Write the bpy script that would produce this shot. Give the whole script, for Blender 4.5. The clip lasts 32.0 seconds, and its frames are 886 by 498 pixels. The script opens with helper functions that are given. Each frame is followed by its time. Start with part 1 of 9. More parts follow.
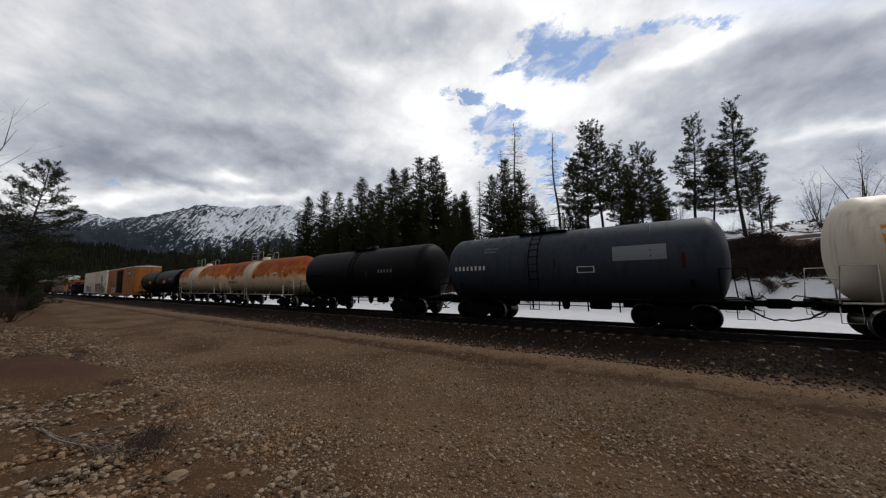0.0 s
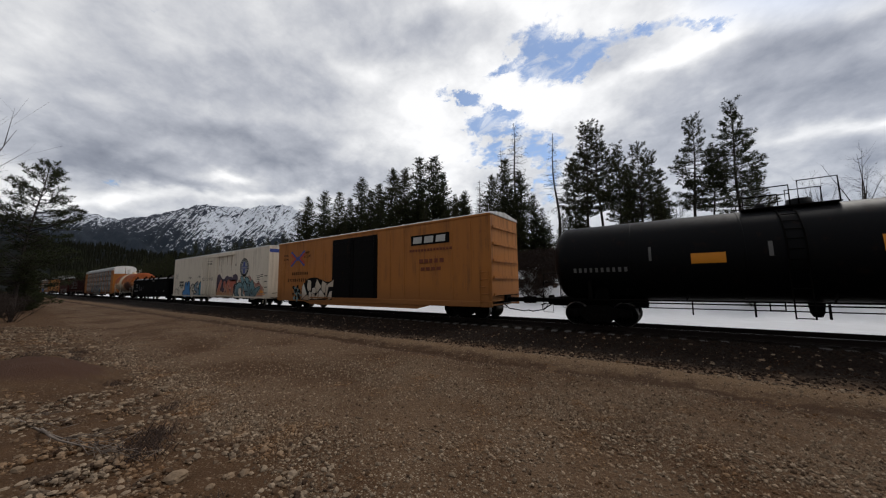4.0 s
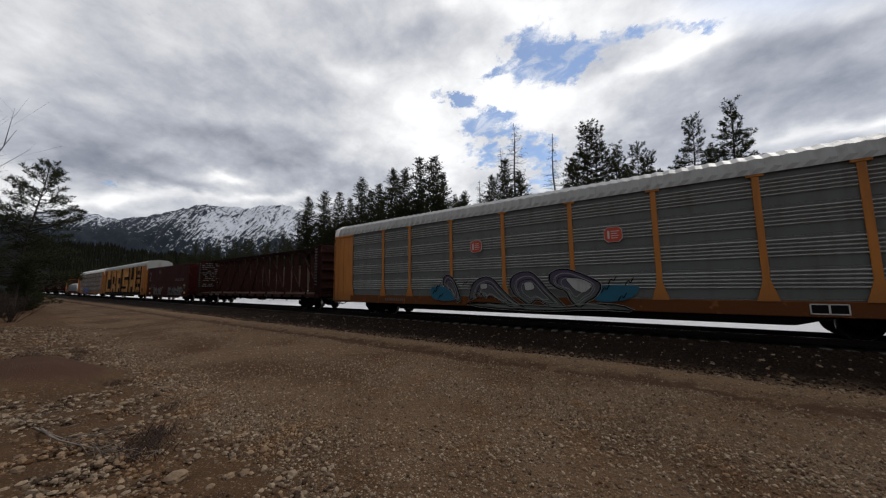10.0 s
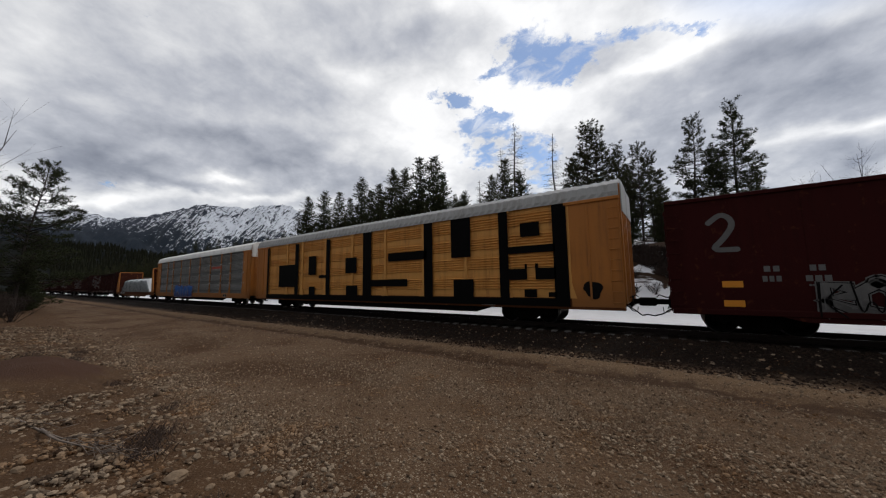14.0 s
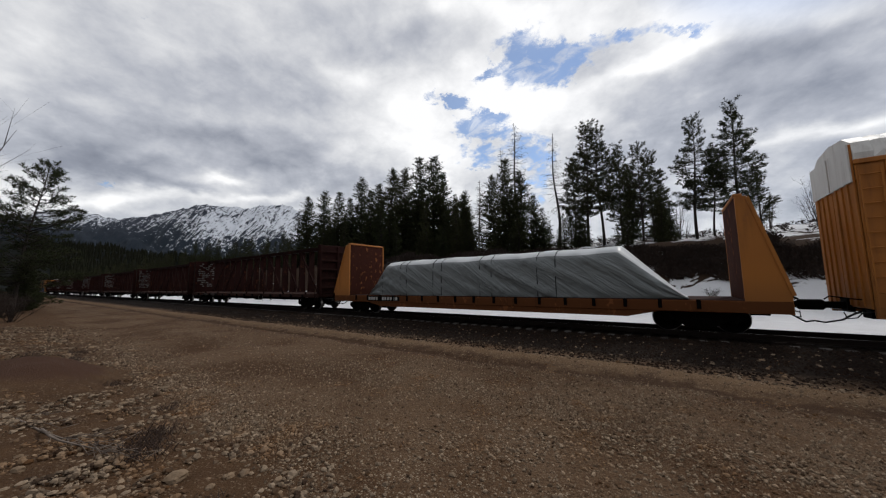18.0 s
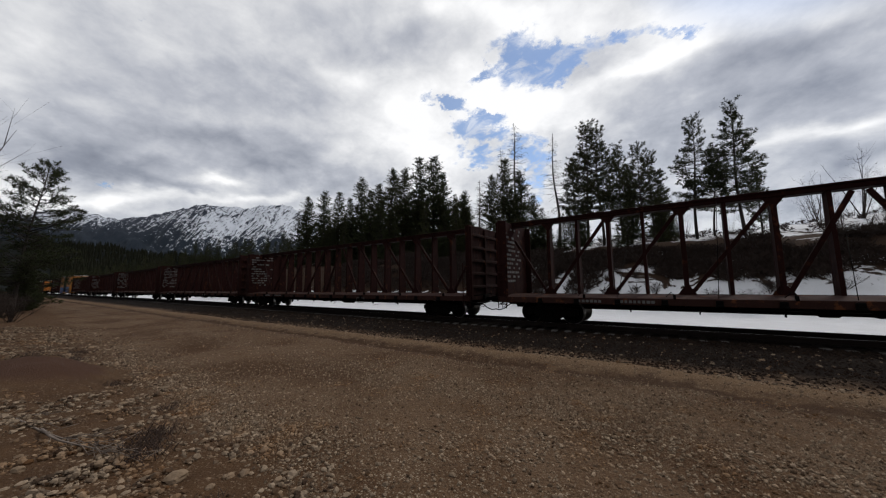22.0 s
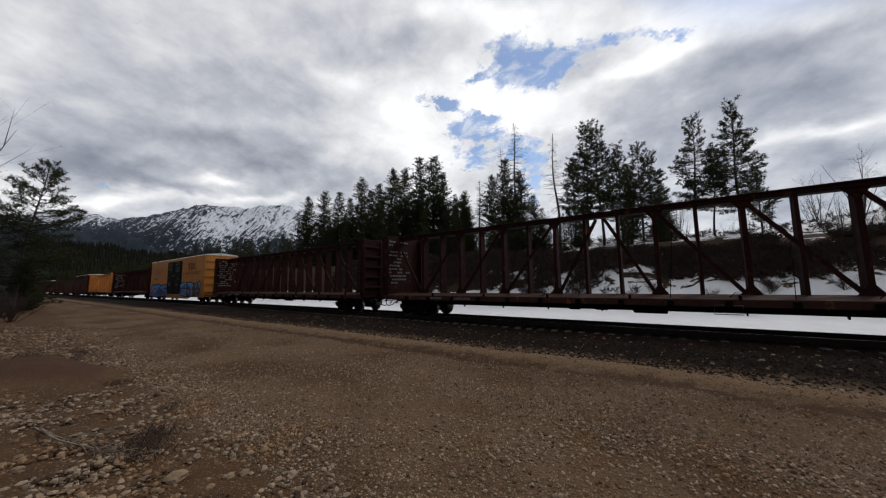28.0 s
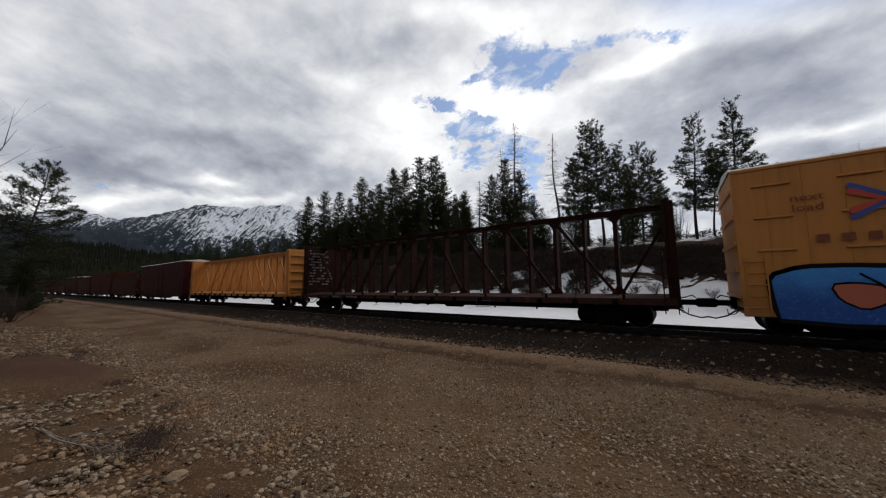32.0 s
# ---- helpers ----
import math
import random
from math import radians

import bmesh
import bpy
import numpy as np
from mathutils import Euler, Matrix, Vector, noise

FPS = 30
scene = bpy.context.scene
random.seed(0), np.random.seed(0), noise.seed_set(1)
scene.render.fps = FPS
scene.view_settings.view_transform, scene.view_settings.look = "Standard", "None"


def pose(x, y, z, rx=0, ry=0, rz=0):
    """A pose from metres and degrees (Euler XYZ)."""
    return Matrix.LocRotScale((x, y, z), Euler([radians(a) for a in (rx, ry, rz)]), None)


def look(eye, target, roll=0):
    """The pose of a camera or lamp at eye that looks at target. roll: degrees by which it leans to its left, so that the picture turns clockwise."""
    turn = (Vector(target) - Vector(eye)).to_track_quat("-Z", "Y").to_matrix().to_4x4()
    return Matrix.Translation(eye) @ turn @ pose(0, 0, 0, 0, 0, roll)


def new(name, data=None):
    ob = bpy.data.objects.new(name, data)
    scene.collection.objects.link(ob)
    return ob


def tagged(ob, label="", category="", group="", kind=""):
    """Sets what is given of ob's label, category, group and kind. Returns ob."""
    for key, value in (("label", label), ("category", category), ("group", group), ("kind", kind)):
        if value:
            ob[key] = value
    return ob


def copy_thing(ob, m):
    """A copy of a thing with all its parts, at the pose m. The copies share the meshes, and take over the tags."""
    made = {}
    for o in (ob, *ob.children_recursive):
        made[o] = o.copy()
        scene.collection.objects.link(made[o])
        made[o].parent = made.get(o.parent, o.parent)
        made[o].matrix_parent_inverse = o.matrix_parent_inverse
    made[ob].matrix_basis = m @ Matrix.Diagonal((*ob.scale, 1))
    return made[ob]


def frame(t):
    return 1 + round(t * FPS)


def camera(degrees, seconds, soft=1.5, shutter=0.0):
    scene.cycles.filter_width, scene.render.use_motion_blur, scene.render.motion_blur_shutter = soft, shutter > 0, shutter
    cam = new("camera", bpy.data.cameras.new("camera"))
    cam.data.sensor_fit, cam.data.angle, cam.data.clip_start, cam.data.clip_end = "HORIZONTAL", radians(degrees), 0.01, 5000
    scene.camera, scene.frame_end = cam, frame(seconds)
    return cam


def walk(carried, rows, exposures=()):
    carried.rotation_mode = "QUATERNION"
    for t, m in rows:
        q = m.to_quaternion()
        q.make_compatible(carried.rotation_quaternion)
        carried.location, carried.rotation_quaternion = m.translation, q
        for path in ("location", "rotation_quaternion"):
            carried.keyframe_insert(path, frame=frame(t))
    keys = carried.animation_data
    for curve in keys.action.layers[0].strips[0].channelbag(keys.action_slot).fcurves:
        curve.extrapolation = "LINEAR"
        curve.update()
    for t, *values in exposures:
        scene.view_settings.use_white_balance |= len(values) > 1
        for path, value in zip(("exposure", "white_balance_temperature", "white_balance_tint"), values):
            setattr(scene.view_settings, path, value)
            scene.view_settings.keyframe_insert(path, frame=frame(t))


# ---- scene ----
# The camera stands still beside the track. x runs along the track, y away from the camera, z up.
V = 15.528            # speed of the train, m/s
YT = 15.28            # centre line of the track
RAIL = -0.17          # rail head
EYE = (0.0, 0.0, 1.612)
AIM = (-0.57454, 0.81170, 1.612 + 0.10505)
cam = camera(107.6, 32.0, 1.2)
walk(cam, [(0, look(EYE, AIM, -0.83)), (32, look(EYE, AIM, -0.83))])

# ---- light ----
SUN_AZ, SUN_EL = 22.0, 46.0
world = bpy.data.worlds.new("world")
scene.world = world
world.use_nodes = True
wt = world.node_tree
wt.nodes.clear()
sky = wt.nodes.new("ShaderNodeTexSky")
sky.sky_type, sky.sun_disc = "NISHITA", False
sky.sun_elevation, sky.sun_rotation = radians(SUN_EL), radians(SUN_AZ)
sky.altitude, sky.air_density, sky.dust_density, sky.ozone_density = 900, 1.0, 0.1, 3.0
bg = wt.nodes.new("ShaderNodeBackground")
bg.inputs["Strength"].default_value = 0.14
wo = wt.nodes.new("ShaderNodeOutputWorld")
wt.links.new(sky.outputs[0], bg.inputs[0])
wt.links.new(bg.outputs[0], wo.inputs[0])
sun_data = bpy.data.lights.new("sun", "SUN")
sun_data.energy, sun_data.angle, sun_data.color = 2.3, radians(14), (1.0, 0.95, 0.88)
sun = new("sun", sun_data)
SUN_DIR = Vector((math.sin(radians(SUN_AZ)) * math.cos(radians(SUN_EL)), math.cos(radians(SUN_AZ)) * math.cos(radians(SUN_EL)), math.sin(radians(SUN_EL))))
sun.matrix_basis = look(SUN_DIR * 100, (0, 0, 0))


# ---- node helpers ----
def link(nt, value, socket):
    if isinstance(value, bpy.types.NodeSocket):
        nt.links.new(value, socket)
    elif value is not None:
        if hasattr(socket.default_value, "__len__") and not hasattr(value, "__len__"):
            value = (value,) * len(socket.default_value)
        if hasattr(value, "__len__") and len(value) == 3 and len(socket.default_value) == 4:
            value = (*value, 1)
        socket.default_value = value


def n_coord(nt):
    return nt.nodes.new("ShaderNodeTexCoord").outputs["Object"]


def n_map(nt, vec, scale=(1, 1, 1), loc=(0, 0, 0)):
    n = nt.nodes.new("ShaderNodeMapping")
    link(nt, vec, n.inputs["Vector"])
    link(nt, loc, n.inputs["Location"])
    n.inputs["Scale"].default_value = scale
    return n.outputs[0]


def n_noise(nt, vec, scale, detail=4, rough=0.55, dist=0.0, col=False):
    n = nt.nodes.new("ShaderNodeTexNoise")
    link(nt, vec, n.inputs["Vector"])
    for k, v in (("Scale", scale), ("Detail", detail), ("Roughness", rough), ("Distortion", dist)):
        n.inputs[k].default_value = v
    return n.outputs["Color" if col else "Fac"]


def n_voro(nt, vec, scale, out="Distance", rnd=1.0):
    n = nt.nodes.new("ShaderNodeTexVoronoi")
    link(nt, vec, n.inputs["Vector"])
    n.inputs["Scale"].default_value = scale
    n.inputs["Randomness"].default_value = rnd
    return n.outputs[out]


def n_math(nt, op, a, b=None, clamp=False):
    n = nt.nodes.new("ShaderNodeMath")
    n.operation, n.use_clamp = op, clamp
    link(nt, a, n.inputs[0])
    if b is not None:
        link(nt, b, n.inputs[1])
    return n.outputs[0]


def n_vec(nt, op, a, b=None, out=0):
    n = nt.nodes.new("ShaderNodeVectorMath")
    n.operation = op
    link(nt, a, n.inputs[0])
    if b is not None:
        link(nt, b, n.inputs["Scale"] if op == "SCALE" else n.inputs[1])
    return n.outputs["Value"] if op in ("DOT_PRODUCT", "LENGTH") else n.outputs[0]


def n_step(nt, x, lo, hi, a=0.0, b=1.0):
    n = nt.nodes.new("ShaderNodeMapRange")
    n.interpolation_type = "SMOOTHSTEP"
    link(nt, x, n.inputs["Value"])
    for k, v in (("From Min", lo), ("From Max", hi), ("To Min", a), ("To Max", b)):
        link(nt, v, n.inputs[k])
    return n.outputs[0]


def n_mix(nt, fac, a, b, kind="MIX"):
    n = nt.nodes.new("ShaderNodeMix")
    n.data_type, n.blend_type = "RGBA", kind
    link(nt, fac, n.inputs[0])
    link(nt, a, n.inputs[6])
    link(nt, b, n.inputs[7])
    return n.outputs[2]


def n_ramp(nt, fac, stops):
    n = nt.nodes.new("ShaderNodeValToRGB")
    link(nt, fac, n.inputs[0])
    el = n.color_ramp.elements
    while len(el) < len(stops):
        el.new(0.5)
    for e, (p, c) in zip(el, stops):
        e.position = p
        e.color = (*c, 1) if hasattr(c, "__len__") else (c, c, c, 1)
    return n.outputs[0]


def n_xyz(nt, vec):
    n = nt.nodes.new("ShaderNodeSeparateXYZ")
    link(nt, vec, n.inputs[0])
    return n.outputs[0], n.outputs[1], n.outputs[2]


def n_join(nt, x, y, z):
    n = nt.nodes.new("ShaderNodeCombineXYZ")
    for s, v in zip(n.inputs, (x, y, z)):
        link(nt, v, s)
    return n.outputs[0]


def n_bump(nt, height, strength=0.3, dist=0.02):
    n = nt.nodes.new("ShaderNodeBump")
    link(nt, height, n.inputs["Height"])
    n.inputs["Strength"].default_value, n.inputs["Distance"].default_value = strength, dist
    return n.outputs[0]


def n_random(nt):
    return nt.nodes.new("ShaderNodeObjectInfo").outputs["Random"]


def n_island(nt):
    return nt.nodes.new("ShaderNodeNewGeometry").outputs["Random Per Island"]


def material(name):
    m = bpy.data.materials.new(name)
    m.use_nodes = True
    m.node_tree.nodes.clear()
    return m, m.node_tree


def surface(nt, color, rough=0.6, metal=0.0, normal=None, spec=0.5):
    n = nt.nodes.new("ShaderNodeBsdfPrincipled")
    link(nt, color, n.inputs["Base Color"])
    link(nt, rough, n.inputs["Roughness"])
    link(nt, metal, n.inputs["Metallic"])
    n.inputs["Specular IOR Level"].default_value = spec
    if normal is not None:
        link(nt, normal, n.inputs["Normal"])
    o = nt.nodes.new("ShaderNodeOutputMaterial")
    nt.links.new(n.outputs[0], o.inputs[0])
    return n


# ---- materials ----
def paint(name, color, dirt=(0.06, 0.045, 0.035), amount=0.35, rust=0.15, rough=0.5, metal=0.0, low=0.35, sc=1.0, spec=0.35):
    """Weathered rail-car paint: fine grain, vertical streaks, splash dirt low down, rust flecks."""
    m, nt = material(name)
    co = n_coord(nt)
    streak = n_noise(nt, n_map(nt, co, (2.2 * sc, 2.2 * sc, 0.16 * sc)), 2.0, 5, 0.6)
    blot = n_noise(nt, co, 0.7 * sc, 5, 0.6)
    fine = n_noise(nt, co, 26 * sc, 3, 0.6)
    x, y, z = n_xyz(nt, co)
    splash = n_step(nt, n_math(nt, "ADD", z, n_math(nt, "MULTIPLY", blot, -0.9)), 0.0, 1.5, low, 0.0)
    d = n_math(nt, "MULTIPLY", n_step(nt, n_math(nt, "MULTIPLY", streak, n_math(nt, "ADD", blot, 0.5)), 0.42, 0.78), amount)
    d = n_math(nt, "MAXIMUM", d, splash)
    c = n_mix(nt, n_math(nt, "MULTIPLY", fine, 0.22), color, tuple(v * 0.6 for v in color))
    c = n_mix(nt, n_step(nt, blot, 0.35, 0.75, 0.0, 0.25), c, tuple(min(1, v * 1.25) for v in color))
    c = n_mix(nt, d, c, dirt)
    r = n_step(nt, n_math(nt, "MULTIPLY", n_noise(nt, co, 3.1 * sc, 6, 0.7), n_math(nt, "ADD", streak, 0.55)), 0.60, 0.74, 0.0, min(1.0, rust * 3))
    c = n_mix(nt, r, c, (0.20, 0.07, 0.025))
    ro = n_math(nt, "ADD", n_math(nt, "MULTIPLY", d, 0.3), rough)
    surface(nt, c, ro, metal, n_bump(nt, n_noise(nt, co, 9 * sc, 4, 0.6), 0.12, 0.01), spec)
    return m


def plain(name, color, rough=0.6, metal=0.0, vary=0.25, scale=8.0, bump=0.1, spec=0.3):
    m, nt = material(name)
    co = n_coord(nt)
    a = n_noise(nt, co, scale, 5, 0.6)
    b = n_noise(nt, co, scale * 0.13, 3, 0.5)
    f = n_math(nt, "MULTIPLY", n_math(nt, "ADD", a, b), vary)
    c = n_mix(nt, f, color, tuple(v * 0.35 for v in color))
    surface(nt, c, rough, metal, n_bump(nt, a, bump, 0.01), spec)
    return m


def faded(name, top, foot, z0, z1):
    """Spray paint that fades from one colour to another, with overspray."""
    m, nt = material(name)
    co = n_coord(nt)
    z = n_xyz(nt, co)[2]
    a = n_noise(nt, co, 1.6, 4, 0.6)
    f = n_step(nt, n_math(nt, "ADD", z, n_math(nt, "MULTIPLY", n_math(nt, "SUBTRACT", a, 0.5), 1.2)), z0, z1)
    c = n_mix(nt, f, foot, top)
    c = n_mix(nt, n_step(nt, n_noise(nt, co, 9, 4, 0.6), 0.5, 0.8, 0.0, 0.35), c, tuple(min(1, v * 1.6 + 0.03) for v in top))
    surface(nt, c, 0.5, 0, None, 0.3)
    return m


def rusty_tank(name, cream, left_cut, right_cut, reach, dark_patch):
    """Cream tank with rust that has run down from the top over both ends, and a paler stripe below the dome."""
    m, nt = material(name)
    co = n_coord(nt)
    x, y, z = n_xyz(nt, co)
    big = n_noise(nt, co, 0.8, 5, 0.6)
    drip = n_noise(nt, n_map(nt, co, (2.0, 1.0, 0.5)), 1.3, 7, 0.68)
    blot = n_noise(nt, co, 1.9, 7, 0.62, 0.4)
    fine = n_noise(nt, co, 14, 5, 0.7)
    wob = n_math(nt, "ADD", n_math(nt, "MULTIPLY", big, 1.5), n_math(nt, "ADD", n_math(nt, "MULTIPLY", drip, 0.7), n_math(nt, "MULTIPLY", blot, 0.9)))
    height = n_math(nt, "ADD", z, wob)
    top = n_step(nt, height, reach + 1.25, reach + 1.75)
    ends = n_math(nt, "MAXIMUM", n_step(nt, n_math(nt, "ADD", x, big), left_cut + 0.9, left_cut + 0.2), n_step(nt, n_math(nt, "ADD", x, big), right_cut + 0.2, right_cut + 1.0))
    soft = n_step(nt, height, reach + 0.4, reach + 1.6, 0.0, 0.32)
    rust = n_math(nt, "MULTIPLY", n_math(nt, "MAXIMUM", top, soft), ends)
    if dark_patch:
        px = n_math(nt, "DIVIDE", n_math(nt, "SUBTRACT", x, 3.2), 3.6)
        pz = n_math(nt, "DIVIDE", n_math(nt, "SUBTRACT", z, 1.75), 1.25)
        rad = n_math(nt, "ADD", n_math(nt, "MULTIPLY", px, px), n_math(nt, "MULTIPLY", pz, pz))
        rust = n_math(nt, "MAXIMUM", rust, n_step(nt, n_math(nt, "ADD", rad, n_math(nt, "MULTIPLY", drip, 0.9)), 1.75, 0.75))
    rc = n_mix(nt, fine, (0.34, 0.090, 0.020), (0.48, 0.155, 0.036))
    rc = n_mix(nt, n_step(nt, height, reach + 1.7, reach + 2.5, 0.0, 0.9), rc, n_mix(nt, fine, (0.15, 0.032, 0.010), (0.27, 0.065, 0.017)))
    rc = n_mix(nt, n_step(nt, n_math(nt, "ADD", blot, n_math(nt, "MULTIPLY", drip, 0.5)), 0.72, 0.95, 0.0, 0.85), rc, (0.15, 0.032, 0.012))
    if dark_patch:
        rc = n_mix(nt, n_step(nt, n_math(nt, "ADD", rad, n_math(nt, "MULTIPLY", big, 0.8)), 1.15, 0.55), rc, (0.055, 0.017, 0.009))
    rc = n_mix(nt, n_step(nt, rust, 0.95, 0.35), rc, (0.58, 0.25, 0.065))
    c = n_mix(nt, n_step(nt, n_noise(nt, co, 2.2, 6, 0.65), 0.40, 0.75, 0.0, 0.6), cream, (0.48, 0.31, 0.14))
    c = n_mix(nt, n_step(nt, drip, 0.52, 0.72, 0.0, 0.45), c, (0.34, 0.18, 0.07))
    c = n_mix(nt, rust, c, rc)
    # lower side browned: mostly underside shade put into the colour, with a streaked edge
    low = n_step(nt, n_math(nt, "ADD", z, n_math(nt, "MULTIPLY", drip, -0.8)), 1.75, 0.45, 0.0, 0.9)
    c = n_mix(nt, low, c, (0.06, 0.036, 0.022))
    surface(nt, c, n_math(nt, "ADD", 0.6, n_math(nt, "MULTIPLY", rust, 0.3)), 0.0, n_bump(nt, fine, 0.15, 0.01), 0.2)
    return m


M_BEIGE = paint("beige_tank_paint", (0.62, 0.55, 0.43), amount=0.35, rust=0.05, low=0.6)
# the blue-grey tank runs to near black towards the bottom
M_GREY = paint("blue_grey_tank_paint", (0.021, 0.027, 0.038), (0.006, 0.0055, 0.006), 0.55, 0.02, 0.5, low=0.9, spec=0.16)
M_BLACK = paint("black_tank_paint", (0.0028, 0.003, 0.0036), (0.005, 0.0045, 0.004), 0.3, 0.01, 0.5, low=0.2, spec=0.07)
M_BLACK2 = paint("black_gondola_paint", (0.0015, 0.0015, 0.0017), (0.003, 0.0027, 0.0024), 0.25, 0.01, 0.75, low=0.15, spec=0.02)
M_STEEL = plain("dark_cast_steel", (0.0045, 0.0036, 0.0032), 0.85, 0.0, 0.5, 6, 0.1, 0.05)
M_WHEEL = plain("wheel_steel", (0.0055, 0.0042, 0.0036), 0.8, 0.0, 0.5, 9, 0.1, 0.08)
M_TREAD = plain("worn_tread", (0.35, 0.33, 0.31), 0.3, 0.9, 0.2, 9)
M_YELLOW = paint("boxcar_yellow", (0.36, 0.128, 0.019), (0.13, 0.062, 0.026), 0.6, 0.14, 0.6, low=0.5)
M_YELLOW2 = paint("boxcar_yellow_new", (0.38, 0.145, 0.021), (0.11, 0.05, 0.02), 0.3, 0.04, 0.5, low=0.4)
M_RACKY = paint("rack_yellow", (0.39, 0.138, 0.019), (0.11, 0.05, 0.018), 0.45, 0.10, 0.55, low=0.5)
M_CRASHY = paint("pale_sprayed_yellow", (0.60, 0.285, 0.065), (0.26, 0.11, 0.03), 0.5, 0.10, 0.6, low=0.25)
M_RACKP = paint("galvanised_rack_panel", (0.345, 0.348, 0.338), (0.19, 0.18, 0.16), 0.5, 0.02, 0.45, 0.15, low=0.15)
# darker copy of the panel: the dark that the flats mirror, put into colour
M_RACKF = paint("shaded_rack_flat", (0.098, 0.102, 0.099), (0.07, 0.065, 0.055), 0.5, 0.02, 0.5, 0.1, low=0.15)
M_ROOFW = paint("white_rack_roof", (0.72, 0.71, 0.68), (0.32, 0.29, 0.25), 0.4, 0.03, 0.5, low=0.0)
M_ROOFG = paint("grey_rack_roof", (0.30, 0.30, 0.29), (0.14, 0.13, 0.11), 0.4, 0.03, 0.5, low=0.0)
M_GALV = paint("galvanised_roof", (0.62, 0.61, 0.58), (0.30, 0.27, 0.22), 0.4, 0.08, 0.4, 0.5, low=0.0)
M_LID = paint("grey_lid", (0.095, 0.094, 0.091), (0.045, 0.042, 0.037), 0.5, 0.03, 0.5, 0.2, low=0.0)
M_REEF = paint("reefer_cream", (0.70, 0.62, 0.50), (0.22, 0.165, 0.11), 0.36, 0.05, 0.5, low=0.4)
M_BROWN = paint("centerbeam_brown", (0.018, 0.0045, 0.0036), (0.0055, 0.0030, 0.0025), 0.6, 0.07, 0.75, low=0.3, spec=0.08)
M_DECK = paint("centerbeam_deck", (0.030, 0.013, 0.010), (0.014, 0.008, 0.007), 0.5, 0.15, 0.85, low=0.0, spec=0.1)
M_MAROON = paint("gondola_maroon", (0.033, 0.0038, 0.0034), (0.014, 0.0045, 0.0036), 0.45, 0.06, 0.65, low=0.35, spec=0.08)
M_RUST = paint("rusty_gondola", (0.040, 0.011, 0.0065), (0.022, 0.009, 0.006), 0.5, 0.3, 0.8, low=0.3, spec=0.08)
M_ORANGE = plain("orange_reflector", (0.72, 0.27, 0.02), 0.4, 0, 0.25, 5)
M_WHITE = plain("stencil_white", (0.66, 0.65, 0.62), 0.6, 0, 0.5, 7)
M_GREYMARK = plain("stencil_grey", (0.17, 0.165, 0.16), 0.6, 0, 0.6, 6)
M_INK = plain("stencil_black", (0.008, 0.007, 0.007), 0.6, 0, 0.4, 7, 0.1, 0.06)
M_REDINK = plain("stencil_red_brown", (0.20, 0.05, 0.02), 0.6, 0, 0.4, 7)
M_BLUE = plain("emblem_blue", (0.045, 0.075, 0.30), 0.5, 0, 0.3, 5)
M_RED = plain("emblem_red", (0.48, 0.06, 0.03), 0.5, 0, 0.3, 5)
M_DOORK = paint("black_boxcar_door", (0.0025, 0.0023, 0.0025), (0.006, 0.005, 0.004), 0.35, 0.02, 0.55, low=0.2, spec=0.05)
M_SPRAYB = plain("spray_blue", (0.04, 0.24, 0.58), 0.45, 0, 0.3, 1.3)
M_SPRAYD = plain("spray_deep_blue", (0.012, 0.03, 0.15), 0.45, 0, 0.4, 1.3)
M_SPRAYP = plain("spray_pink", (0.55, 0.27, 0.20), 0.5, 0, 0.6, 0.8)
M_SPRAYV = plain("spray_violet", (0.09, 0.06, 0.10), 0.5, 0, 0.5, 1.1)
M_SPRAYS = plain("spray_silver", (0.20, 0.195, 0.185), 0.4, 0.2, 0.6, 1.4)
M_SPRAYC = plain("spray_cream", (0.60, 0.54, 0.44), 0.5, 0, 0.4, 1.4)


def tarpaulin(name, color):
    """Stretched plastic sheet with slanting creases."""
    m, nt = material(name)
    x, y, z = n_xyz(nt, n_coord(nt))
    across = n_math(nt, "ADD", n_math(nt, "MULTIPLY", x, 0.55), n_math(nt, "MULTIPLY", z, 0.83))
    along = n_math(nt, "SUBTRACT", n_math(nt, "MULTIPLY", x, 0.83), n_math(nt, "MULTIPLY", z, 0.55))
    u = n_join(nt, n_math(nt, "MULTIPLY", across, 4.5), n_math(nt, "MULTIPLY", along, 0.55), 0.0)
    a = n_noise(nt, u, 1.0, 4, 0.55, 0.5)
    h = n_math(nt, "ABSOLUTE", n_math(nt, "SUBTRACT", a, 0.5))
    c = n_mix(nt, n_step(nt, a, 0.35, 0.65, 0.0, 0.5), color, tuple(v * 0.6 for v in color))
    surface(nt, c, 0.28, 0, n_bump(nt, h, 0.45, 0.30), 0.6)
    return m


M_TARPG = tarpaulin("grey_tarpaulin", (0.165, 0.182, 0.182))
M_TARPW = plain("pale_tarpaulin", (0.62, 0.64, 0.65), 0.4, 0, 0.3, 1.0, 0.2)
M_STRAP = plain("black_strap", (0.008, 0.008, 0.009), 0.7, 0, 0.3, 6)
# near black because the backlit shade on the rail sides is in this colour
M_RAILS = plain("shaded_rail_steel", (0.016, 0.011, 0.009), 0.85, 0.0, 0.4, 4, 0.1, 0.1)
M_HEAD = plain("polished_rail_head", (0.42, 0.41, 0.40), 0.25, 0.95, 0.2, 5)
M_LIGHTSTEEL = paint("cream_steelwork", (0.50, 0.46, 0.38), (0.10, 0.07, 0.05), 0.5, 0.12, 0.6, low=0.2)


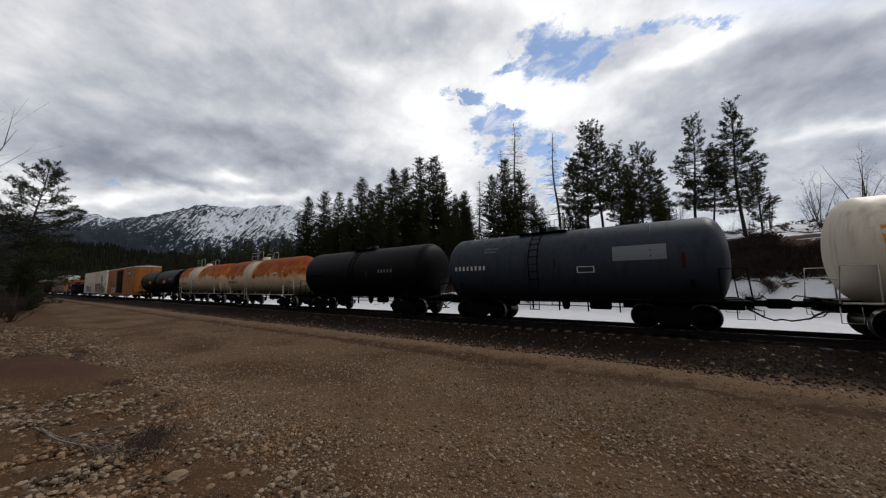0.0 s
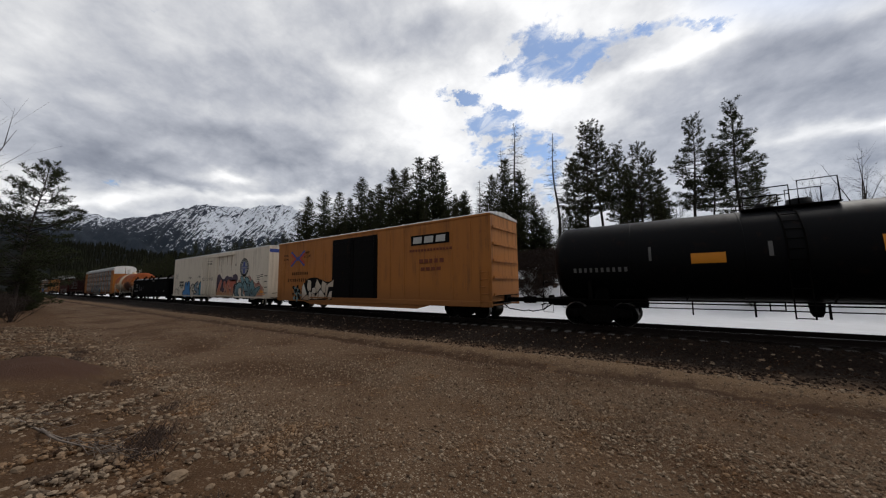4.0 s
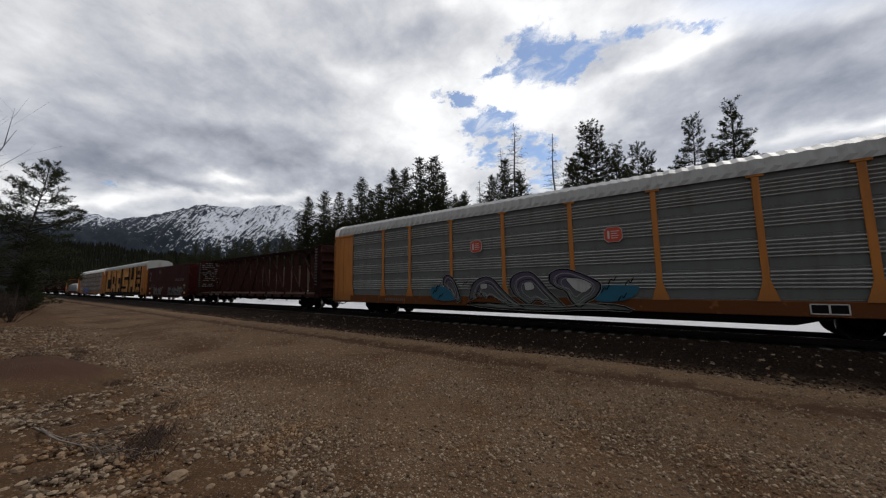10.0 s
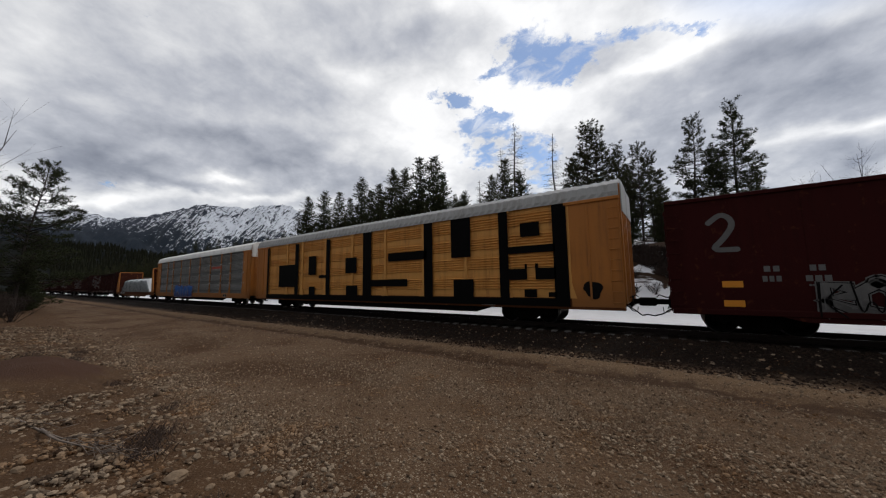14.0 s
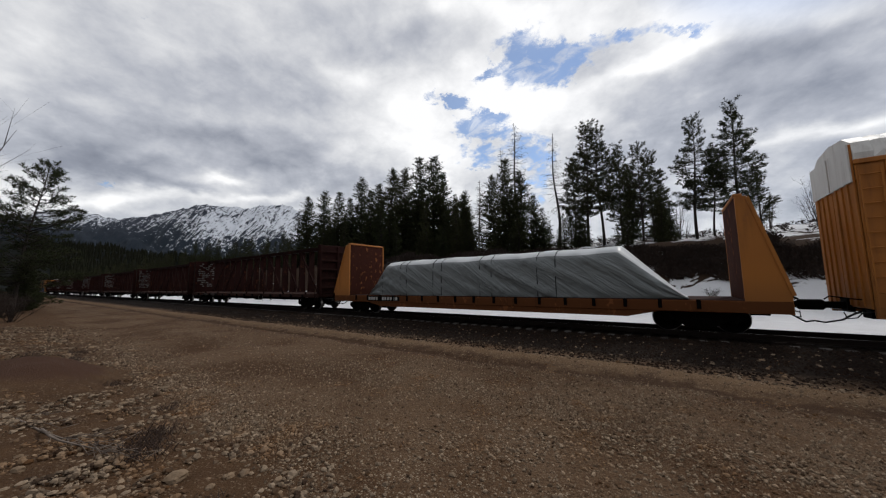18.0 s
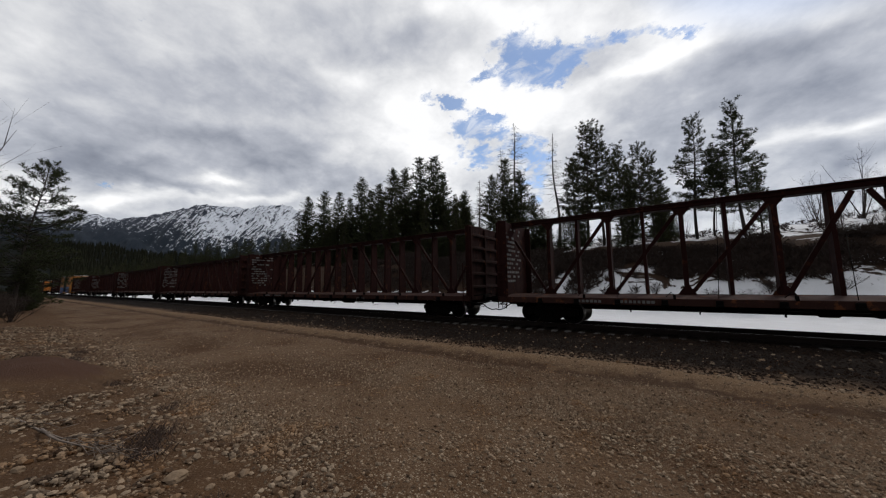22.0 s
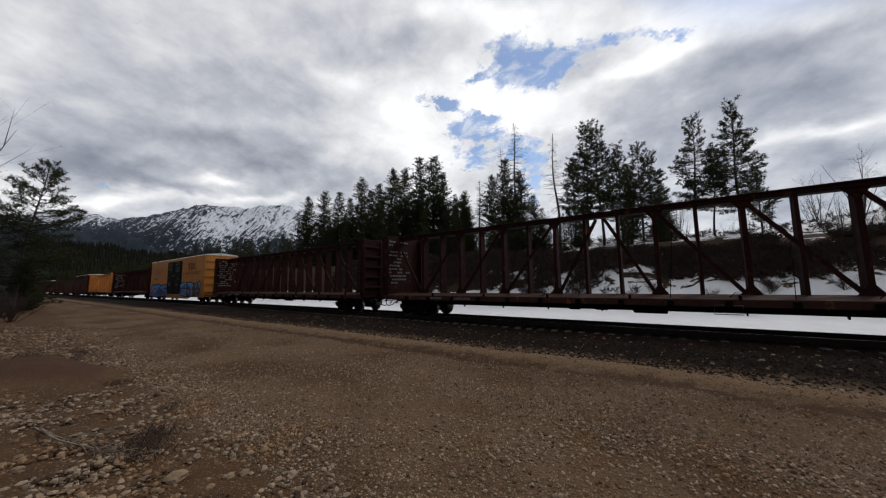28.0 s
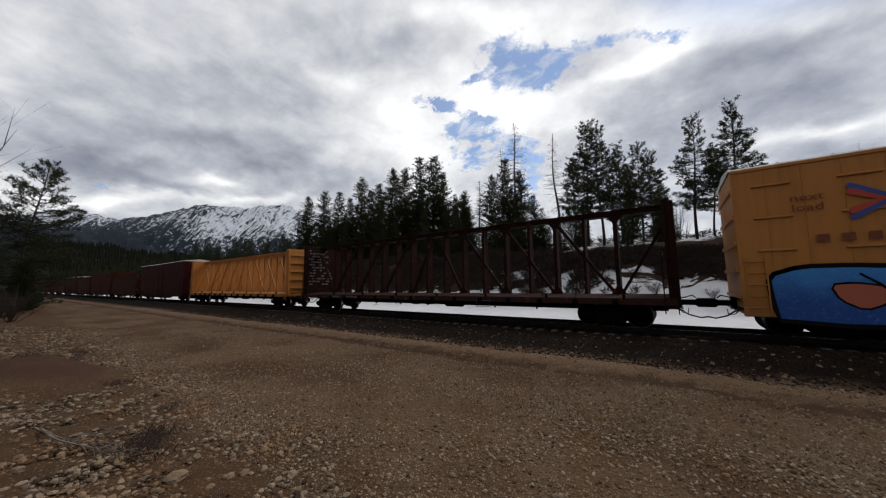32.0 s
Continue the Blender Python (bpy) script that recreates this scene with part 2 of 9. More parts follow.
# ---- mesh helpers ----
class Shape:
    """Collects faces of one mesh: boxes with worn edges, bars, tubes, turned forms and flat plates."""

    def __init__(self):
        self.v, self.f, self.s, self.m = [], [], [], []

    def add(self, verts, faces, smooth=False, mat=0):
        o = len(self.v)
        self.v += [tuple(p) for p in verts]
        for f in faces:
            self.f.append([o + i for i in f])
            self.s.append(smooth)
            self.m.append(mat)
        return self

    def box(self, x0, x1, y0, y1, z0, z1, b=0.0, mat=0):
        c, h = ((x0 + x1) / 2, (y0 + y1) / 2, (z0 + z1) / 2), (abs(x1 - x0) / 2, abs(y1 - y0) / 2, abs(z1 - z0) / 2)
        if b <= 0:
            vs = [(c[0] + h[0] * sx, c[1] + h[1] * sy, c[2] + h[2] * sz) for sx in (-1, 1) for sy in (-1, 1) for sz in (-1, 1)]
            return self.add(vs, [(0, 1, 3, 2), (4, 6, 7, 5), (0, 4, 5, 1), (2, 3, 7, 6), (0, 2, 6, 4), (1, 5, 7, 3)], False, mat)
        b = min(b, 0.45 * min(h))
        vs, at = [], {}
        for sx in (-1, 1):
            for sy in (-1, 1):
                for sz in (-1, 1):
                    for a in range(3):
                        q = [h[0] - b, h[1] - b, h[2] - b]
                        q[a] += b
                        at[(sx, sy, sz, a)] = len(vs)
                        vs.append((c[0] + q[0] * sx, c[1] + q[1] * sy, c[2] + q[2] * sz))
        fs = []
        for a in range(3):
            o1, o2 = [i for i in range(3) if i != a]
            for s in (-1, 1):
                ring = []
                for p, q in ((-1, -1), (1, -1), (1, 1), (-1, 1)):
                    k = [0, 0, 0]
                    k[a], k[o1], k[o2] = s, p, q
                    ring.append(at[(*k, a)])
                fs.append(ring if (s > 0) == (a != 1) else ring[::-1])
            for p in (-1, 1):
                for q in (-1, 1):
                    k, l = [0, 0, 0], [0, 0, 0]
                    k[a], l[a] = -1, 1
                    k[o1] = l[o1] = p
                    k[o2] = l[o2] = q
                    fs.append([at[(*k, o1)], at[(*l, o1)], at[(*l, o2)], at[(*k, o2)]])
        for sx in (-1, 1):
            for sy in (-1, 1):
                for sz in (-1, 1):
                    fs.append([at[(sx, sy, sz, a)] for a in range(3)])
        return self.add(vs, fs, False, mat)

    def bar(self, p, q, w, d=None, mat=0, b=0.0):
        """A straight bar of square section from p to q."""
        p, q = Vector(p), Vector(q)
        d = w if d is None else d
        t = (q - p).normalized()
        up = Vector((0, 1, 0)) if abs(t.y) < 0.9 else Vector((1, 0, 0))
        s1 = t.cross(up).normalized() * w / 2
        s2 = t.cross(s1).normalized() * d / 2
        vs = [e + a * s1 + c * s2 for e in (p, q) for a, c in ((-1, -1), (1, -1), (1, 1), (-1, 1))]
        return self.add(vs, [(0, 3, 2, 1), (4, 5, 6, 7)] + [(i, (i + 1) % 4, 4 + (i + 1) % 4, 4 + i) for i in range(4)], False, mat)

    def tube(self, pts, r, n=6, mat=0, taper=None, cap=True):
        pts = [Vector(p) for p in pts]
        rings = []
        for i, p in enumerate(pts):
            t = (pts[min(i + 1, len(pts) - 1)] - pts[max(i - 1, 0)]).normalized()
            up = Vector((0, 0, 1)) if abs(t.z) < 0.9 else Vector((1, 0, 0))
            s1 = t.cross(up).normalized()
            s2 = t.cross(s1)
            rr = r if taper is None else taper[i]
            rings.append([p + rr * (math.cos(2 * math.pi * k / n) * s1 + math.sin(2 * math.pi * k / n) * s2) for k in range(n)])
        vs = [p for ring in rings for p in ring]
        fs = [(i * n + k, i * n + (k + 1) % n, (i + 1) * n + (k + 1) % n, (i + 1) * n + k) for i in range(len(pts) - 1) for k in range(n)]
        self.add(vs, fs, True, mat)
        if cap:
            o = len(self.v) - len(vs)
            for ring in (range(n - 1, -1, -1), range((len(pts) - 1) * n, len(pts) * n)):
                self.f.append([o + k for k in ring])
                self.s.append(False)
                self.m.append(mat)
        return self

    def lathe(self, prof, centre, axis="x", n=24, mat=0, smooth=True):
        """Turns (along, radius) pairs about an axis through centre."""
        vs = []
        for a, r in prof:
            for k in range(n):
                c, s = r * math.cos(2 * math.pi * k / n), r * math.sin(2 * math.pi * k / n)
                p = {"x": (a, c, s), "y": (c, a, s), "z": (c, s, a)}[axis]
                vs.append([centre[i] + p[i] for i in range(3)])
        fs = [(i * n + k, i * n + (k + 1) % n, (i + 1) * n + (k + 1) % n, (i + 1) * n + k) for i in range(len(prof) - 1) for k in range(n)]
        fs += [list(range(n - 1, -1, -1)), list(range((len(prof) - 1) * n, len(prof) * n))]
        return self.add(vs, fs, smooth, mat)

    def prism(self, poly, y0, y1, mat=0):
        """A plate cut to an outline of (x, z) pairs, from y0 to y1."""
        n = len(poly)
        vs = [(x, y, z) for y in (y0, y1) for x, z in poly]
        fs = [list(range(n)), list(range(2 * n - 1, n - 1, -1))] + [(i, n + i, n + (i + 1) % n, (i + 1) % n) for i in range(n)]
        return self.add(vs, fs, False, mat)

    def prism_x(self, poly, x0, x1, mat=0, smooth=False):
        """A bar with an outline of (y, z) pairs, from x0 to x1."""
        n = len(poly)
        vs = [(x, y, z) for x in (x0, x1) for y, z in poly]
        fs = [list(range(n - 1, -1, -1)), list(range(n, 2 * n))] + [(i, (i + 1) % n, n + (i + 1) % n, n + i) for i in range(n)]
        return self.add(vs, fs, smooth, mat)

    def mesh(self, name, mats):
        me = bpy.data.meshes.new(name)
        me.from_pydata(self.v, [], self.f)
        me.polygons.foreach_set("use_smooth", self.s)
        for m in (mats if isinstance(mats, (list, tuple)) else [mats]):
            me.materials.append(m)
        me.polygons.foreach_set("material_index", self.m)
        me.update()
        return me


def part(name, shape, mats, parent, label="", kind=""):
    ob = new(name, shape.mesh(name, mats))
    ob.parent = parent
    return tagged(ob, label=label, kind=kind)


def thing(name, label, category, group="", m=None, kind=""):
    ob = new(name)
    if m is not None:
        ob.matrix_basis = m
    return tagged(ob, label, category, group, kind)


def words(text, size, x, z, y=-1.62, mats=None, thick=0.004, name="lettering", parent=None, wide=1.0, label=""):
    """Lettering with the built-in font, standing in the xz plane and read from -y; x is its middle."""
    cu = bpy.data.curves.new("text", "FONT")
    cu.body, cu.size, cu.align_x, cu.extrude, cu.resolution_u = text, size, "CENTER", thick / 2, 2
    ob = bpy.data.objects.new("text", cu)
    scene.collection.objects.link(ob)
    me = bpy.data.meshes.new_from_object(ob.evaluated_get(bpy.context.evaluated_depsgraph_get()))
    bpy.data.objects.remove(ob)
    bpy.data.curves.remove(cu)
    for v in me.vertices:
        v.co = (x + v.co.x * wide, y - v.co.z, z + v.co.y)
    me.materials.clear()
    me.materials.append(mats)
    out = new(name, me)
    out.parent = parent
    return tagged(out, label=label)


def bars(shape, x0, x1, z, h, n, y, mat=0, seed=0, fill=0.72):
    """A row of short plates in place of writing."""
    rnd = random.Random(seed)
    w = (x1 - x0) / n
    for i in range(n):
        a = x0 + i * w
        shape.box(a, a + w * fill * rnd.uniform(0.85, 1.1), y - 0.003, y + 0.003, z, z + h, mat=mat)
    return shape


# ---- sky ----
def toward(az, el):
    a, e = radians(az), radians(el)
    return (math.sin(a) * math.cos(e), math.cos(a) * math.cos(e), math.sin(e))


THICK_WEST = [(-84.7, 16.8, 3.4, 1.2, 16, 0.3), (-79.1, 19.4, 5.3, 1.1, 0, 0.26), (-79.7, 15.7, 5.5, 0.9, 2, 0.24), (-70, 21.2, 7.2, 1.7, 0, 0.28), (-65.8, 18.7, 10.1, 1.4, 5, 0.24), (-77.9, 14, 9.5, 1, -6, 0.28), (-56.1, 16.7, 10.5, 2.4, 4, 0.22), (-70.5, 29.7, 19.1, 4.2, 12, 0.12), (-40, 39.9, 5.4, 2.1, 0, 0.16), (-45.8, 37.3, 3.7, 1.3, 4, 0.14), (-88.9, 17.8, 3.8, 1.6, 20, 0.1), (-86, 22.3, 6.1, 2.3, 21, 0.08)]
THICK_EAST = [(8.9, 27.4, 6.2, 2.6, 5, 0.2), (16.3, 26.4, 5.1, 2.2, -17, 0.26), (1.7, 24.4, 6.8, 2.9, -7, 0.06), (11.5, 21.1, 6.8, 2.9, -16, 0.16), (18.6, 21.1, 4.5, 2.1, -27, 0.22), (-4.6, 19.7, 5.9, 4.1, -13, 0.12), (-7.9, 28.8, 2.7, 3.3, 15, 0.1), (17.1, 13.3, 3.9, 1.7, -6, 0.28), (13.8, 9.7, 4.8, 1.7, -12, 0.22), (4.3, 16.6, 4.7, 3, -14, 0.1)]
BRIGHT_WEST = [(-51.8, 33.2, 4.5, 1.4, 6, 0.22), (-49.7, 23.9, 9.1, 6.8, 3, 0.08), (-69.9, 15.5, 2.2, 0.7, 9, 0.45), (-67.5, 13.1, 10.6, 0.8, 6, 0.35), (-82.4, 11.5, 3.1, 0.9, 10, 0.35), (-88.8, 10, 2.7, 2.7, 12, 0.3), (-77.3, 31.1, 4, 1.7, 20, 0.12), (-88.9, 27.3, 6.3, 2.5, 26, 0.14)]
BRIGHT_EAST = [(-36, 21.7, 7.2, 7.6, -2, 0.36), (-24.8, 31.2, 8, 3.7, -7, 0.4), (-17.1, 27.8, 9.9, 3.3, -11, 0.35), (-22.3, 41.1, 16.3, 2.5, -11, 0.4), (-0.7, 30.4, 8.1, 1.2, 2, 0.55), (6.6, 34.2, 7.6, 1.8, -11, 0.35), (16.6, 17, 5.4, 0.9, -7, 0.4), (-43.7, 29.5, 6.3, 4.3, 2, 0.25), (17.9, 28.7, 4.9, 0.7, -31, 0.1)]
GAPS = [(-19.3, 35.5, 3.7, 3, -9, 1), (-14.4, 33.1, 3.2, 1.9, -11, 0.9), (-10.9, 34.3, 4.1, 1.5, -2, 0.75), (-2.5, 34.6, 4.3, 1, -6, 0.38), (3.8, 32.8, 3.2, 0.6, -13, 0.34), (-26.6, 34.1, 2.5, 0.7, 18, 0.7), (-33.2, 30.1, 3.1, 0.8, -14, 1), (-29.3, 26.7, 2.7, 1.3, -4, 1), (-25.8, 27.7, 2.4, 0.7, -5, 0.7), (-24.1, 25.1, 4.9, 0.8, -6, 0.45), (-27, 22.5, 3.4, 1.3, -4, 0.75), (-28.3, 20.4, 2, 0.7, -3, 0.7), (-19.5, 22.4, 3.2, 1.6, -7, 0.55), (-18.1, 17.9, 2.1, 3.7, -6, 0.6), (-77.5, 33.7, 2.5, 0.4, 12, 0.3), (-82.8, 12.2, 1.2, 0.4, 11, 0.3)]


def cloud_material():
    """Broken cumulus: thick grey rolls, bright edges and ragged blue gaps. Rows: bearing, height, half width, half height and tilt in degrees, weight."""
    m, nt = material("broken_cloud")
    d = n_vec(nt, "NORMALIZE", n_coord(nt))
    x, y, z = n_xyz(nt, d)
    # the underside of a level layer, foreshortened towards the horizon
    lift = n_math(nt, "ADD", n_math(nt, "MAXIMUM", z, 0.0), 0.50)
    u = n_join(nt, n_math(nt, "DIVIDE", x, lift), n_math(nt, "DIVIDE", y, lift), n_math(nt, "MULTIPLY", z, 0.8))
    big = n_noise(nt, u, 2.2, 4, 0.5)
    mid = n_noise(nt, u, 5.2, 8, 0.56, 0.25)
    fine = n_noise(nt, u, 17.0, 8, 0.62, 0.2)
    puff = n_voro(nt, n_vec(nt, "ADD", u, n_vec(nt, "SCALE", n_noise(nt, u, 9.0, 5, 0.6, 0.0, True), 0.16)), 12.0, "Distance")
    deg = 180 / math.pi
    angles = n_join(nt, n_math(nt, "MULTIPLY", n_math(nt, "ARCTAN2", x, y), deg), n_math(nt, "MULTIPLY", n_math(nt, "ARCSINE", z), deg), 0.0)

    def warp(scale, amount, rough):
        return n_vec(nt, "SCALE", n_vec(nt, "SUBTRACT", n_noise(nt, u, scale, 8, rough, 0.0, True), (0.5, 0.5, 0.5)), amount)
    soft = n_vec(nt, "ADD", angles, warp(4.5, 8.0, 0.5))
    ragged = n_vec(nt, "ADD", angles, n_vec(nt, "ADD", warp(8.0, 6.5, 0.7), warp(34.0, 3.2, 0.7)))

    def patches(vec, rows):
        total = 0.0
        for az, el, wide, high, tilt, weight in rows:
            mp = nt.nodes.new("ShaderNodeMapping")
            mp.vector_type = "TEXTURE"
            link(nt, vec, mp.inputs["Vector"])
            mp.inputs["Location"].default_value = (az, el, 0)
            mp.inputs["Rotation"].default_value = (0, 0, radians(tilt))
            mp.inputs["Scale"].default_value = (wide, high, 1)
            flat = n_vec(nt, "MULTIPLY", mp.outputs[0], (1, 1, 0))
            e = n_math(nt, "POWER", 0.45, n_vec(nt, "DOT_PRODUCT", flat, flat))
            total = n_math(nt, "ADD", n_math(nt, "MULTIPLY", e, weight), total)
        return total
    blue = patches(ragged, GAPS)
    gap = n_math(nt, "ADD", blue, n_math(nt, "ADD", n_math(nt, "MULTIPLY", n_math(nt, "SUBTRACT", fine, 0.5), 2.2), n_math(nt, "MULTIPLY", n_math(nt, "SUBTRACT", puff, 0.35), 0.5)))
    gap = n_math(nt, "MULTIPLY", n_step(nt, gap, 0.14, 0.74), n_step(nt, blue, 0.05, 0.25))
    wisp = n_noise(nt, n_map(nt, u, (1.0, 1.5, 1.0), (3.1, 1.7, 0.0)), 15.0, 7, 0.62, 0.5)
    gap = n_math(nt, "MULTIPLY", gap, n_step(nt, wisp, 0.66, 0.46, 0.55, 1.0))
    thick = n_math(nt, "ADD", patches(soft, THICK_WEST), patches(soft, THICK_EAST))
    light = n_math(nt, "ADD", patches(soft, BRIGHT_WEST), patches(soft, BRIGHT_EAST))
    b = n_math(nt, "ADD", 0.665, n_math(nt, "SUBTRACT", light, n_math(nt, "MULTIPLY", thick, 1.05)))
    for tex, amount in ((big, 0.25), (mid, 0.60), (fine, 0.30)):
        b = n_math(nt, "ADD", b, n_math(nt, "MULTIPLY", n_math(nt, "SUBTRACT", tex, 0.5), amount))
    b = n_math(nt, "ADD", b, n_math(nt, "MULTIPLY", n_math(nt, "SUBTRACT", 0.35, puff), 0.16))
    col = n_ramp(nt, b, [(0.0, (0.195, 0.208, 0.248)), (0.25, (0.298, 0.315, 0.364)), (0.5, (0.492, 0.508, 0.556)), (0.75, (0.76, 0.765, 0.78)), (1.0, (1.05, 1.045, 1.04))])
    # the cloud is bright round the hidden sun and dull on the far side of the sky
    near_sun = n_vec(nt, "DOT_PRODUCT", d, tuple(SUN_DIR))
    col = n_mix(nt, 1.0, col, n_step(nt, n_vec(nt, "DOT_PRODUCT", d, toward(-6, 42)), -0.10, 0.26, 0.55, 1.0), "MULTIPLY")
    em = nt.nodes.new("ShaderNodeEmission")
    nt.links.new(col, em.inputs[0])
    em.inputs[1].default_value = 1.0
    tr = nt.nodes.new("ShaderNodeBsdfTransparent")
    mx = nt.nodes.new("ShaderNodeMixShader")
    nt.links.new(n_math(nt, "MAXIMUM", n_math(nt, "MULTIPLY", gap, 0.86), n_step(nt, near_sun, 0.94, 0.98, 0.06, 0.65)), mx.inputs[0])
    nt.links.new(em.outputs[0], mx.inputs[1])
    nt.links.new(tr.outputs[0], mx.inputs[2])
    o = nt.nodes.new("ShaderNodeOutputMaterial")
    nt.links.new(mx.outputs[0], o.inputs[0])
    m.cycles.emission_sampling = "NONE"
    return m


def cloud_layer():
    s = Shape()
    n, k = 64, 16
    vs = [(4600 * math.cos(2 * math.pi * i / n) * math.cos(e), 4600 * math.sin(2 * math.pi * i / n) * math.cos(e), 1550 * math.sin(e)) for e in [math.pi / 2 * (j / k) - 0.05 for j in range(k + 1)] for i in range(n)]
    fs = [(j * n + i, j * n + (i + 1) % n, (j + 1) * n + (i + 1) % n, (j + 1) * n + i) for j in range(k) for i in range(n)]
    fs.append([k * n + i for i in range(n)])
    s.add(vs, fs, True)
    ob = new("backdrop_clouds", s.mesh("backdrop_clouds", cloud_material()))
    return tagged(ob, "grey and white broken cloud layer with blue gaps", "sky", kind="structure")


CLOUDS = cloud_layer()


# ---- ground ----
def smooth(a, b, x):
    t = np.clip((x - a) / (b - a), 0, 1)
    return t * t * (3 - 2 * t)


def wave(x, y, s, seed):
    """A cheap smooth random relief, -1 to 1."""
    r = np.random.RandomState(seed)
    out = 0
    for i in range(6):
        a, p, q = r.uniform(0, 6.283), r.uniform(0, 6.283), r.uniform(0.6, 1.7)
        out = out + np.sin((x * math.cos(a) + y * math.sin(a)) * 6.283 / s * q + p)
    return out / 6 * 1.6


def verge(x):
    return 2.0 + 0.042 * np.maximum(0, -x) - 0.25 * np.maximum(0, x)


def relief(x, y):
    x, y = np.asarray(x, float), np.asarray(y, float)
    z = -0.45 + 0.03 * wave(x, y, 7, 1) + 0.012 * wave(x, y, 1.6, 2)
    z = z - 0.03 * np.exp(-((y - 4.4) / 0.5) ** 2) - 0.03 * np.exp(-((y - 6.4) / 0.5) ** 2)
    v = np.clip(verge(x) - y, 0, 9)
    z = z + 0.11 * v * smooth(0, 1.2, v) + 0.05 * smooth(0.1, 1.0, v) * wave(x, y, 1.1, 3)
    z = z + 0.42 * np.exp(-(((x + 11.4) / 1.7) ** 2 + ((y - 0.8) / 0.9) ** 2))
    z = z + 0.09 * np.exp(-((y - 8.75 - 0.2 * wave(x, 0 * y, 9, 5)) / 0.40) ** 2) - 0.05 * np.exp(-((y - 7.95 - 0.2 * wave(x, 0 * y, 9, 5)) / 0.25) ** 2)
    z = z + 0.05 * smooth(9.3, 12.6, y) - 0.02 * smooth(12.6, 13.0, y)
    z = z - 0.22 * smooth(16.9, 18.4, y)
    yb = y + 1.1 * wave(x, y * 0, 21, 4)
    z = z + (5.2 + 0.25 * wave(x, y, 30, 6)) * smooth(24.5, 33.5, yb)
    z = z + 0.30 * smooth(25, 29, y) * wave(x, y, 5, 7) + 0.15 * np.clip(y - 34.5, 0, 22) + 0.03 * np.clip(y - 75, 0, 60)
    z = z + 2.6 * smooth(4, 34, x) * smooth(36, 75, y)
    return z


def ground_material():
    m, nt = material("gravel_ballast_and_snow_ground")
    co = n_coord(nt)
    x, y, z = n_xyz(nt, co)
    n1 = n_noise(nt, co, 0.35, 5, 0.6)
    n2 = n_noise(nt, co, 2.5, 6, 0.62)
    n3 = n_noise(nt, co, 18, 5, 0.65)
    n4 = n_noise(nt, co, 75, 3, 0.6)
    cell = n_voro(nt, co, 34, "Color")
    cellv = n_xyz(nt, cell)[0]
    dist = n_voro(nt, co, 34)
    dist2 = n_voro(nt, co, 90)
    # packed gravel of the road, with wheel tracks
    road = n_mix(nt, n3, (0.074, 0.042, 0.0235), (0.136, 0.086, 0.051))
    road = n_mix(nt, n_step(nt, n1, 0.38, 0.66), road, (0.058, 0.029, 0.0135))
    yw = n_math(nt, "ADD", y, n_math(nt, "MULTIPLY", n1, 1.2))
    lane = n_math(nt, "MAXIMUM", n_math(nt, "EXPONENT", n_math(nt, "MULTIPLY", n_math(nt, "POWER", n_math(nt, "SUBTRACT", yw, 5.0), 2.0), -1.6)), n_math(nt, "EXPONENT", n_math(nt, "MULTIPLY", n_math(nt, "POWER", n_math(nt, "SUBTRACT", yw, 7.2), 2.0), -1.6)))
    speck = n_math(nt, "MULTIPLY", n_step(nt, cellv, 0.45, 0.9), n_step(nt, dist, 0.5, 0.25))
    fleck = n_math(nt, "MULTIPLY", n_step(nt, n_xyz(nt, n_voro(nt, co, 80, "Color"))[1], 0.5, 0.95), n_step(nt, dist2, 0.5, 0.25))
    road = n_mix(nt, n_math(nt, "MULTIPLY", n_step(nt, cellv, 0.35, 0.0), 0.55), road, (0.028, 0.016, 0.009))
    road = n_mix(nt, n_math(nt, "MULTIPLY", fleck, 0.5), road, (0.30, 0.235, 0.17))
    road = n_mix(nt, n_math(nt, "MULTIPLY", speck, n_step(nt, n_math(nt, "ADD", n2, n_math(nt, "MULTIPLY", lane, -0.30)), 0.2, 0.6, 0.1, 0.8)), road, (0.32, 0.26, 0.19))
    # stony verge
    bank = n_mix(nt, n2, (0.034, 0.017, 0.009), (0.100, 0.058, 0.031))
    bank = n_mix(nt, n_math(nt, "MULTIPLY", n_math(nt, "MULTIPLY", n_step(nt, cellv, 0.55, 0.95), n_step(nt, dist, 0.5, 0.3)), 0.5), bank, (0.22, 0.165, 0.115))
    edge = n_math(nt, "SUBTRACT", n_math(nt, "ADD", 2.0, n_math(nt, "MULTIPLY", n_math(nt, "MAXIMUM", n_math(nt, "MULTIPLY", x, -1.0), 0.0), 0.042)), y)
    c = n_mix(nt, n_step(nt, n_math(nt, "ADD", edge, n_math(nt, "MULTIPLY", n_math(nt, "SUBTRACT", n2, 0.5), 1.6)), -0.2, 0.6), road, bank)
    # mound of pine litter
    lx, ly = n_math(nt, "MULTIPLY", n_math(nt, "ADD", x, 11.4), 0.62), n_math(nt, "MULTIPLY", n_math(nt, "SUBTRACT", y, 0.9), 1.05)
    heap = n_math(nt, "ADD", n_math(nt, "ADD", n_math(nt, "MULTIPLY", lx, lx), n_math(nt, "MULTIPLY", ly, ly)), n_math(nt, "MULTIPLY", n2, 0.9))
    c = n_mix(nt, n_step(nt, heap, 1.7, 1.1), c, n_mix(nt, n4, (0.040, 0.021, 0.014), (0.075, 0.040, 0.026)))
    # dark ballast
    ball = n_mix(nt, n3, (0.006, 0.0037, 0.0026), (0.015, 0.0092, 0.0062))
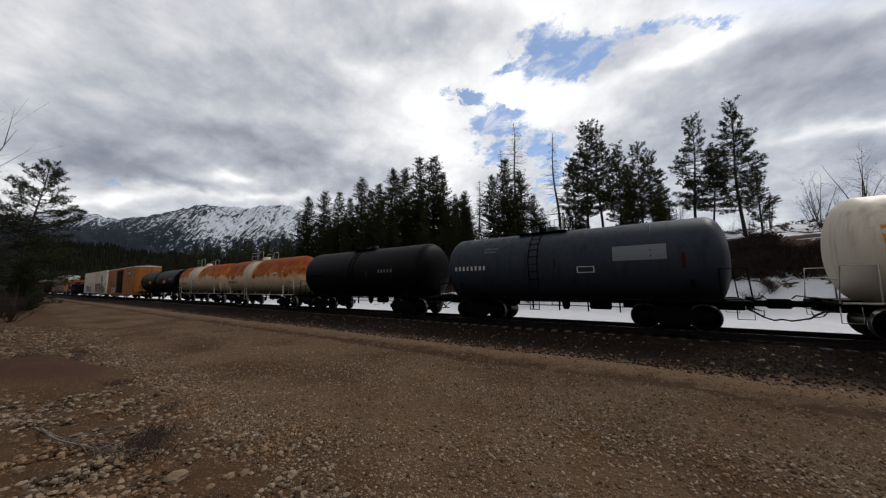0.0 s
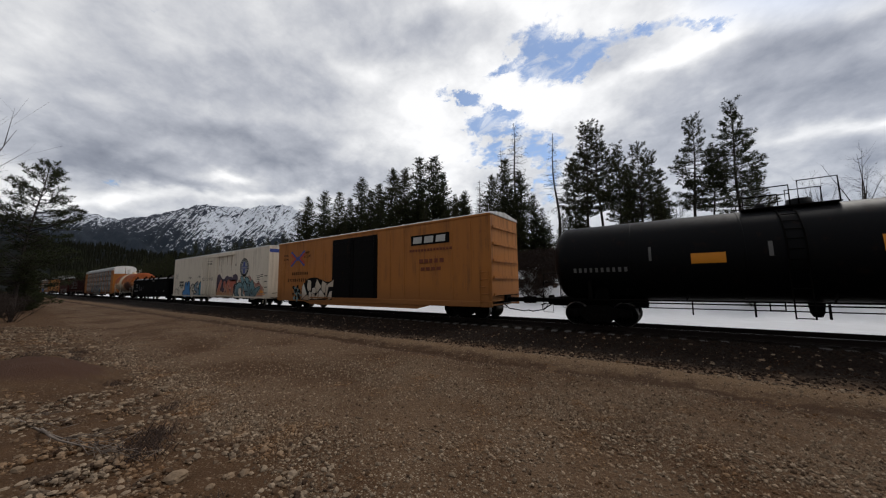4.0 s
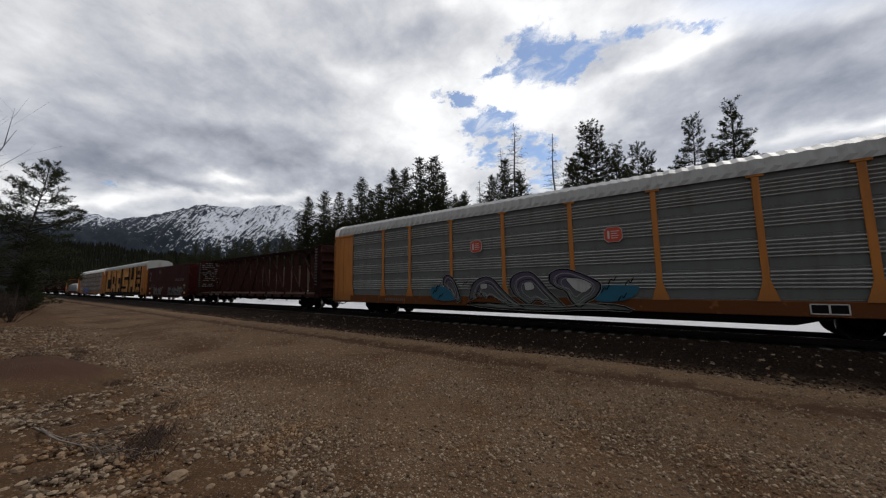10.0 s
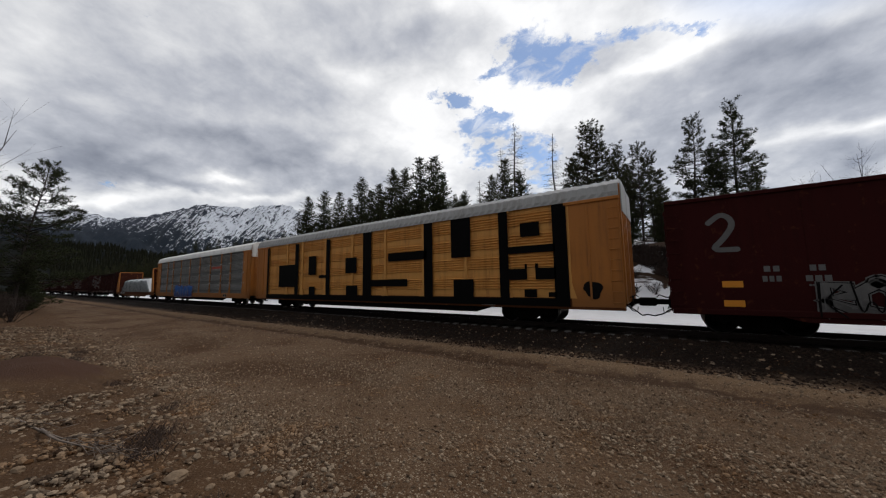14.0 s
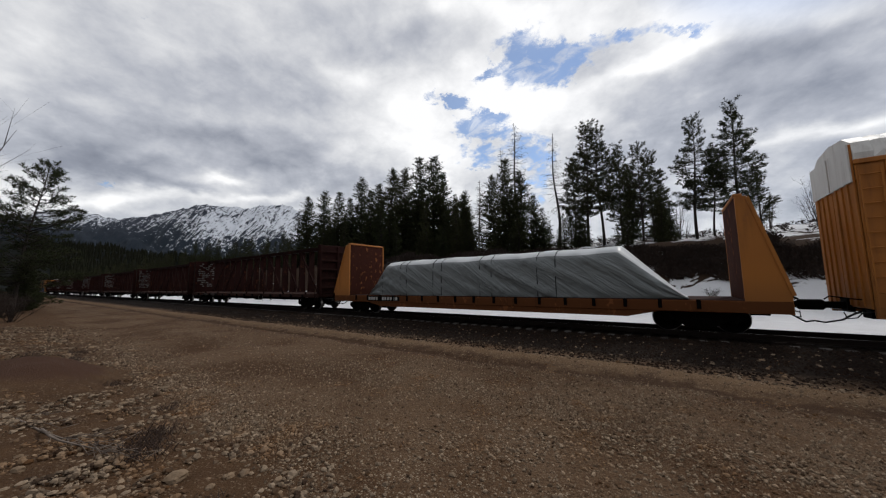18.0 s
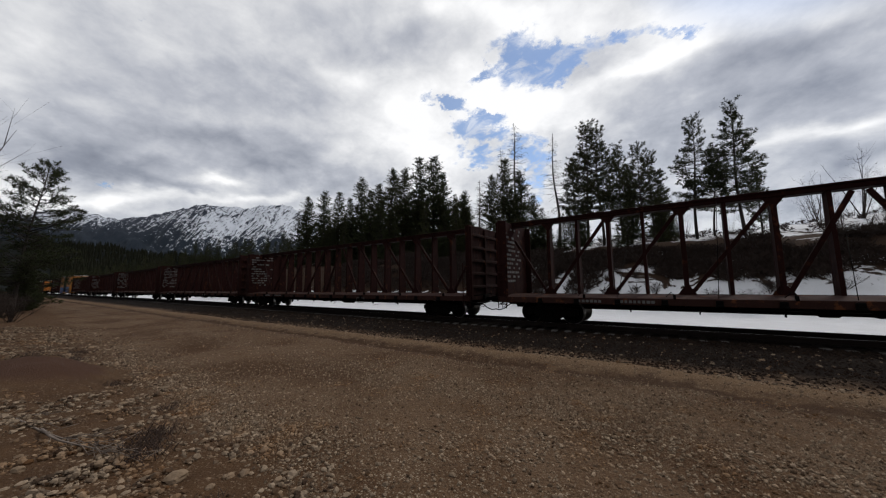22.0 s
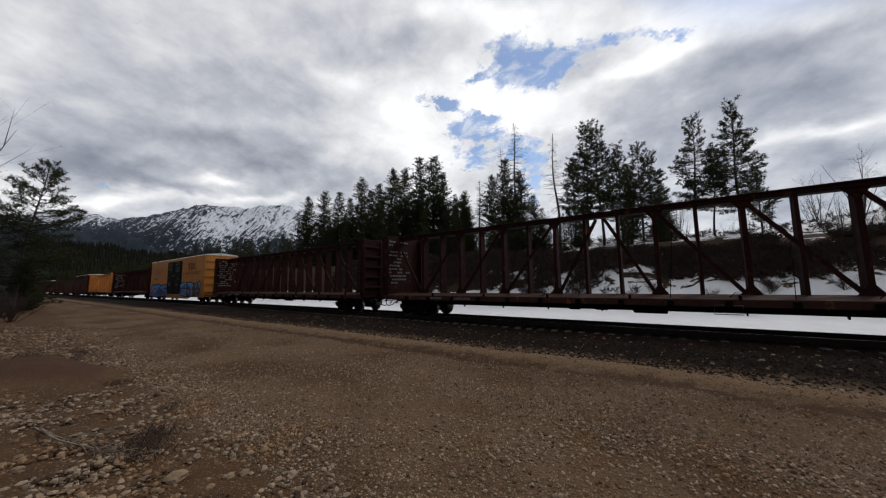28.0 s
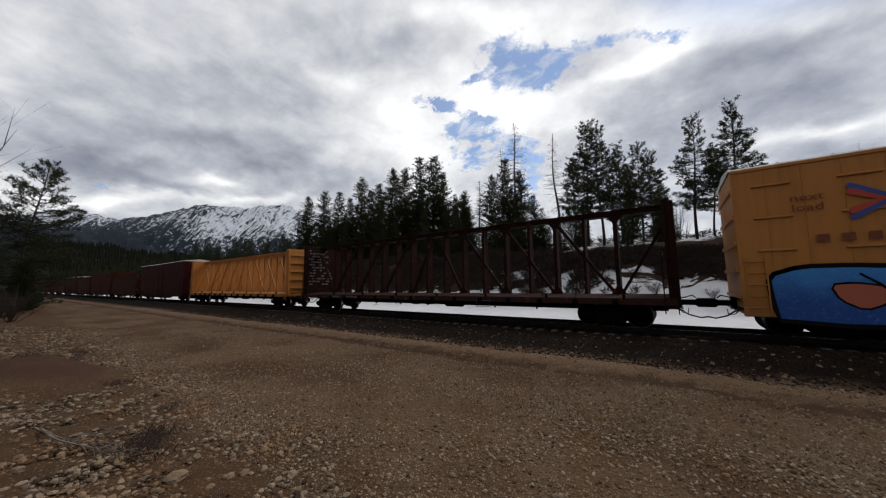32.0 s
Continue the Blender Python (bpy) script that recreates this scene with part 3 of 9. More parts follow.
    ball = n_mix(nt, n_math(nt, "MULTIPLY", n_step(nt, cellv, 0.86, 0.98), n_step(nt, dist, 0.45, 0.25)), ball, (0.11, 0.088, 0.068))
    toe = n_math(nt, "ADD", y, n_math(nt, "MULTIPLY", n_math(nt, "SUBTRACT", n2, 0.5), 1.3))
    wavy = n_math(nt, "ADD", toe, n_math(nt, "MULTIPLY", n_math(nt, "SUBTRACT", n1, 0.5), 1.2))
    # reddish rut, its colour darkened further for the shadow lying in it
    rut = n_math(nt, "EXPONENT", n_math(nt, "MULTIPLY", n_math(nt, "POWER", n_math(nt, "SUBTRACT", wavy, 7.95), 2.0), -9.0))
    c = n_mix(nt, n_math(nt, "MULTIPLY", rut, 0.85), c, (0.034, 0.0165, 0.0085))
    sand = n_math(nt, "EXPONENT", n_math(nt, "MULTIPLY", n_math(nt, "POWER", n_math(nt, "SUBTRACT", wavy, 8.75), 2.0), -5.0))
    c = n_mix(nt, n_math(nt, "MULTIPLY", sand, 0.55), c, n_mix(nt, n4, (0.12, 0.072, 0.038), (0.20, 0.135, 0.08)))
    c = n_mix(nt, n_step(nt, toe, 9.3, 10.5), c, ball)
    # old snow behind the track, earth and brush on the bank
    snow = n_mix(nt, n_noise(nt, co, 1.2, 6, 0.6), (0.76, 0.77, 0.79), (0.58, 0.58, 0.59))
    earth = n_mix(nt, n3, (0.022, 0.013, 0.009), (0.060, 0.037, 0.024))
    band = n_math(nt, "EXPONENT", n_math(nt, "MULTIPLY", n_math(nt, "POWER", n_math(nt, "SUBTRACT", z, 4.1), 2.0), -0.60))
    bare = n_math(nt, "ADD", n_math(nt, "MULTIPLY", n_noise(nt, n_map(nt, co, (0.42, 0.42, 0.6)), 1.0, 6, 0.62, 0.6), 1.4), n_math(nt, "SUBTRACT", n_math(nt, "MULTIPLY", band, 0.28), 0.19))
    bare = n_math(nt, "ADD", bare, n_step(nt, z, 0.2, 1.2, -0.45, 0.0))
    bare = n_math(nt, "ADD", bare, n_step(nt, x, -7.0, -22.0, 0.0, 0.30))
    bare = n_math(nt, "ADD", bare, n_step(nt, y, 34.5, 37.0, 0.0, -0.05))
    back = n_mix(nt, n_step(nt, bare, 0.56, 0.62), snow, earth)
    c = n_mix(nt, n_step(nt, n_math(nt, "ADD", y, n_math(nt, "MULTIPLY", n_math(nt, "SUBTRACT", n2, 0.5), 0.5)), 16.85, 17.05), c, back)
    h = n_math(nt, "ADD", n_math(nt, "MULTIPLY", dist, -0.6), n_math(nt, "ADD", n_math(nt, "MULTIPLY", n3, 0.7), n_math(nt, "MULTIPLY", dist2, -0.3)))
    surface(nt, c, n_step(nt, n2, 0.3, 0.7, 0.85, 0.98), 0, n_bump(nt, h, 0.75, 0.03), 0.06)
    return m


def ground():
    def axis(spans):
        out = []
        for a, b, st in spans:
            out += list(np.arange(a, b, st))
        return np.array(out)
    gx = axis([(-4600, -600, 400), (-600, -120, 12), (-120, -30, 2.0), (-30, 20, 0.45), (20, 60, 2.5), (60, 300, 20), (300, 4601, 430)])
    gy = axis([(-4600, -60, 412), (-60, -10, 5), (-10, -2, 0.8), (-2, 14, 0.30), (14, 20, 0.5), (20, 40, 0.6), (40, 130, 5), (130, 600, 60), (600, 4601, 400)])
    X, Y = np.meshgrid(gx, gy)
    Z = relief(X, Y)
    far = smooth(150, 900, np.hypot(X, Y))
    Z = Z * (1 - far) + 2.0 * far * (Y > 20) - 0.4 * far * (Y <= 20)
    nx, ny = len(gx), len(gy)
    vs = np.stack([X.ravel(), Y.ravel(), Z.ravel()], 1).tolist()
    fs = [(j * nx + i, j * nx + i + 1, (j + 1) * nx + i + 1, (j + 1) * nx + i) for j in range(ny - 1) for i in range(nx - 1)]
    s = Shape()
    s.add(vs, fs, True)
    return tagged(new("ground", s.mesh("ground", ground_material())), "brown gravel road, dark ballast shoulder and snowy bank", "ground", kind="structure")


ground()


# ---- distance ----
RIDGE_AZ = [-125, -100, -91.6, -89.6, -87.8, -85.8, -83.7, -80.8, -78.2, -75.9, -74.2, -72.5, -69.6, -66.7, -64.8, -62, -60.3, -58.2, -53.2, -44, -30]
RIDGE_EL = [5, 7, 7.9, 8.2, 8.2, 8.8, 9.3, 8.8, 9.6, 10.4, 11.1, 11.9, 11.8, 11.6, 12.5, 12.9, 12.4, 11.5, 9.9, 7, 4]


def mountain_material():
    m, nt = material("hazed_snowy_rock_and_forest")
    co = n_coord(nt)
    x, y, z = n_xyz(nt, co)
    az = n_math(nt, "ARCTAN2", x, y)
    big = n_noise(nt, co, 0.0030, 5, 0.6)
    fine = n_noise(nt, co, 0.045, 6, 0.7)
    # couloirs run down the fall line and slant to the west; snow fills them and dusts the ribs between
    fall = n_join(nt, n_math(nt, "ADD", n_math(nt, "MULTIPLY", az, 88.0), n_math(nt, "MULTIPLY", z, -0.020)), n_math(nt, "MULTIPLY", z, 0.009), 0.0)
    chute = n_noise(nt, fall, 1.0, 7, 0.66, 0.7)
    chute2 = n_noise(nt, n_map(nt, fall, (1.0, 0.5, 1.0), (7.3, 1.1, 0)), 2.6, 6, 0.66, 0.9)
    groove = n_step(nt, n_math(nt, "ABSOLUTE", n_math(nt, "SUBTRACT", chute, 0.5)), 0.0, 0.13, 1.0, 0.0)
    groove2 = n_step(nt, n_math(nt, "ABSOLUTE", n_math(nt, "SUBTRACT", chute2, 0.5)), 0.0, 0.15, 0.7, 0.0)
    snowy = n_math(nt, "ADD", n_math(nt, "MULTIPLY", groove, 0.30), n_math(nt, "MULTIPLY", groove2, 0.26))
    snowy = n_math(nt, "ADD", snowy, n_math(nt, "MULTIPLY", fine, 1.05))
    snowy = n_math(nt, "ADD", snowy, n_math(nt, "MULTIPLY", n_math(nt, "SUBTRACT", big, 0.5), 0.7))
    # rocky summits above, forest on the lower western shoulder
    snowy = n_math(nt, "ADD", snowy, n_step(nt, n_math(nt, "ADD", az, n_math(nt, "MULTIPLY", z, -0.0003)), -1.52, -1.36, -0.04, 0.16))
    snowy = n_math(nt, "ADD", snowy, n_step(nt, z, 180, 430, -0.22, 0.06))
    shoulder = n_math(nt, "ADD", n_math(nt, "POWER", n_math(nt, "DIVIDE", n_math(nt, "ADD", az, 1.475), 0.055), 2.0), n_math(nt, "POWER", n_math(nt, "DIVIDE", n_math(nt, "SUBTRACT", z, 455), 75.0), 2.0))
    snowy = n_math(nt, "ADD", snowy, n_step(nt, shoulder, 1.8, 0.3, 0.0, 0.20))
    # rock and forest carry the blue of distant haze in their colours
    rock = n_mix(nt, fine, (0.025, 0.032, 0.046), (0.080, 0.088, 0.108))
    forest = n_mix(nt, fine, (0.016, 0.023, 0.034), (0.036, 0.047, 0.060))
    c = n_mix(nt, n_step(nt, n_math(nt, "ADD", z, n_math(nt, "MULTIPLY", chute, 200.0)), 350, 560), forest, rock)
    c = n_mix(nt, n_step(nt, snowy, 0.985, 1.055), c, (0.80, 0.82, 0.86))
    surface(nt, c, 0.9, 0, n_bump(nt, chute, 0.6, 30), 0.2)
    return m


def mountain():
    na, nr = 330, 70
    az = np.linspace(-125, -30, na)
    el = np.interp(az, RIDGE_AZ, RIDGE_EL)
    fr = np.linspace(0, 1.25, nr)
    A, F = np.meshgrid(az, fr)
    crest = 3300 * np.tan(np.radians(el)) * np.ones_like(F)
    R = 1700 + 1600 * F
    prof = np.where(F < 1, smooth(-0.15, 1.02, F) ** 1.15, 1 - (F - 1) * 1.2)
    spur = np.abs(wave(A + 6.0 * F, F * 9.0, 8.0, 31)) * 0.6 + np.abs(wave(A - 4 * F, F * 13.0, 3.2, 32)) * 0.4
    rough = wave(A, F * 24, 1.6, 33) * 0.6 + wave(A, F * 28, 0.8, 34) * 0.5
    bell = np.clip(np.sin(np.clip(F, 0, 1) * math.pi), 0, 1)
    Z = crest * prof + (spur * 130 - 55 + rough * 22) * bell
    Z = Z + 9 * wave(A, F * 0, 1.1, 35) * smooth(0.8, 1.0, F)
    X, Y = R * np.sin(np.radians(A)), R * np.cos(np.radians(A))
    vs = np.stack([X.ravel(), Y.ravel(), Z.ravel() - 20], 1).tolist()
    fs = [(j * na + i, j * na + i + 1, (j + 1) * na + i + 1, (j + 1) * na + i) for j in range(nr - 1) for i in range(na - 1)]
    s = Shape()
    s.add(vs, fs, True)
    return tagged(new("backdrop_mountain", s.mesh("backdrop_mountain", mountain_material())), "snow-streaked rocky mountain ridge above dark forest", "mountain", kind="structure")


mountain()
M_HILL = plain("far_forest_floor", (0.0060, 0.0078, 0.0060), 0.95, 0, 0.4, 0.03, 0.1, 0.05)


def hill_z(a, r):
    e = np.interp(a, [-130, -95, -88, -82, -76, -66, -50], [5.2, 5.2, 4.9, 4.4, 3.8, 3.2, 2.5])
    return 1000 * np.tan(np.radians(e)) * smooth(350, 1000, r) + 6 * wave(a * 8, r * 0.05, 30, 41)


def far_hill():
    az, rr = np.linspace(-130, -50, 60), np.linspace(330, 1250, 16)
    A, R = np.meshgrid(az, rr)
    Z = hill_z(A, R)
    vs = np.stack([(R * np.sin(np.radians(A))).ravel(), (R * np.cos(np.radians(A))).ravel(), Z.ravel()], 1).tolist()
    s = Shape()
    s.add(vs, [(j * 60 + i, j * 60 + i + 1, (j + 1) * 60 + i + 1, (j + 1) * 60 + i) for j in range(15) for i in range(59)], True)
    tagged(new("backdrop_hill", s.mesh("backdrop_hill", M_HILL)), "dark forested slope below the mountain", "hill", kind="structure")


far_hill()


# ---- trees ----
def needle_material(name, dark, lit, glow=0.3):
    """Needles: uneven green, some light passing through the sprays."""
    m, nt = material(name)
    co = n_coord(nt)
    c = n_mix(nt, n_island(nt), dark, lit)
    c = n_mix(nt, n_step(nt, n_noise(nt, co, 0.6, 3), 0.35, 0.7, 0, 0.5), c, tuple(v * 0.5 for v in dark))
    c = n_mix(nt, n_math(nt, "MULTIPLY", n_random(nt), 0.4), c, (0.050, 0.044, 0.018))
    leaf = surface(nt, c, 0.85, 0, None, 0.08)
    tr = nt.nodes.new("ShaderNodeBsdfTranslucent")
    nt.links.new(c, tr.inputs[0])
    mx = nt.nodes.new("ShaderNodeMixShader")
    mx.inputs[0].default_value = glow
    nt.links.new(leaf.outputs[0], mx.inputs[1])
    nt.links.new(tr.outputs[0], mx.inputs[2])
    nt.links.new(mx.outputs[0], [n for n in nt.nodes if n.type == "OUTPUT_MATERIAL"][0].inputs[0])
    return m


M_SPRUCE = needle_material("spruce_needles", (0.017, 0.023, 0.012), (0.066, 0.076, 0.034))
M_PINE = needle_material("pine_needles", (0.016, 0.021, 0.012), (0.058, 0.066, 0.030))
M_BARK = plain("grey_brown_bark", (0.034, 0.025, 0.020), 0.9, 0, 0.6, 7, 0.6)
M_DEADWOOD = plain("dead_grey_wood", (0.085, 0.075, 0.066), 0.9, 0, 0.6, 7, 0.5)
M_TWIG = plain("bare_twigs", (0.036, 0.022, 0.016), 0.9, 0, 0.5, 9)
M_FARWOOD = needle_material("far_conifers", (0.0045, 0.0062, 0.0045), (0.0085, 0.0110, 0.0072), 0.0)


def spray(s, rnd, p, t, size, n=3, spread=0.9, wide=(0.06, 0.11)):
    """A clump of needles at p, drawn out along t: a few narrow crossed blades."""
    for _ in range(n):
        a = (t + Vector((rnd.uniform(-1, 1), rnd.uniform(-1, 1), rnd.uniform(-0.9, 0.8))) * spread).normalized()
        b = a.cross(Vector((rnd.uniform(-1, 1), rnd.uniform(-1, 1), rnd.uniform(-1, 1)))).normalized()
        l, w = size * rnd.uniform(0.6, 1.2), size * rnd.uniform(*wide)
        o = p + a * rnd.uniform(-0.2, 0.1) * size
        s.add([o, o + a * l * 0.45 + b * w, o + a * l, o + a * l * 0.5 - b * w], [(0, 1, 2, 3)])


def conifer(name, label, seed, H, spread, bare, kind, dense=1.0):
    """kind: 'spruce' narrow and dense, 'pine' open with tufts at the branch ends, 'snag' dead and bare."""
    rnd = random.Random(seed)
    tree = thing(name, label, "tree")
    wood, crown = Shape(), Shape()
    lean = Vector((rnd.uniform(-0.03, 0.03), rnd.uniform(-0.03, 0.03), 1))
    r0 = H * (0.010 if kind == "pine" else 0.012)
    line = [Vector((lean.x * z + 0.012 * H * math.sin(z * 0.5 + seed), lean.y * z, z)) for z in np.linspace(-0.3, H, 10)]
    wood.tube(line, r0, 7, taper=[r0 * (1.15 - 1.05 * i / 9) for i in range(10)])

    def centre(z):
        f = max(0.0, min(8.999, (z + 0.3) / (H + 0.3) * 9))
        i = int(f)
        return line[i].lerp(line[i + 1], f - i)
    ph = rnd.uniform(0, 6.283)
    z = H * bare
    while z < H * 0.985:
        f = (z - H * bare) / (H * (1 - bare))
        if kind == "spruce":
            reach, count, step = spread * ((1 - f) ** 0.62) * (0.88 + 0.10 * math.sin(z * 1.3 + ph)) + 0.18, 6, 0.18 / dense
        elif kind == "pine":
            reach, count, step = spread * (0.50 + 0.5 * math.sin(min(1, f * 1.1 + 0.15) * math.pi)) * (1 - 0.45 * f * f) * (0.86 + 0.2 * math.sin(z * 1.7 + ph)), 5, 0.22
        else:
            reach, count, step = spread * (1 - f) ** 0.7 + 0.2, 7, 0.34
        for k in range(count):
            a = rnd.uniform(0, 6.283)
            if rnd.random() < 0.12 or math.sin(a * 2 + z * 0.8 + ph) > 0.86:
                continue
            l = reach * (rnd.uniform(0.62, 1.1) if kind == "pine" else rnd.uniform(0.45, 1.15))
            if kind == "spruce":
                droop = 0.08 + 0.75 * f
            elif kind == "pine":
                droop = 0.02 + 0.62 * f
            else:
                droop = -0.15 + 0.3 * f
            p = centre(z + rnd.uniform(-0.15, 0.15))
            e = p + Vector((math.cos(a) * l, math.sin(a) * l, l * (droop + rnd.uniform(-0.14, 0.14))))
            mid = p.lerp(e, 0.55) + Vector((0, 0, -0.07 * l))
            wood.tube([p, mid, e], 0.02, 3, taper=[0.010 + 0.011 * l, 0.008 + 0.005 * l, 0.006], cap=False)
            t = (e - mid).normalized()
            out = Vector((math.cos(a), math.sin(a), 0))
            cross = out.cross(Vector((0, 0, 1)))
            if kind == "snag":
                for q in range(3):
                    w = mid.lerp(e, rnd.random())
                    g = w + Vector((rnd.uniform(-0.4, 0.4), rnd.uniform(-0.4, 0.4), rnd.uniform(-0.35, 0.1))) * min(1, l)
                    wood.tube([w, g], 0.008, 3, cap=False)
            elif kind == "pine":
                # side twigs that carry round tufts, the inner part of the branch bare
                for i in range(max(4, int(l * 8.5))):
                    g = 1 - 0.62 * rnd.random() ** 1.3
                    q = p.lerp(mid, g / 0.55) if g < 0.55 else mid.lerp(e, (g - 0.55) / 0.45)
                    q2 = q + cross * rnd.uniform(-1, 1) * 0.42 * l * (1.15 - g) + out * 0.1 * rnd.random() + Vector((0, 0, rnd.uniform(-0.05, 0.22)))
                    wood.tube([q, q2], 0.006, 3, cap=False)
                    spray(crown, rnd, q2, (t + Vector((0, 0, 0.5))).normalized(), 0.29 * rnd.uniform(0.7, 1.15), 8, 1.1, (0.05, 0.09))
            else:
                n = max(3, int(l / (0.15 / dense)))
                for i in range(n):
                    g = (i + rnd.random()) / n
                    q = p.lerp(mid, g / 0.55) if g < 0.55 else mid.lerp(e, (g - 0.55) / 0.45)
                    sd = rnd.choice((-1, 1))
                    aim = (out * 0.6 + cross * sd * rnd.uniform(0.1, 0.8) + Vector((0, 0, rnd.uniform(0.1, 0.9)))).normalized()
                    q2 = q + cross * sd * rnd.random() * 0.30 * l * (1.1 - g)
                    spray(crown, rnd, q2, aim, (0.30 + 0.16 * (1 - f)) * rnd.uniform(0.7, 1.2) / dense ** 0.3, 6, 0.62, (0.06, 0.11))
        z += step * rnd.uniform(0.6, 1.4) * max(0.5, H / 15)
    part("trunk", wood, M_DEADWOOD if kind == "snag" else M_BARK, tree)
    if crown.f:
        for i in range(16):
            spray(crown, rnd, centre(H * (0.94 + 0.06 * i / 16)), Vector((0, 0, 1)), 0.26, 3)
        part("crown", crown, M_SPRUCE if kind == "spruce" else M_PINE, tree)
    return tree


def shrub(name, label, seed, H, spread, stems, mat):
    rnd = random.Random(seed)
    s = Shape()
    for i in range(stems):
        a, l = rnd.uniform(0, 6.283), H * rnd.uniform(0.6, 1.0)
        p = Vector((rnd.uniform(-0.1, 0.1), rnd.uniform(-0.1, 0.1), -0.05))
        e = Vector((math.cos(a) * spread * rnd.random(), math.sin(a) * spread * rnd.random(), l))
        m1 = p.lerp(e, 0.5) + Vector((rnd.uniform(-0.1, 0.1), rnd.uniform(-0.1, 0.1), 0)) * H * 0.3
        s.tube([p, m1, e], 0.01, 4, taper=[0.007 * H + 0.006, 0.005 * H + 0.003, 0.004], cap=False)
        for k in range(9):
            g = rnd.uniform(0.25, 1)
            w = p.lerp(m1, g * 2) if g < 0.5 else m1.lerp(e, g * 2 - 1)
            o = w + Vector((rnd.uniform(-1, 1), rnd.uniform(-1, 1), rnd.uniform(0.2, 1.2))) * H * 0.16
            s.tube([w, o], 0.004, 3, taper=[0.004 + 0.0015 * H, 0.003], cap=False)
            for j in range(3):
                o2 = o + Vector((rnd.uniform(-1, 1), rnd.uniform(-1, 1), rnd.uniform(-0.2, 1))) * H * 0.09
                s.tube([w.lerp(o, 0.5 + 0.2 * j), o2], 0.003, 3, cap=False)
    ob = new(name, s.mesh(name, mat))
    return tagged(ob, label, "shrub")


def plant(proto, x, y, h, base_h, seed, wide=1.0, sink=0.15, top=False):
    """Sets a copy of a plant on the ground; with top, h counts from the old level of the terrace."""
    rnd = random.Random(seed)
    if top:
        h = 6.3 + 0.03 * (y - 35) + h - float(relief(x, y))
    k = h / base_h
    m = Matrix.Translation((x, y, float(relief(x, y)) - sink)) @ Matrix.Rotation(rnd.uniform(0, 6.283), 4, "Z") @ Matrix.Diagonal((k * wide, k * wide, k, 1))
    return copy_thing(proto, m)


THIN = [conifer("spruce_tree", "dark spruce tree at the forest edge", 61 + i, 15.0, 2.6 + 0.3 * i, 0.03, "spruce", 0.62) for i in range(3)]
SPRUCES = [conifer("spruce_tree", "dark dense spruce tree on the bank behind the track", 11 + i, 15.0, 2.3 + 0.25 * i, 0.06, "spruce") for i in range(3)]
PINES = [conifer("pine_tree", "open-crowned lodgepole pine on the snowy bank", 21 + i, 13.0, 2.3 + 0.3 * i, 0.20 + 0.05 * i, "pine") for i in range(3)]
SNAGS = [conifer("dead_tree", "bare dead conifer with short grey branches", 31 + i, 16.0, 2.0 + 0.5 * i, 0.3, "snag") for i in range(2)]
BARES = [shrub("bare_tree", "leafless deciduous sapling on the snowy slope", 41 + i, 5.5, 2.0, 7, M_TWIG) for i in range(2)]
BUSHES = [shrub("bare_bush", "low leafless brown bush on the snowy bank", 51 + i, 1.5, 1.1, 16, M_TWIG) for i in range(3)]
for i, (x, y, h) in enumerate([(5.8, 42, 13.0), (2.3, 43, 12.5), (4.0, 45, 9.2), (7.8, 46, 6.8), (-8.1, 42, 14.8), (-7.0, 45, 15.0), (-5.0, 47, 13.0), (-2.4, 41, 10.4), (-1.4, 44, 10.1), (-10.5, 46, 12.0)]):
    plant(PINES[i % 3], x, y, h, 13.0, i, 1.08 if h > 9 else 1.25, top=True)
for i, (x, y, h) in enumerate([(-18.0, 41, 12.4), (-17.0, 43, 11), (-21.6, 44, 11.6), (-13.9, 40, 6.4), (-32.8, 54, 13), (-36.2, 48, 19.4), (-38.0, 46, 19), (-42.1, 47, 18), (-49.1, 51, 20.5), (-36.4, 52, 16.6),
                               (-51.7, 44, 17.1), (-50.2, 47, 16.3), (-56.4, 42, 14.7), (-65.8, 45, 17), (-64.0, 40, 14.6), (-57.8, 46, 14.4), (-44.6, 40, 12.4), (-30.8, 48, 10.3), (-0.7, 48, 7.6), (-4.2, 50, 10.4)]):
    plant(SPRUCES[i % 3], x, y, h, 15.0, 100 + i, 1.38, top=True)
for i, (x, y, h) in enumerate([(-12.0, 44, 15.4), (-18.4, 46, 19.6), (-21.7, 48, 17.4), (-24.9, 46, 10.6), (-27.6, 50, 13.4)]):
    plant(SNAGS[i % 2], x, y, h, 16.0, 200 + i, top=True)
for i, (x, y, h) in enumerate([(11.8, 46, 5.0), (15.7, 50, 6.3), (12.0, 42, 2.9), (13.6, 40, 2.5), (0.9, 50, 5.1), (17, 46, 4.0), (9.5, 52, 4.0)]):
    plant(BARES[i % 2], x, y, h + 0.5, 5.5, 300 + i)
rnd = random.Random(6)
for i in range(34):
    plant(BARES[i % 2], rnd.uniform(-6, 52), rnd.uniform(62, 100), rnd.uniform(2.5, 5.0), 5.5, 350 + i)
rnd = random.Random(5)
for i in range(120):
    x = -68 - 330 * (i / 120) ** 1.25 + rnd.uniform(-3, 3)
    y = 36 + rnd.random() ** 1.4 * 24
    plant(THIN[i % 3], x, y, rnd.uniform(6.5, 11.0), 15.0, 400 + i, 1.25)
for i in range(22):
    plant(SPRUCES[i % 3], -27 - 1.9 * i + rnd.uniform(-1, 1), 44 + rnd.uniform(0, 8), rnd.uniform(7.5, 11.5), 15.0, 1000 + i, 1.55)
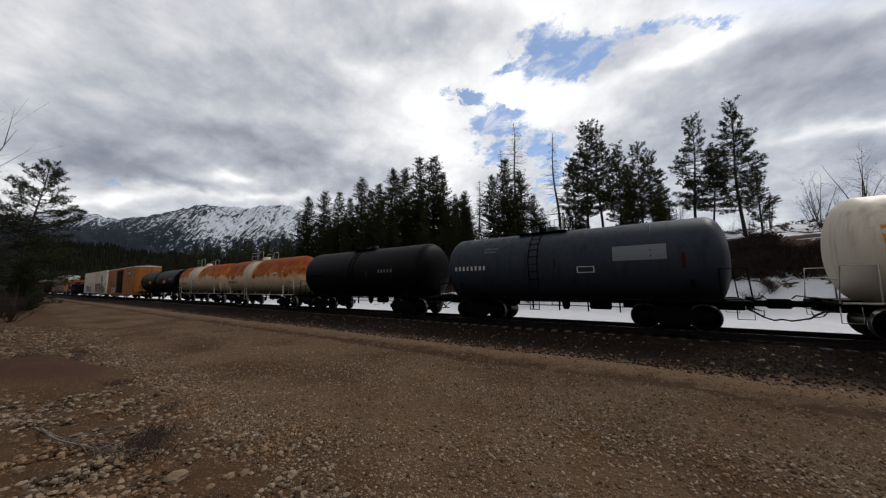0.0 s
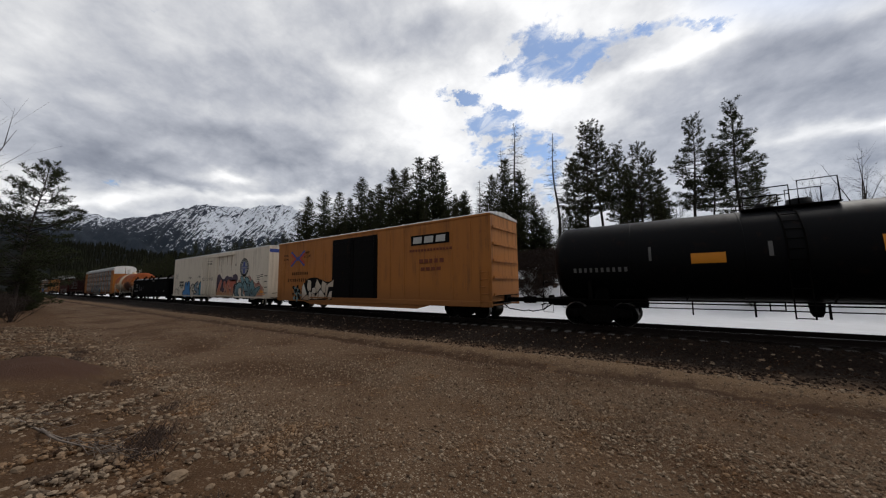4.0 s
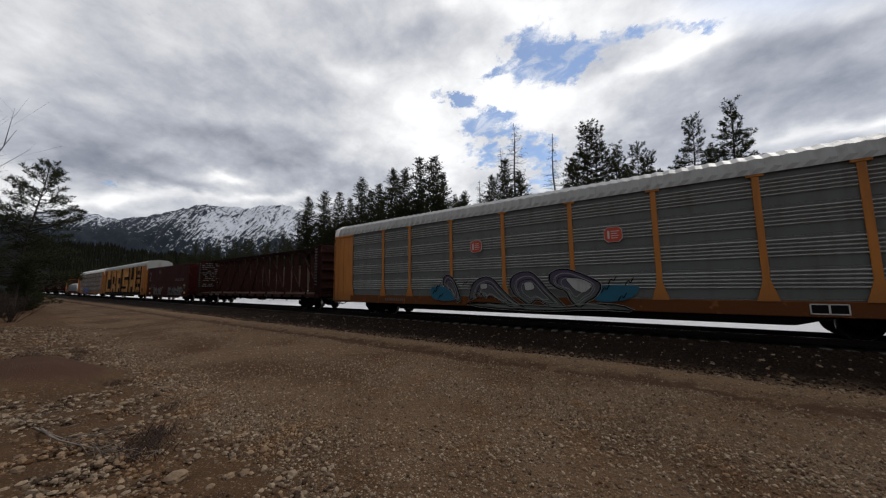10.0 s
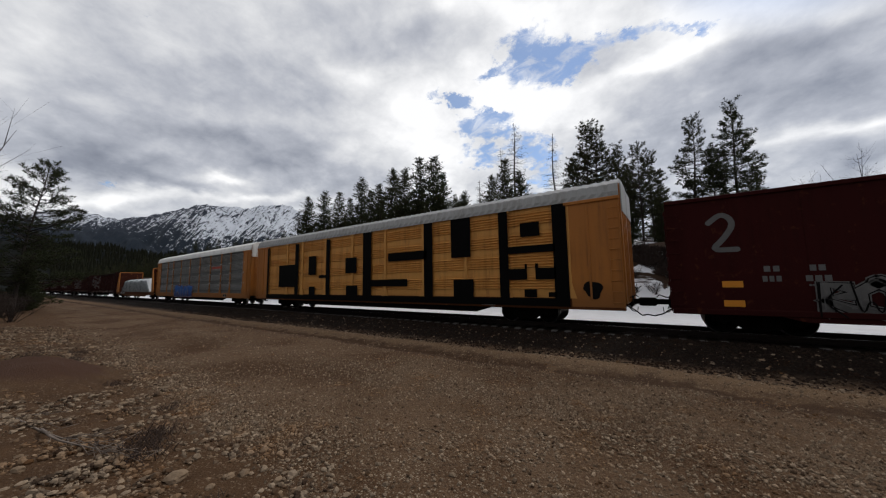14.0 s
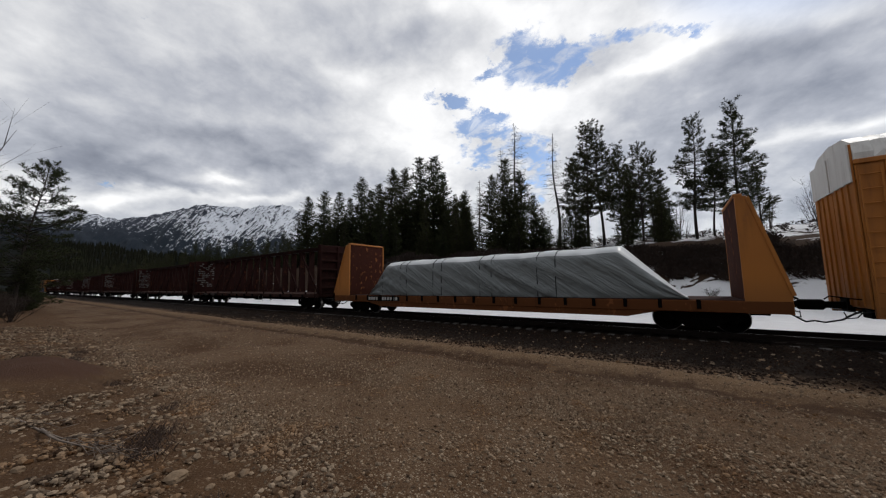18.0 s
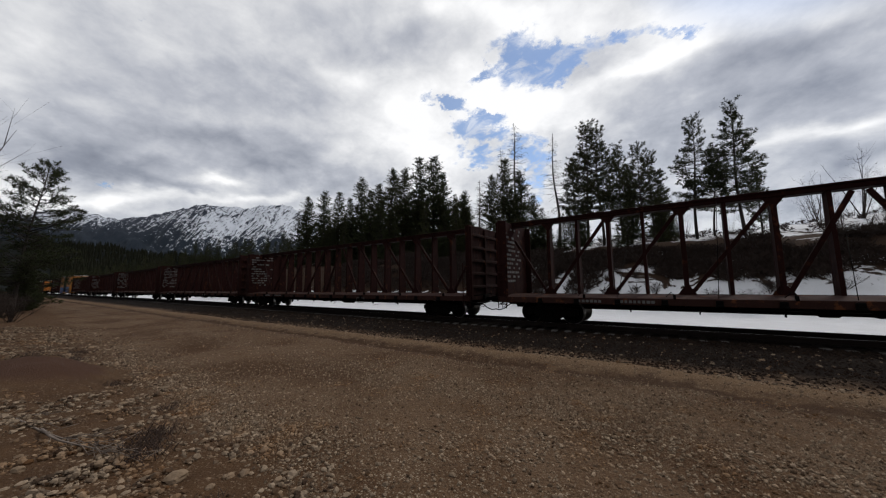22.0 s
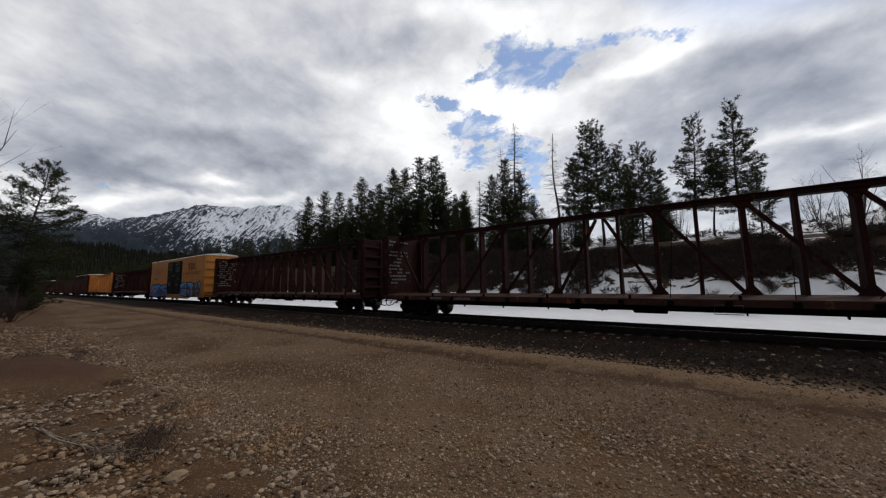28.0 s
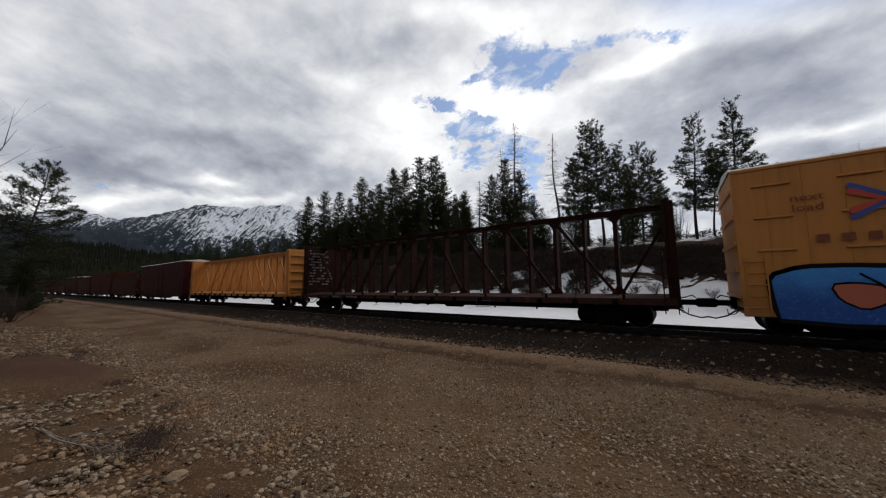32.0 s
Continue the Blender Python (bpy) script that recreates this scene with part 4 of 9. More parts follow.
for i in range(16):
    plant(THIN[i % 3], -28 - 2.6 * i + rnd.uniform(-1, 1), 37 + rnd.uniform(0, 8), rnd.uniform(7, 11), 15.0, 600 + i)
for i in range(26):
    plant(THIN[i % 3], -60 - 7 * i + rnd.uniform(-3, 3), -3 - rnd.random() * 12, rnd.uniform(6, 11), 15.0, 700 + i, 1.2)
for i in range(14):
    plant(SPRUCES[i % 3], -45 - 3.2 * i, 2.0 + 0.042 * (45 + 3.2 * i) - 1.7 + rnd.uniform(-0.5, 0.5), rnd.uniform(4.0, 6.5), 15.0, 900 + i, 1.5)
for i in range(140):
    x = rnd.uniform(-28, 17)
    y = 26.8 + 5.2 * rnd.random() ** 0.7 if i < 125 else 36 + 16 * rnd.random()
    plant(BUSHES[i % 3], x, y, rnd.uniform(0.6, 1.2), 1.5, 800 + i, 1.4, 0.05)
for i in range(46):
    plant(THIN[i % 3], rnd.uniform(-34, 1), 36.5 + 12 * rnd.random(), rnd.uniform(2.2, 5.5), 15.0, 1100 + i, 1.5)
# the pine that leans over the road on the near side, and the bare twigs beside it
near = conifer("pine_tree", "open-crowned pine leaning at the edge of the gravel road", 77, 13.6, 4.6, 0.12, "pine")
near.matrix_basis = Matrix.Translation((-43.0, 1.3, -0.7)) @ Matrix.Rotation(radians(-5), 4, "X") @ Matrix.Rotation(radians(-9), 4, "Y") @ Matrix.Rotation(radians(40), 4, "Z")
for p in (*THIN, *SPRUCES, *PINES, *SNAGS, *BARES, *BUSHES):
    for ob in (*p.children_recursive, p):
        bpy.data.objects.remove(ob)


def brush():
    """Dense dark leafless brush along the crest of the bank."""
    rnd = random.Random(15)
    s = Shape()
    for i in range(9000):
        x = rnd.uniform(-40, 24)
        y = 27.6 + (4.6 if x > -9 else 6.2) * rnd.random() ** 0.7
        if i > 8200:
            y = 42 + 40 * rnd.random()
        lump = float(wave(x, y, 6.0, 71))
        if lump < -0.55 + (0.80 * min(1.0, max(0.0, (31.0 - y) / 2.4)) if x > -9 else 0):
            continue
        z, h = float(relief(x, y)), rnd.uniform(0.3, 0.95 if x < -9 else 0.72) * (1 + 0.4 * lump)
        for k in range(8):
            a, l = rnd.uniform(0, 6.283), rnd.uniform(0.15, 0.6)
            e = (x + math.cos(a) * l, y + math.sin(a) * l, z + h * rnd.uniform(0.5, 1.1))
            w = rnd.uniform(0.008, 0.022)
            p = (x + rnd.uniform(-0.2, 0.2), y + rnd.uniform(-0.2, 0.2), z - 0.05)
            m = [(p[j] + e[j]) / 2 for j in range(3)]
            s.add([p, (m[0] + w, m[1], m[2]), e, (m[0] - w, m[1] + w, m[2] - 0.05)], [(0, 1, 2, 3)])
            g = (m[0] + rnd.uniform(-0.35, 0.35), m[1] + rnd.uniform(-0.35, 0.35), m[2] + rnd.uniform(0.1, 0.5) * h)
            s.add([m, (g[0] + w, g[1], g[2]), (g[0] - w * 0.5, g[1], g[2] + 0.1)], [(0, 1, 2)])
    tagged(new("brush", s.mesh("brush", M_TWIG)), "dense dark leafless brush on the bank", "brush", kind="stuff")


brush()


def far_woods():
    rnd = random.Random(9)
    s = Shape()
    for i in range(2600):
        a, r = rnd.uniform(-93, -58), 380 + 640 * rnd.random() ** 0.8
        x, y = r * math.sin(radians(a)), r * math.cos(radians(a))
        if abs(y - YT) < 22 or (y < YT and r < 520):
            continue
        z, h = float(hill_z(a, r)), rnd.uniform(9, 17)
        w, t0 = h * rnd.uniform(0.13, 0.19), rnd.uniform(0, 6.28)
        for b0, b1, k in ((0.02, 0.55, 1.0), (0.35, 0.8, 0.72), (0.62, 1.0, 0.45)):
            ring = [(x + w * k * rnd.uniform(0.7, 1.2) * math.cos(t0 + j * 1.047), y + w * k * rnd.uniform(0.7, 1.2) * math.sin(t0 + j * 1.047), z + h * b0 - rnd.uniform(0, 0.5)) for j in range(6)]
            s.add(ring + [(x, y, z + h * b1)], [(j, (j + 1) % 6, 6) for j in range(6)])
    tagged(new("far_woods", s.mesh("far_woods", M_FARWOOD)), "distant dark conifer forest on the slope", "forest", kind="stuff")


far_woods()


# ---- stones ----
def stone_material(name, lo, hi):
    m, nt = material(name)
    co = n_coord(nt)
    c = n_mix(nt, n_island(nt), lo, hi)
    c = n_mix(nt, n_math(nt, "MULTIPLY", n_noise(nt, co, 22, 4, 0.6), 0.55), c, tuple(v * 0.45 for v in lo))
    c = n_mix(nt, n_step(nt, n_noise(nt, co, 1.4, 5, 0.6), 0.50, 0.66, 0.0, 0.4), c, tuple(v * k for v, k in zip(hi, (0.55, 0.34, 0.17))))
    surface(nt, c, 0.95, 0, n_bump(nt, n_noise(nt, co, 60, 4, 0.6), 0.3, 0.01), 0.1)
    return m


M_STONE = stone_material("road_pebbles", (0.066, 0.040, 0.024), (0.43, 0.325, 0.225))
M_COBBLE = stone_material("verge_stones", (0.038, 0.022, 0.014), (0.37, 0.28, 0.195))
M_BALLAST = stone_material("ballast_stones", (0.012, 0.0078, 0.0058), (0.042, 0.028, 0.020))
PHI = (1 + 5 ** 0.5) / 2
ICO_V = np.array([(-1, PHI, 0), (1, PHI, 0), (-1, -PHI, 0), (1, -PHI, 0), (0, -1, PHI), (0, 1, PHI), (0, -1, -PHI), (0, 1, -PHI), (PHI, 0, -1), (PHI, 0, 1), (-PHI, 0, -1), (-PHI, 0, 1)]) / 1.902
ICO_F = np.array([(0, 11, 5), (0, 5, 1), (0, 1, 7), (0, 7, 10), (0, 10, 11), (1, 5, 9), (5, 11, 4), (11, 10, 2), (10, 7, 6), (7, 1, 8), (3, 9, 4), (3, 4, 2), (3, 2, 6), (3, 6, 8), (3, 8, 9), (4, 9, 5), (2, 4, 11), (6, 2, 10), (8, 6, 7), (9, 8, 1)])
OCT_V = np.array([(1, 0, 0), (0, 1, 0), (-1, 0, 0), (0, -1, 0), (0, 0, 1), (0, 0, -1)], float)
OCT_F = np.array([(0, 1, 4), (1, 2, 4), (2, 3, 4), (3, 0, 4), (1, 0, 5), (2, 1, 5), (3, 2, 5), (0, 3, 5)])


def pebbles(name, label, mat, seed, xs, ys, sizes, base=(ICO_V, ICO_F), flat=0.65):
    r = np.random.RandomState(seed)
    n, V0, F0 = len(xs), base[0], base[1]
    k = V0.shape[0]
    P = V0[None] * r.uniform(0.76, 1.24, (n, k, 1))
    P = P * (sizes[:, None, None] * np.stack([r.uniform(0.8, 1.4, n), r.uniform(0.7, 1.1, n), r.uniform(0.5, 0.9, n) * flat / 0.65], 1)[:, None, :])
    a = r.uniform(0, 6.283, n)
    ca, sa = np.cos(a)[:, None], np.sin(a)[:, None]
    X = P[:, :, 0] * ca - P[:, :, 1] * sa + xs[:, None]
    Y = P[:, :, 0] * sa + P[:, :, 1] * ca + ys[:, None]
    Z = P[:, :, 2] + (relief(xs, ys) + sizes * 0.22)[:, None]
    vs = np.stack([X, Y, Z], 2).reshape(-1, 3)
    fs = (F0[None] + (np.arange(n) * k)[:, None, None]).reshape(-1, 3)
    me = bpy.data.meshes.new(name)
    me.from_pydata(vs.tolist(), [], fs.tolist())
    me.polygons.foreach_set("use_smooth", [False] * len(me.polygons))
    me.materials.append(mat)
    tagged(new(name, me), label, "gravel", kind="stuff")


def scatter():
    r = np.random.RandomState(3)
    n = 300000
    y = 0.8 + 8.4 * r.rand(n)
    x = -(r.rand(n) ** 1.7) * 26 * (0.35 + y / 9) + 4.5 * y / 6 + np.where(r.rand(n) < 0.25, 9 * r.rand(n) ** 1.6, 0.6 * r.randn(n))
    dens = 0.75 + 0.28 * wave(x, y, 2.4, 61) + 0.16 * wave(x * 0.25, y, 1.3, 62)
    # loose gravel lies thick along the middle of the road and thins out over the wheel track
    rich = np.exp(-((y - 5.9) / 1.8) ** 2) * smooth(-11.0, -2.0, x) + 0.8 * np.exp(-((y - verge(x) - 0.1) / 0.7) ** 2) * smooth(-2.6, -4.5, x)
    keep = (r.rand(n) < np.clip(dens * (0.10 + 0.62 * rich), 0.02, 1)) & (y > verge(x) - 0.2)
    x, y = x[keep], y[keep]
    size = 0.005 + 0.020 * r.rand(len(x)) ** 2.2 + 0.012 * (r.rand(len(x)) > 0.99)
    close = np.hypot(x, y) < 5.5
    pebbles("road_gravel", "loose pale pebbles on the packed gravel road", M_STONE, 4, x[~close], y[~close], size[~close], (OCT_V, OCT_F), 0.85)
    pebbles("road_gravel", "loose rounded pebbles on the packed gravel road", M_STONE, 8, x[close], y[close], size[close], flat=0.8)
    n = 62000
    t = r.rand(n) ** 1.8
    x = 0.2 - 26 * t + 0.9 * r.randn(n) + np.where(r.rand(n) < 0.1, 6 * r.rand(n), 0)
    y = verge(x) - 3.4 * r.rand(n) ** 0.9 + 0.5 * r.randn(n)
    keep = r.rand(n) < np.clip(0.55 + 0.5 * wave(x, y, 1.7, 63) + 0.3 * wave(x, y, 0.6, 64), 0.05, 1)
    keep &= np.hypot(x + 11.2, (y - 0.9) * 1.6) > 1.8 + 0.5 * r.rand(n)
    x, y = x[keep], y[keep]
    n = len(x)
    pebbles("verge_gravel", "rounded brown and grey stones along the road verge", M_COBBLE, 5, x, y, 0.007 + 0.036 * r.rand(n) ** 3.2 + 0.03 * (r.rand(n) > 0.991))
    n = 16000
    x = -38 * r.rand(n) ** 1.4 + 13 * r.rand(n) ** 1.5
    y = 9.2 + 4.7 * r.rand(n)
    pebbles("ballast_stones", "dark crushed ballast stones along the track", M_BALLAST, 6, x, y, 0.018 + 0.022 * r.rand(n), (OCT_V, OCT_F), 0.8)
    n = 900
    x = -30 * r.rand(n) + 7
    y = 8.9 + 4.4 * r.rand(n) ** 1.5
    pebbles("shoulder_stones", "scattered pale stones on the ballast shoulder", M_COBBLE, 7, x, y, 0.018 + 0.035 * r.rand(n) ** 2)


scatter()


# ---- track ----
def tie_material():
    m, nt = material("weathered_tie")
    co = n_coord(nt)
    g = n_noise(nt, n_map(nt, co, (6, 0.6, 6)), 3.0, 5, 0.6)
    # colour darkened for the shade under the train; only the ends stay pale
    c = n_mix(nt, g, (0.010, 0.0075, 0.006), (0.026, 0.020, 0.016))
    ends = n_step(nt, n_math(nt, "ABSOLUTE", n_xyz(nt, co)[1]), 1.22, 1.30)
    c = n_mix(nt, ends, c, n_mix(nt, g, (0.08, 0.073, 0.066), (0.17, 0.16, 0.15)))
    c = n_mix(nt, n_math(nt, "MULTIPLY", n_random(nt), 0.6), c, (0.02, 0.016, 0.013))
    surface(nt, c, 0.92, 0, n_bump(nt, g, 0.4, 0.01), 0.1)
    return m


def railway():
    track = thing("railway_track", "steel rails on weathered ties in dark ballast", "railway track", kind="structure")
    prof = [(-0.075, -0.18), (0.075, -0.18), (0.075, -0.165), (0.012, -0.145), (0.010, -0.045), (0.036, -0.035), (0.036, -0.006), (0.028, 0.0), (-0.028, 0.0), (-0.036, -0.006), (-0.036, -0.035), (-0.010, -0.045), (-0.012, -0.145), (-0.075, -0.165)]
    for s in (-1, 1):
        sh = Shape().prism_x([(YT + s * 0.755 + a, RAIL + z) for a, z in prof], -900, 900)
        sh.box(-900, 900, YT + s * 0.755 - 0.026, YT + s * 0.755 + 0.026, RAIL - 0.001, RAIL + 0.003, mat=1)
        part("rail", sh, [M_RAILS, M_HEAD], track)
    me = Shape().box(-0.115, 0.115, -1.48, 1.48, -0.40, -0.185, 0.015).mesh("tie", tie_material())
    plate = Shape().box(-0.09, 0.09, -0.16, 0.16, -0.187, -0.172, 0.004)
    for dx in (-0.05, 0.05):
        for dy in (-0.1, 0.1):
            plate.box(dx - 0.012, dx + 0.012, dy - 0.012, dy + 0.012, -0.175, -0.155)
    plate = plate.mesh("tie_plate", M_RAILS)
    r = random.Random(12)
    for i in range(165):
        x = 14.2 - i * 0.543 + r.uniform(-0.03, 0.03)
        t = new("tie", me)
        t.parent = track
        t.matrix_basis = pose(x, YT + r.uniform(-0.05, 0.05), RAIL - 0.03 + r.uniform(-0.012, 0.008), 0, 0, r.uniform(-1.5, 1.5))
        if i < 90:
            for s in (-1, 1):
                p = new("tie_plate", plate)
                p.parent = track
                p.matrix_basis = pose(x, YT + s * 0.755, RAIL)


railway()


# ---- rail cars: running gear ----
WHEEL_R, AXLE = 0.46, 0.89
GEAR = {}


def gear_meshes():
    b = Shape().box(-0.22, 0.22, -1.02, 1.02, 0.40, 0.66, 0.03)
    b.lathe([(0.64, 0.28), (0.78, 0.28), (0.79, 0.24)], (0, 0, 0), "z", 16)
    b.box(-0.75, 0.75, -0.04, 0.04, 0.34, 0.44)
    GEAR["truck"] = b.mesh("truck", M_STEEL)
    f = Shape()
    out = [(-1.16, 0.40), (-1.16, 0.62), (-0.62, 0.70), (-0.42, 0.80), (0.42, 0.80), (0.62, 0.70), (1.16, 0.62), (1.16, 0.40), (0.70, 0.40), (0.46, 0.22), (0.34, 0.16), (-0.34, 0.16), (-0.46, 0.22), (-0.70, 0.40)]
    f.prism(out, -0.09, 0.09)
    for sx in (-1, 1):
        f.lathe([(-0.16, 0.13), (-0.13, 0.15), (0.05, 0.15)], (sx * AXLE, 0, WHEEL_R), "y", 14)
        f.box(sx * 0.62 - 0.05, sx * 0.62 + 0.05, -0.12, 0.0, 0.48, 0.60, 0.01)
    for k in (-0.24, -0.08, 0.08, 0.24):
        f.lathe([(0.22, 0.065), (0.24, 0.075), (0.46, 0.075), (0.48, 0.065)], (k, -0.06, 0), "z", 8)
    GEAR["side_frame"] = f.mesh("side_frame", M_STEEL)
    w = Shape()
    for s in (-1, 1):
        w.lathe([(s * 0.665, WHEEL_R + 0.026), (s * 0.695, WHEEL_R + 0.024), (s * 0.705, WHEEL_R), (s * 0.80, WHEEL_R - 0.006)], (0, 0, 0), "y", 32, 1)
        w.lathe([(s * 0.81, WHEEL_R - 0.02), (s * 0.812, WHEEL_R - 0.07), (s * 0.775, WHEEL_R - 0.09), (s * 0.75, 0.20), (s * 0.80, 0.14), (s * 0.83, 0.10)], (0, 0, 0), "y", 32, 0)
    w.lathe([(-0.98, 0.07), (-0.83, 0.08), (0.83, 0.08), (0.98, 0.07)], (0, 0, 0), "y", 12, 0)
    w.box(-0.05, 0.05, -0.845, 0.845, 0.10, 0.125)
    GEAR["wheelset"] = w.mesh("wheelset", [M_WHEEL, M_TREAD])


gear_meshes()
FRONT_AXLES, REAR_AXLES = [], []


def add_truck(car, x):
    t = new("truck", GEAR["truck"])
    t.parent, t.matrix_basis = car, pose(x, 0, RAIL)
    for s in (-1, 1):
        f = new("side_frame", GEAR["side_frame"])
        f.parent, f.matrix_basis = t, pose(0, s * 1.0, 0, 0, 0, 0 if s < 0 else 180)
    for s, box in ((1, FRONT_AXLES), (-1, REAR_AXLES)):
        w = new("wheelset", GEAR["wheelset"])
        w.parent, w.matrix_basis = t, pose(s * AXLE, 0, WHEEL_R)
        box.append(w)


def add_coupler(car, x0, x1):
    """Draft gear from the body's end at x0 to the pulling face at x1, with knuckle and brake hose."""
    d = 1 if x1 > x0 else -1
    s = Shape()
    s.box(x0 - d * 0.5, x1 - d * 0.25, -0.10, 0.10, 0.68, 0.88, 0.02)
    s.box(x0 - d * 0.02, x0 + d * 0.12, -0.28, 0.28, 0.58, 1.0, 0.03)
    s.box(x1 - d * 0.30, x1 + d * 0.06, -0.20, 0.05, 0.62, 0.94, 0.05)
    s.box(x1 - d * 0.16, x1 + d * 0.10, 0.04, 0.22, 0.64, 0.92, 0.05)
    s.tube([(x0, -1.2, 0.98), (x0 + d * 0.2, -1.0, 1.0), (x1 - d * 0.4, -0.15, 1.05), (x1 - d * 0.3, -0.1, 0.95)], 0.02, 5)
    part("coupler", s, M_STEEL, car)
    h = Shape()
    h.tube([(x0 - d * 0.1, -0.35, 0.62), (x0 + d * 0.12, -0.40, 0.50), (x0 + d * 0.3, -0.40, 0.36), (x1 - d * 0.2, -0.36, 0.26), (x1, -0.30, 0.30)], 0.028, 6)
    h.tube([(x0 - d * 0.05, -0.75, 0.66), (x0 + d * 0.12, -0.78, 0.46), (x0 + d * 0.28, -0.70, 0.42), (x0 + d * 0.30, -0.55, 0.60)], 0.016, 5)
    h.tube([(x0 - d * 0.15, 1.35, 0.70), (x0 + d * 0.12, 1.30, 0.62), (x0 + d * 0.14, -1.25, 0.62), (x0 - d * 0.15, -1.42, 0.72)], 0.018, 5)
    part("brake_hose", h, M_STRAP, car)


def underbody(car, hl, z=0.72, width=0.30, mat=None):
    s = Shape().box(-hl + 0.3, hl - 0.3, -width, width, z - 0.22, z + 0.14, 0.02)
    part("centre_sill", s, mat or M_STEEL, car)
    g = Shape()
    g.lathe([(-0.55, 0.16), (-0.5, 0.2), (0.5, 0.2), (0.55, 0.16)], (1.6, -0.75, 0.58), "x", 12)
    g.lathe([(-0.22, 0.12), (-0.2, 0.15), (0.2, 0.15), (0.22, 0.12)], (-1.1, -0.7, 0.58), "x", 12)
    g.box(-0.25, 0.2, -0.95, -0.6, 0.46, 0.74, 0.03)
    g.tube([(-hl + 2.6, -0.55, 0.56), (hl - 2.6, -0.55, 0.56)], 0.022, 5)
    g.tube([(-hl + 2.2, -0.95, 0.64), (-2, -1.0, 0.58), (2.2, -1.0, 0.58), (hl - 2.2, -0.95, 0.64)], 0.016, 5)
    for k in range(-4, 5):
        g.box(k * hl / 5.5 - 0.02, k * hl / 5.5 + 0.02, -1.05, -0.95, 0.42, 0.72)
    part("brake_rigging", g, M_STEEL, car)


def ladder(car, x0, x1, z0, z1, y, n, mat, r=0.016, name="ladder", label=""):
    s = Shape()
    for x in (x0, x1):
        s.bar((x, y, z0), (x, y, z1), 0.035, 0.02)
    for i in range(n):
        z = z0 + (z1 - z0) * (i + 0.5) / n
        s.tube([(x0, y, z), (x1, y, z)], r, 5)
    return part(name, s, mat, car, label)


def rail_car(name, label, cat="rail car"):
    return thing(name, label, cat, "cars of the freight train")


# ---- graffiti ----
GLYPHS = {
    "C": [[(0.9, 0.85), (0.5, 1), (0.1, 0.7), (0.1, 0.3), (0.5, 0), (0.9, 0.15)]], "E": [[(0.9, 0.9), (0.4, 1), (0.1, 0.6), (0.15, 0.15), (0.5, 0), (0.95, 0.1)], [(0.15, 0.52), (0.8, 0.5)]],
    "P": [[(0.15, 0), (0.25, 1), (0.8, 0.95), (0.9, 0.65), (0.3, 0.45)]], "I": [[(0.45, 0), (0.55, 1)]], "L": [[(0.2, 1), (0.1, 0), (0.9, 0.05)]],
    "U": [[(0.15, 1), (0.1, 0.2), (0.5, 0), (0.85, 0.2), (0.95, 1)]], "S": [[(0.9, 0.9), (0.4, 1), (0.1, 0.75), (0.8, 0.4), (0.7, 0.05), (0.1, 0.05)]],
    "T": [[(0.05, 1), (0.95, 0.95)], [(0.5, 1), (0.45, 0)]], "K": [[(0.15, 0), (0.2, 1)], [(0.9, 1), (0.25, 0.5), (0.95, 0)]], "R": [[(0.15, 0), (0.2, 1), (0.8, 0.9), (0.75, 0.55), (0.25, 0.5), (0.95, 0)]],
    "O": [[(0.5, 1), (0.1, 0.7), (0.15, 0.2), (0.5, 0), (0.9, 0.25), (0.85, 0.8), (0.5, 1)]], "A": [[(0.05, 0), (0.5, 1), (0.95, 0)], [(0.25, 0.4), (0.75, 0.4)]],
    "M": [[(0.05, 0), (0.2, 1), (0.5, 0.4), (0.8, 1), (0.95, 0)]], "N": [[(0.1, 0), (0.15, 1), (0.85, 0.05), (0.9, 1)]], "D": [[(0.15, 0), (0.2, 1), (0.8, 0.85), (0.9, 0.3), (0.15, 0)]],
    "Z": [[(0.1, 0.95), (0.9, 1), (0.15, 0.05), (0.95, 0)]], "W": [[(0.05, 1), (0.25, 0), (0.5, 0.7), (0.75, 0), (0.95, 1)]], "~": [[(0.0, 0.3), (0.3, 0.8), (0.6, 0.2), (1.0, 0.75)]],
}


SHADES = {"spray_blue": M_SPRAYD, "spray_teal": plain("spray_dark_teal", (0.045, 0.11, 0.13), 0.45), "spray_red": plain("spray_dark_red", (0.30, 0.09, 0.05), 0.45),
          "spray_silver": plain("spray_dark_silver", (0.20, 0.20, 0.19), 0.45), "spray_cream": M_SPRAYS, "spray_deep_blue": plain("spray_navy", (0.012, 0.02, 0.12), 0.45)}


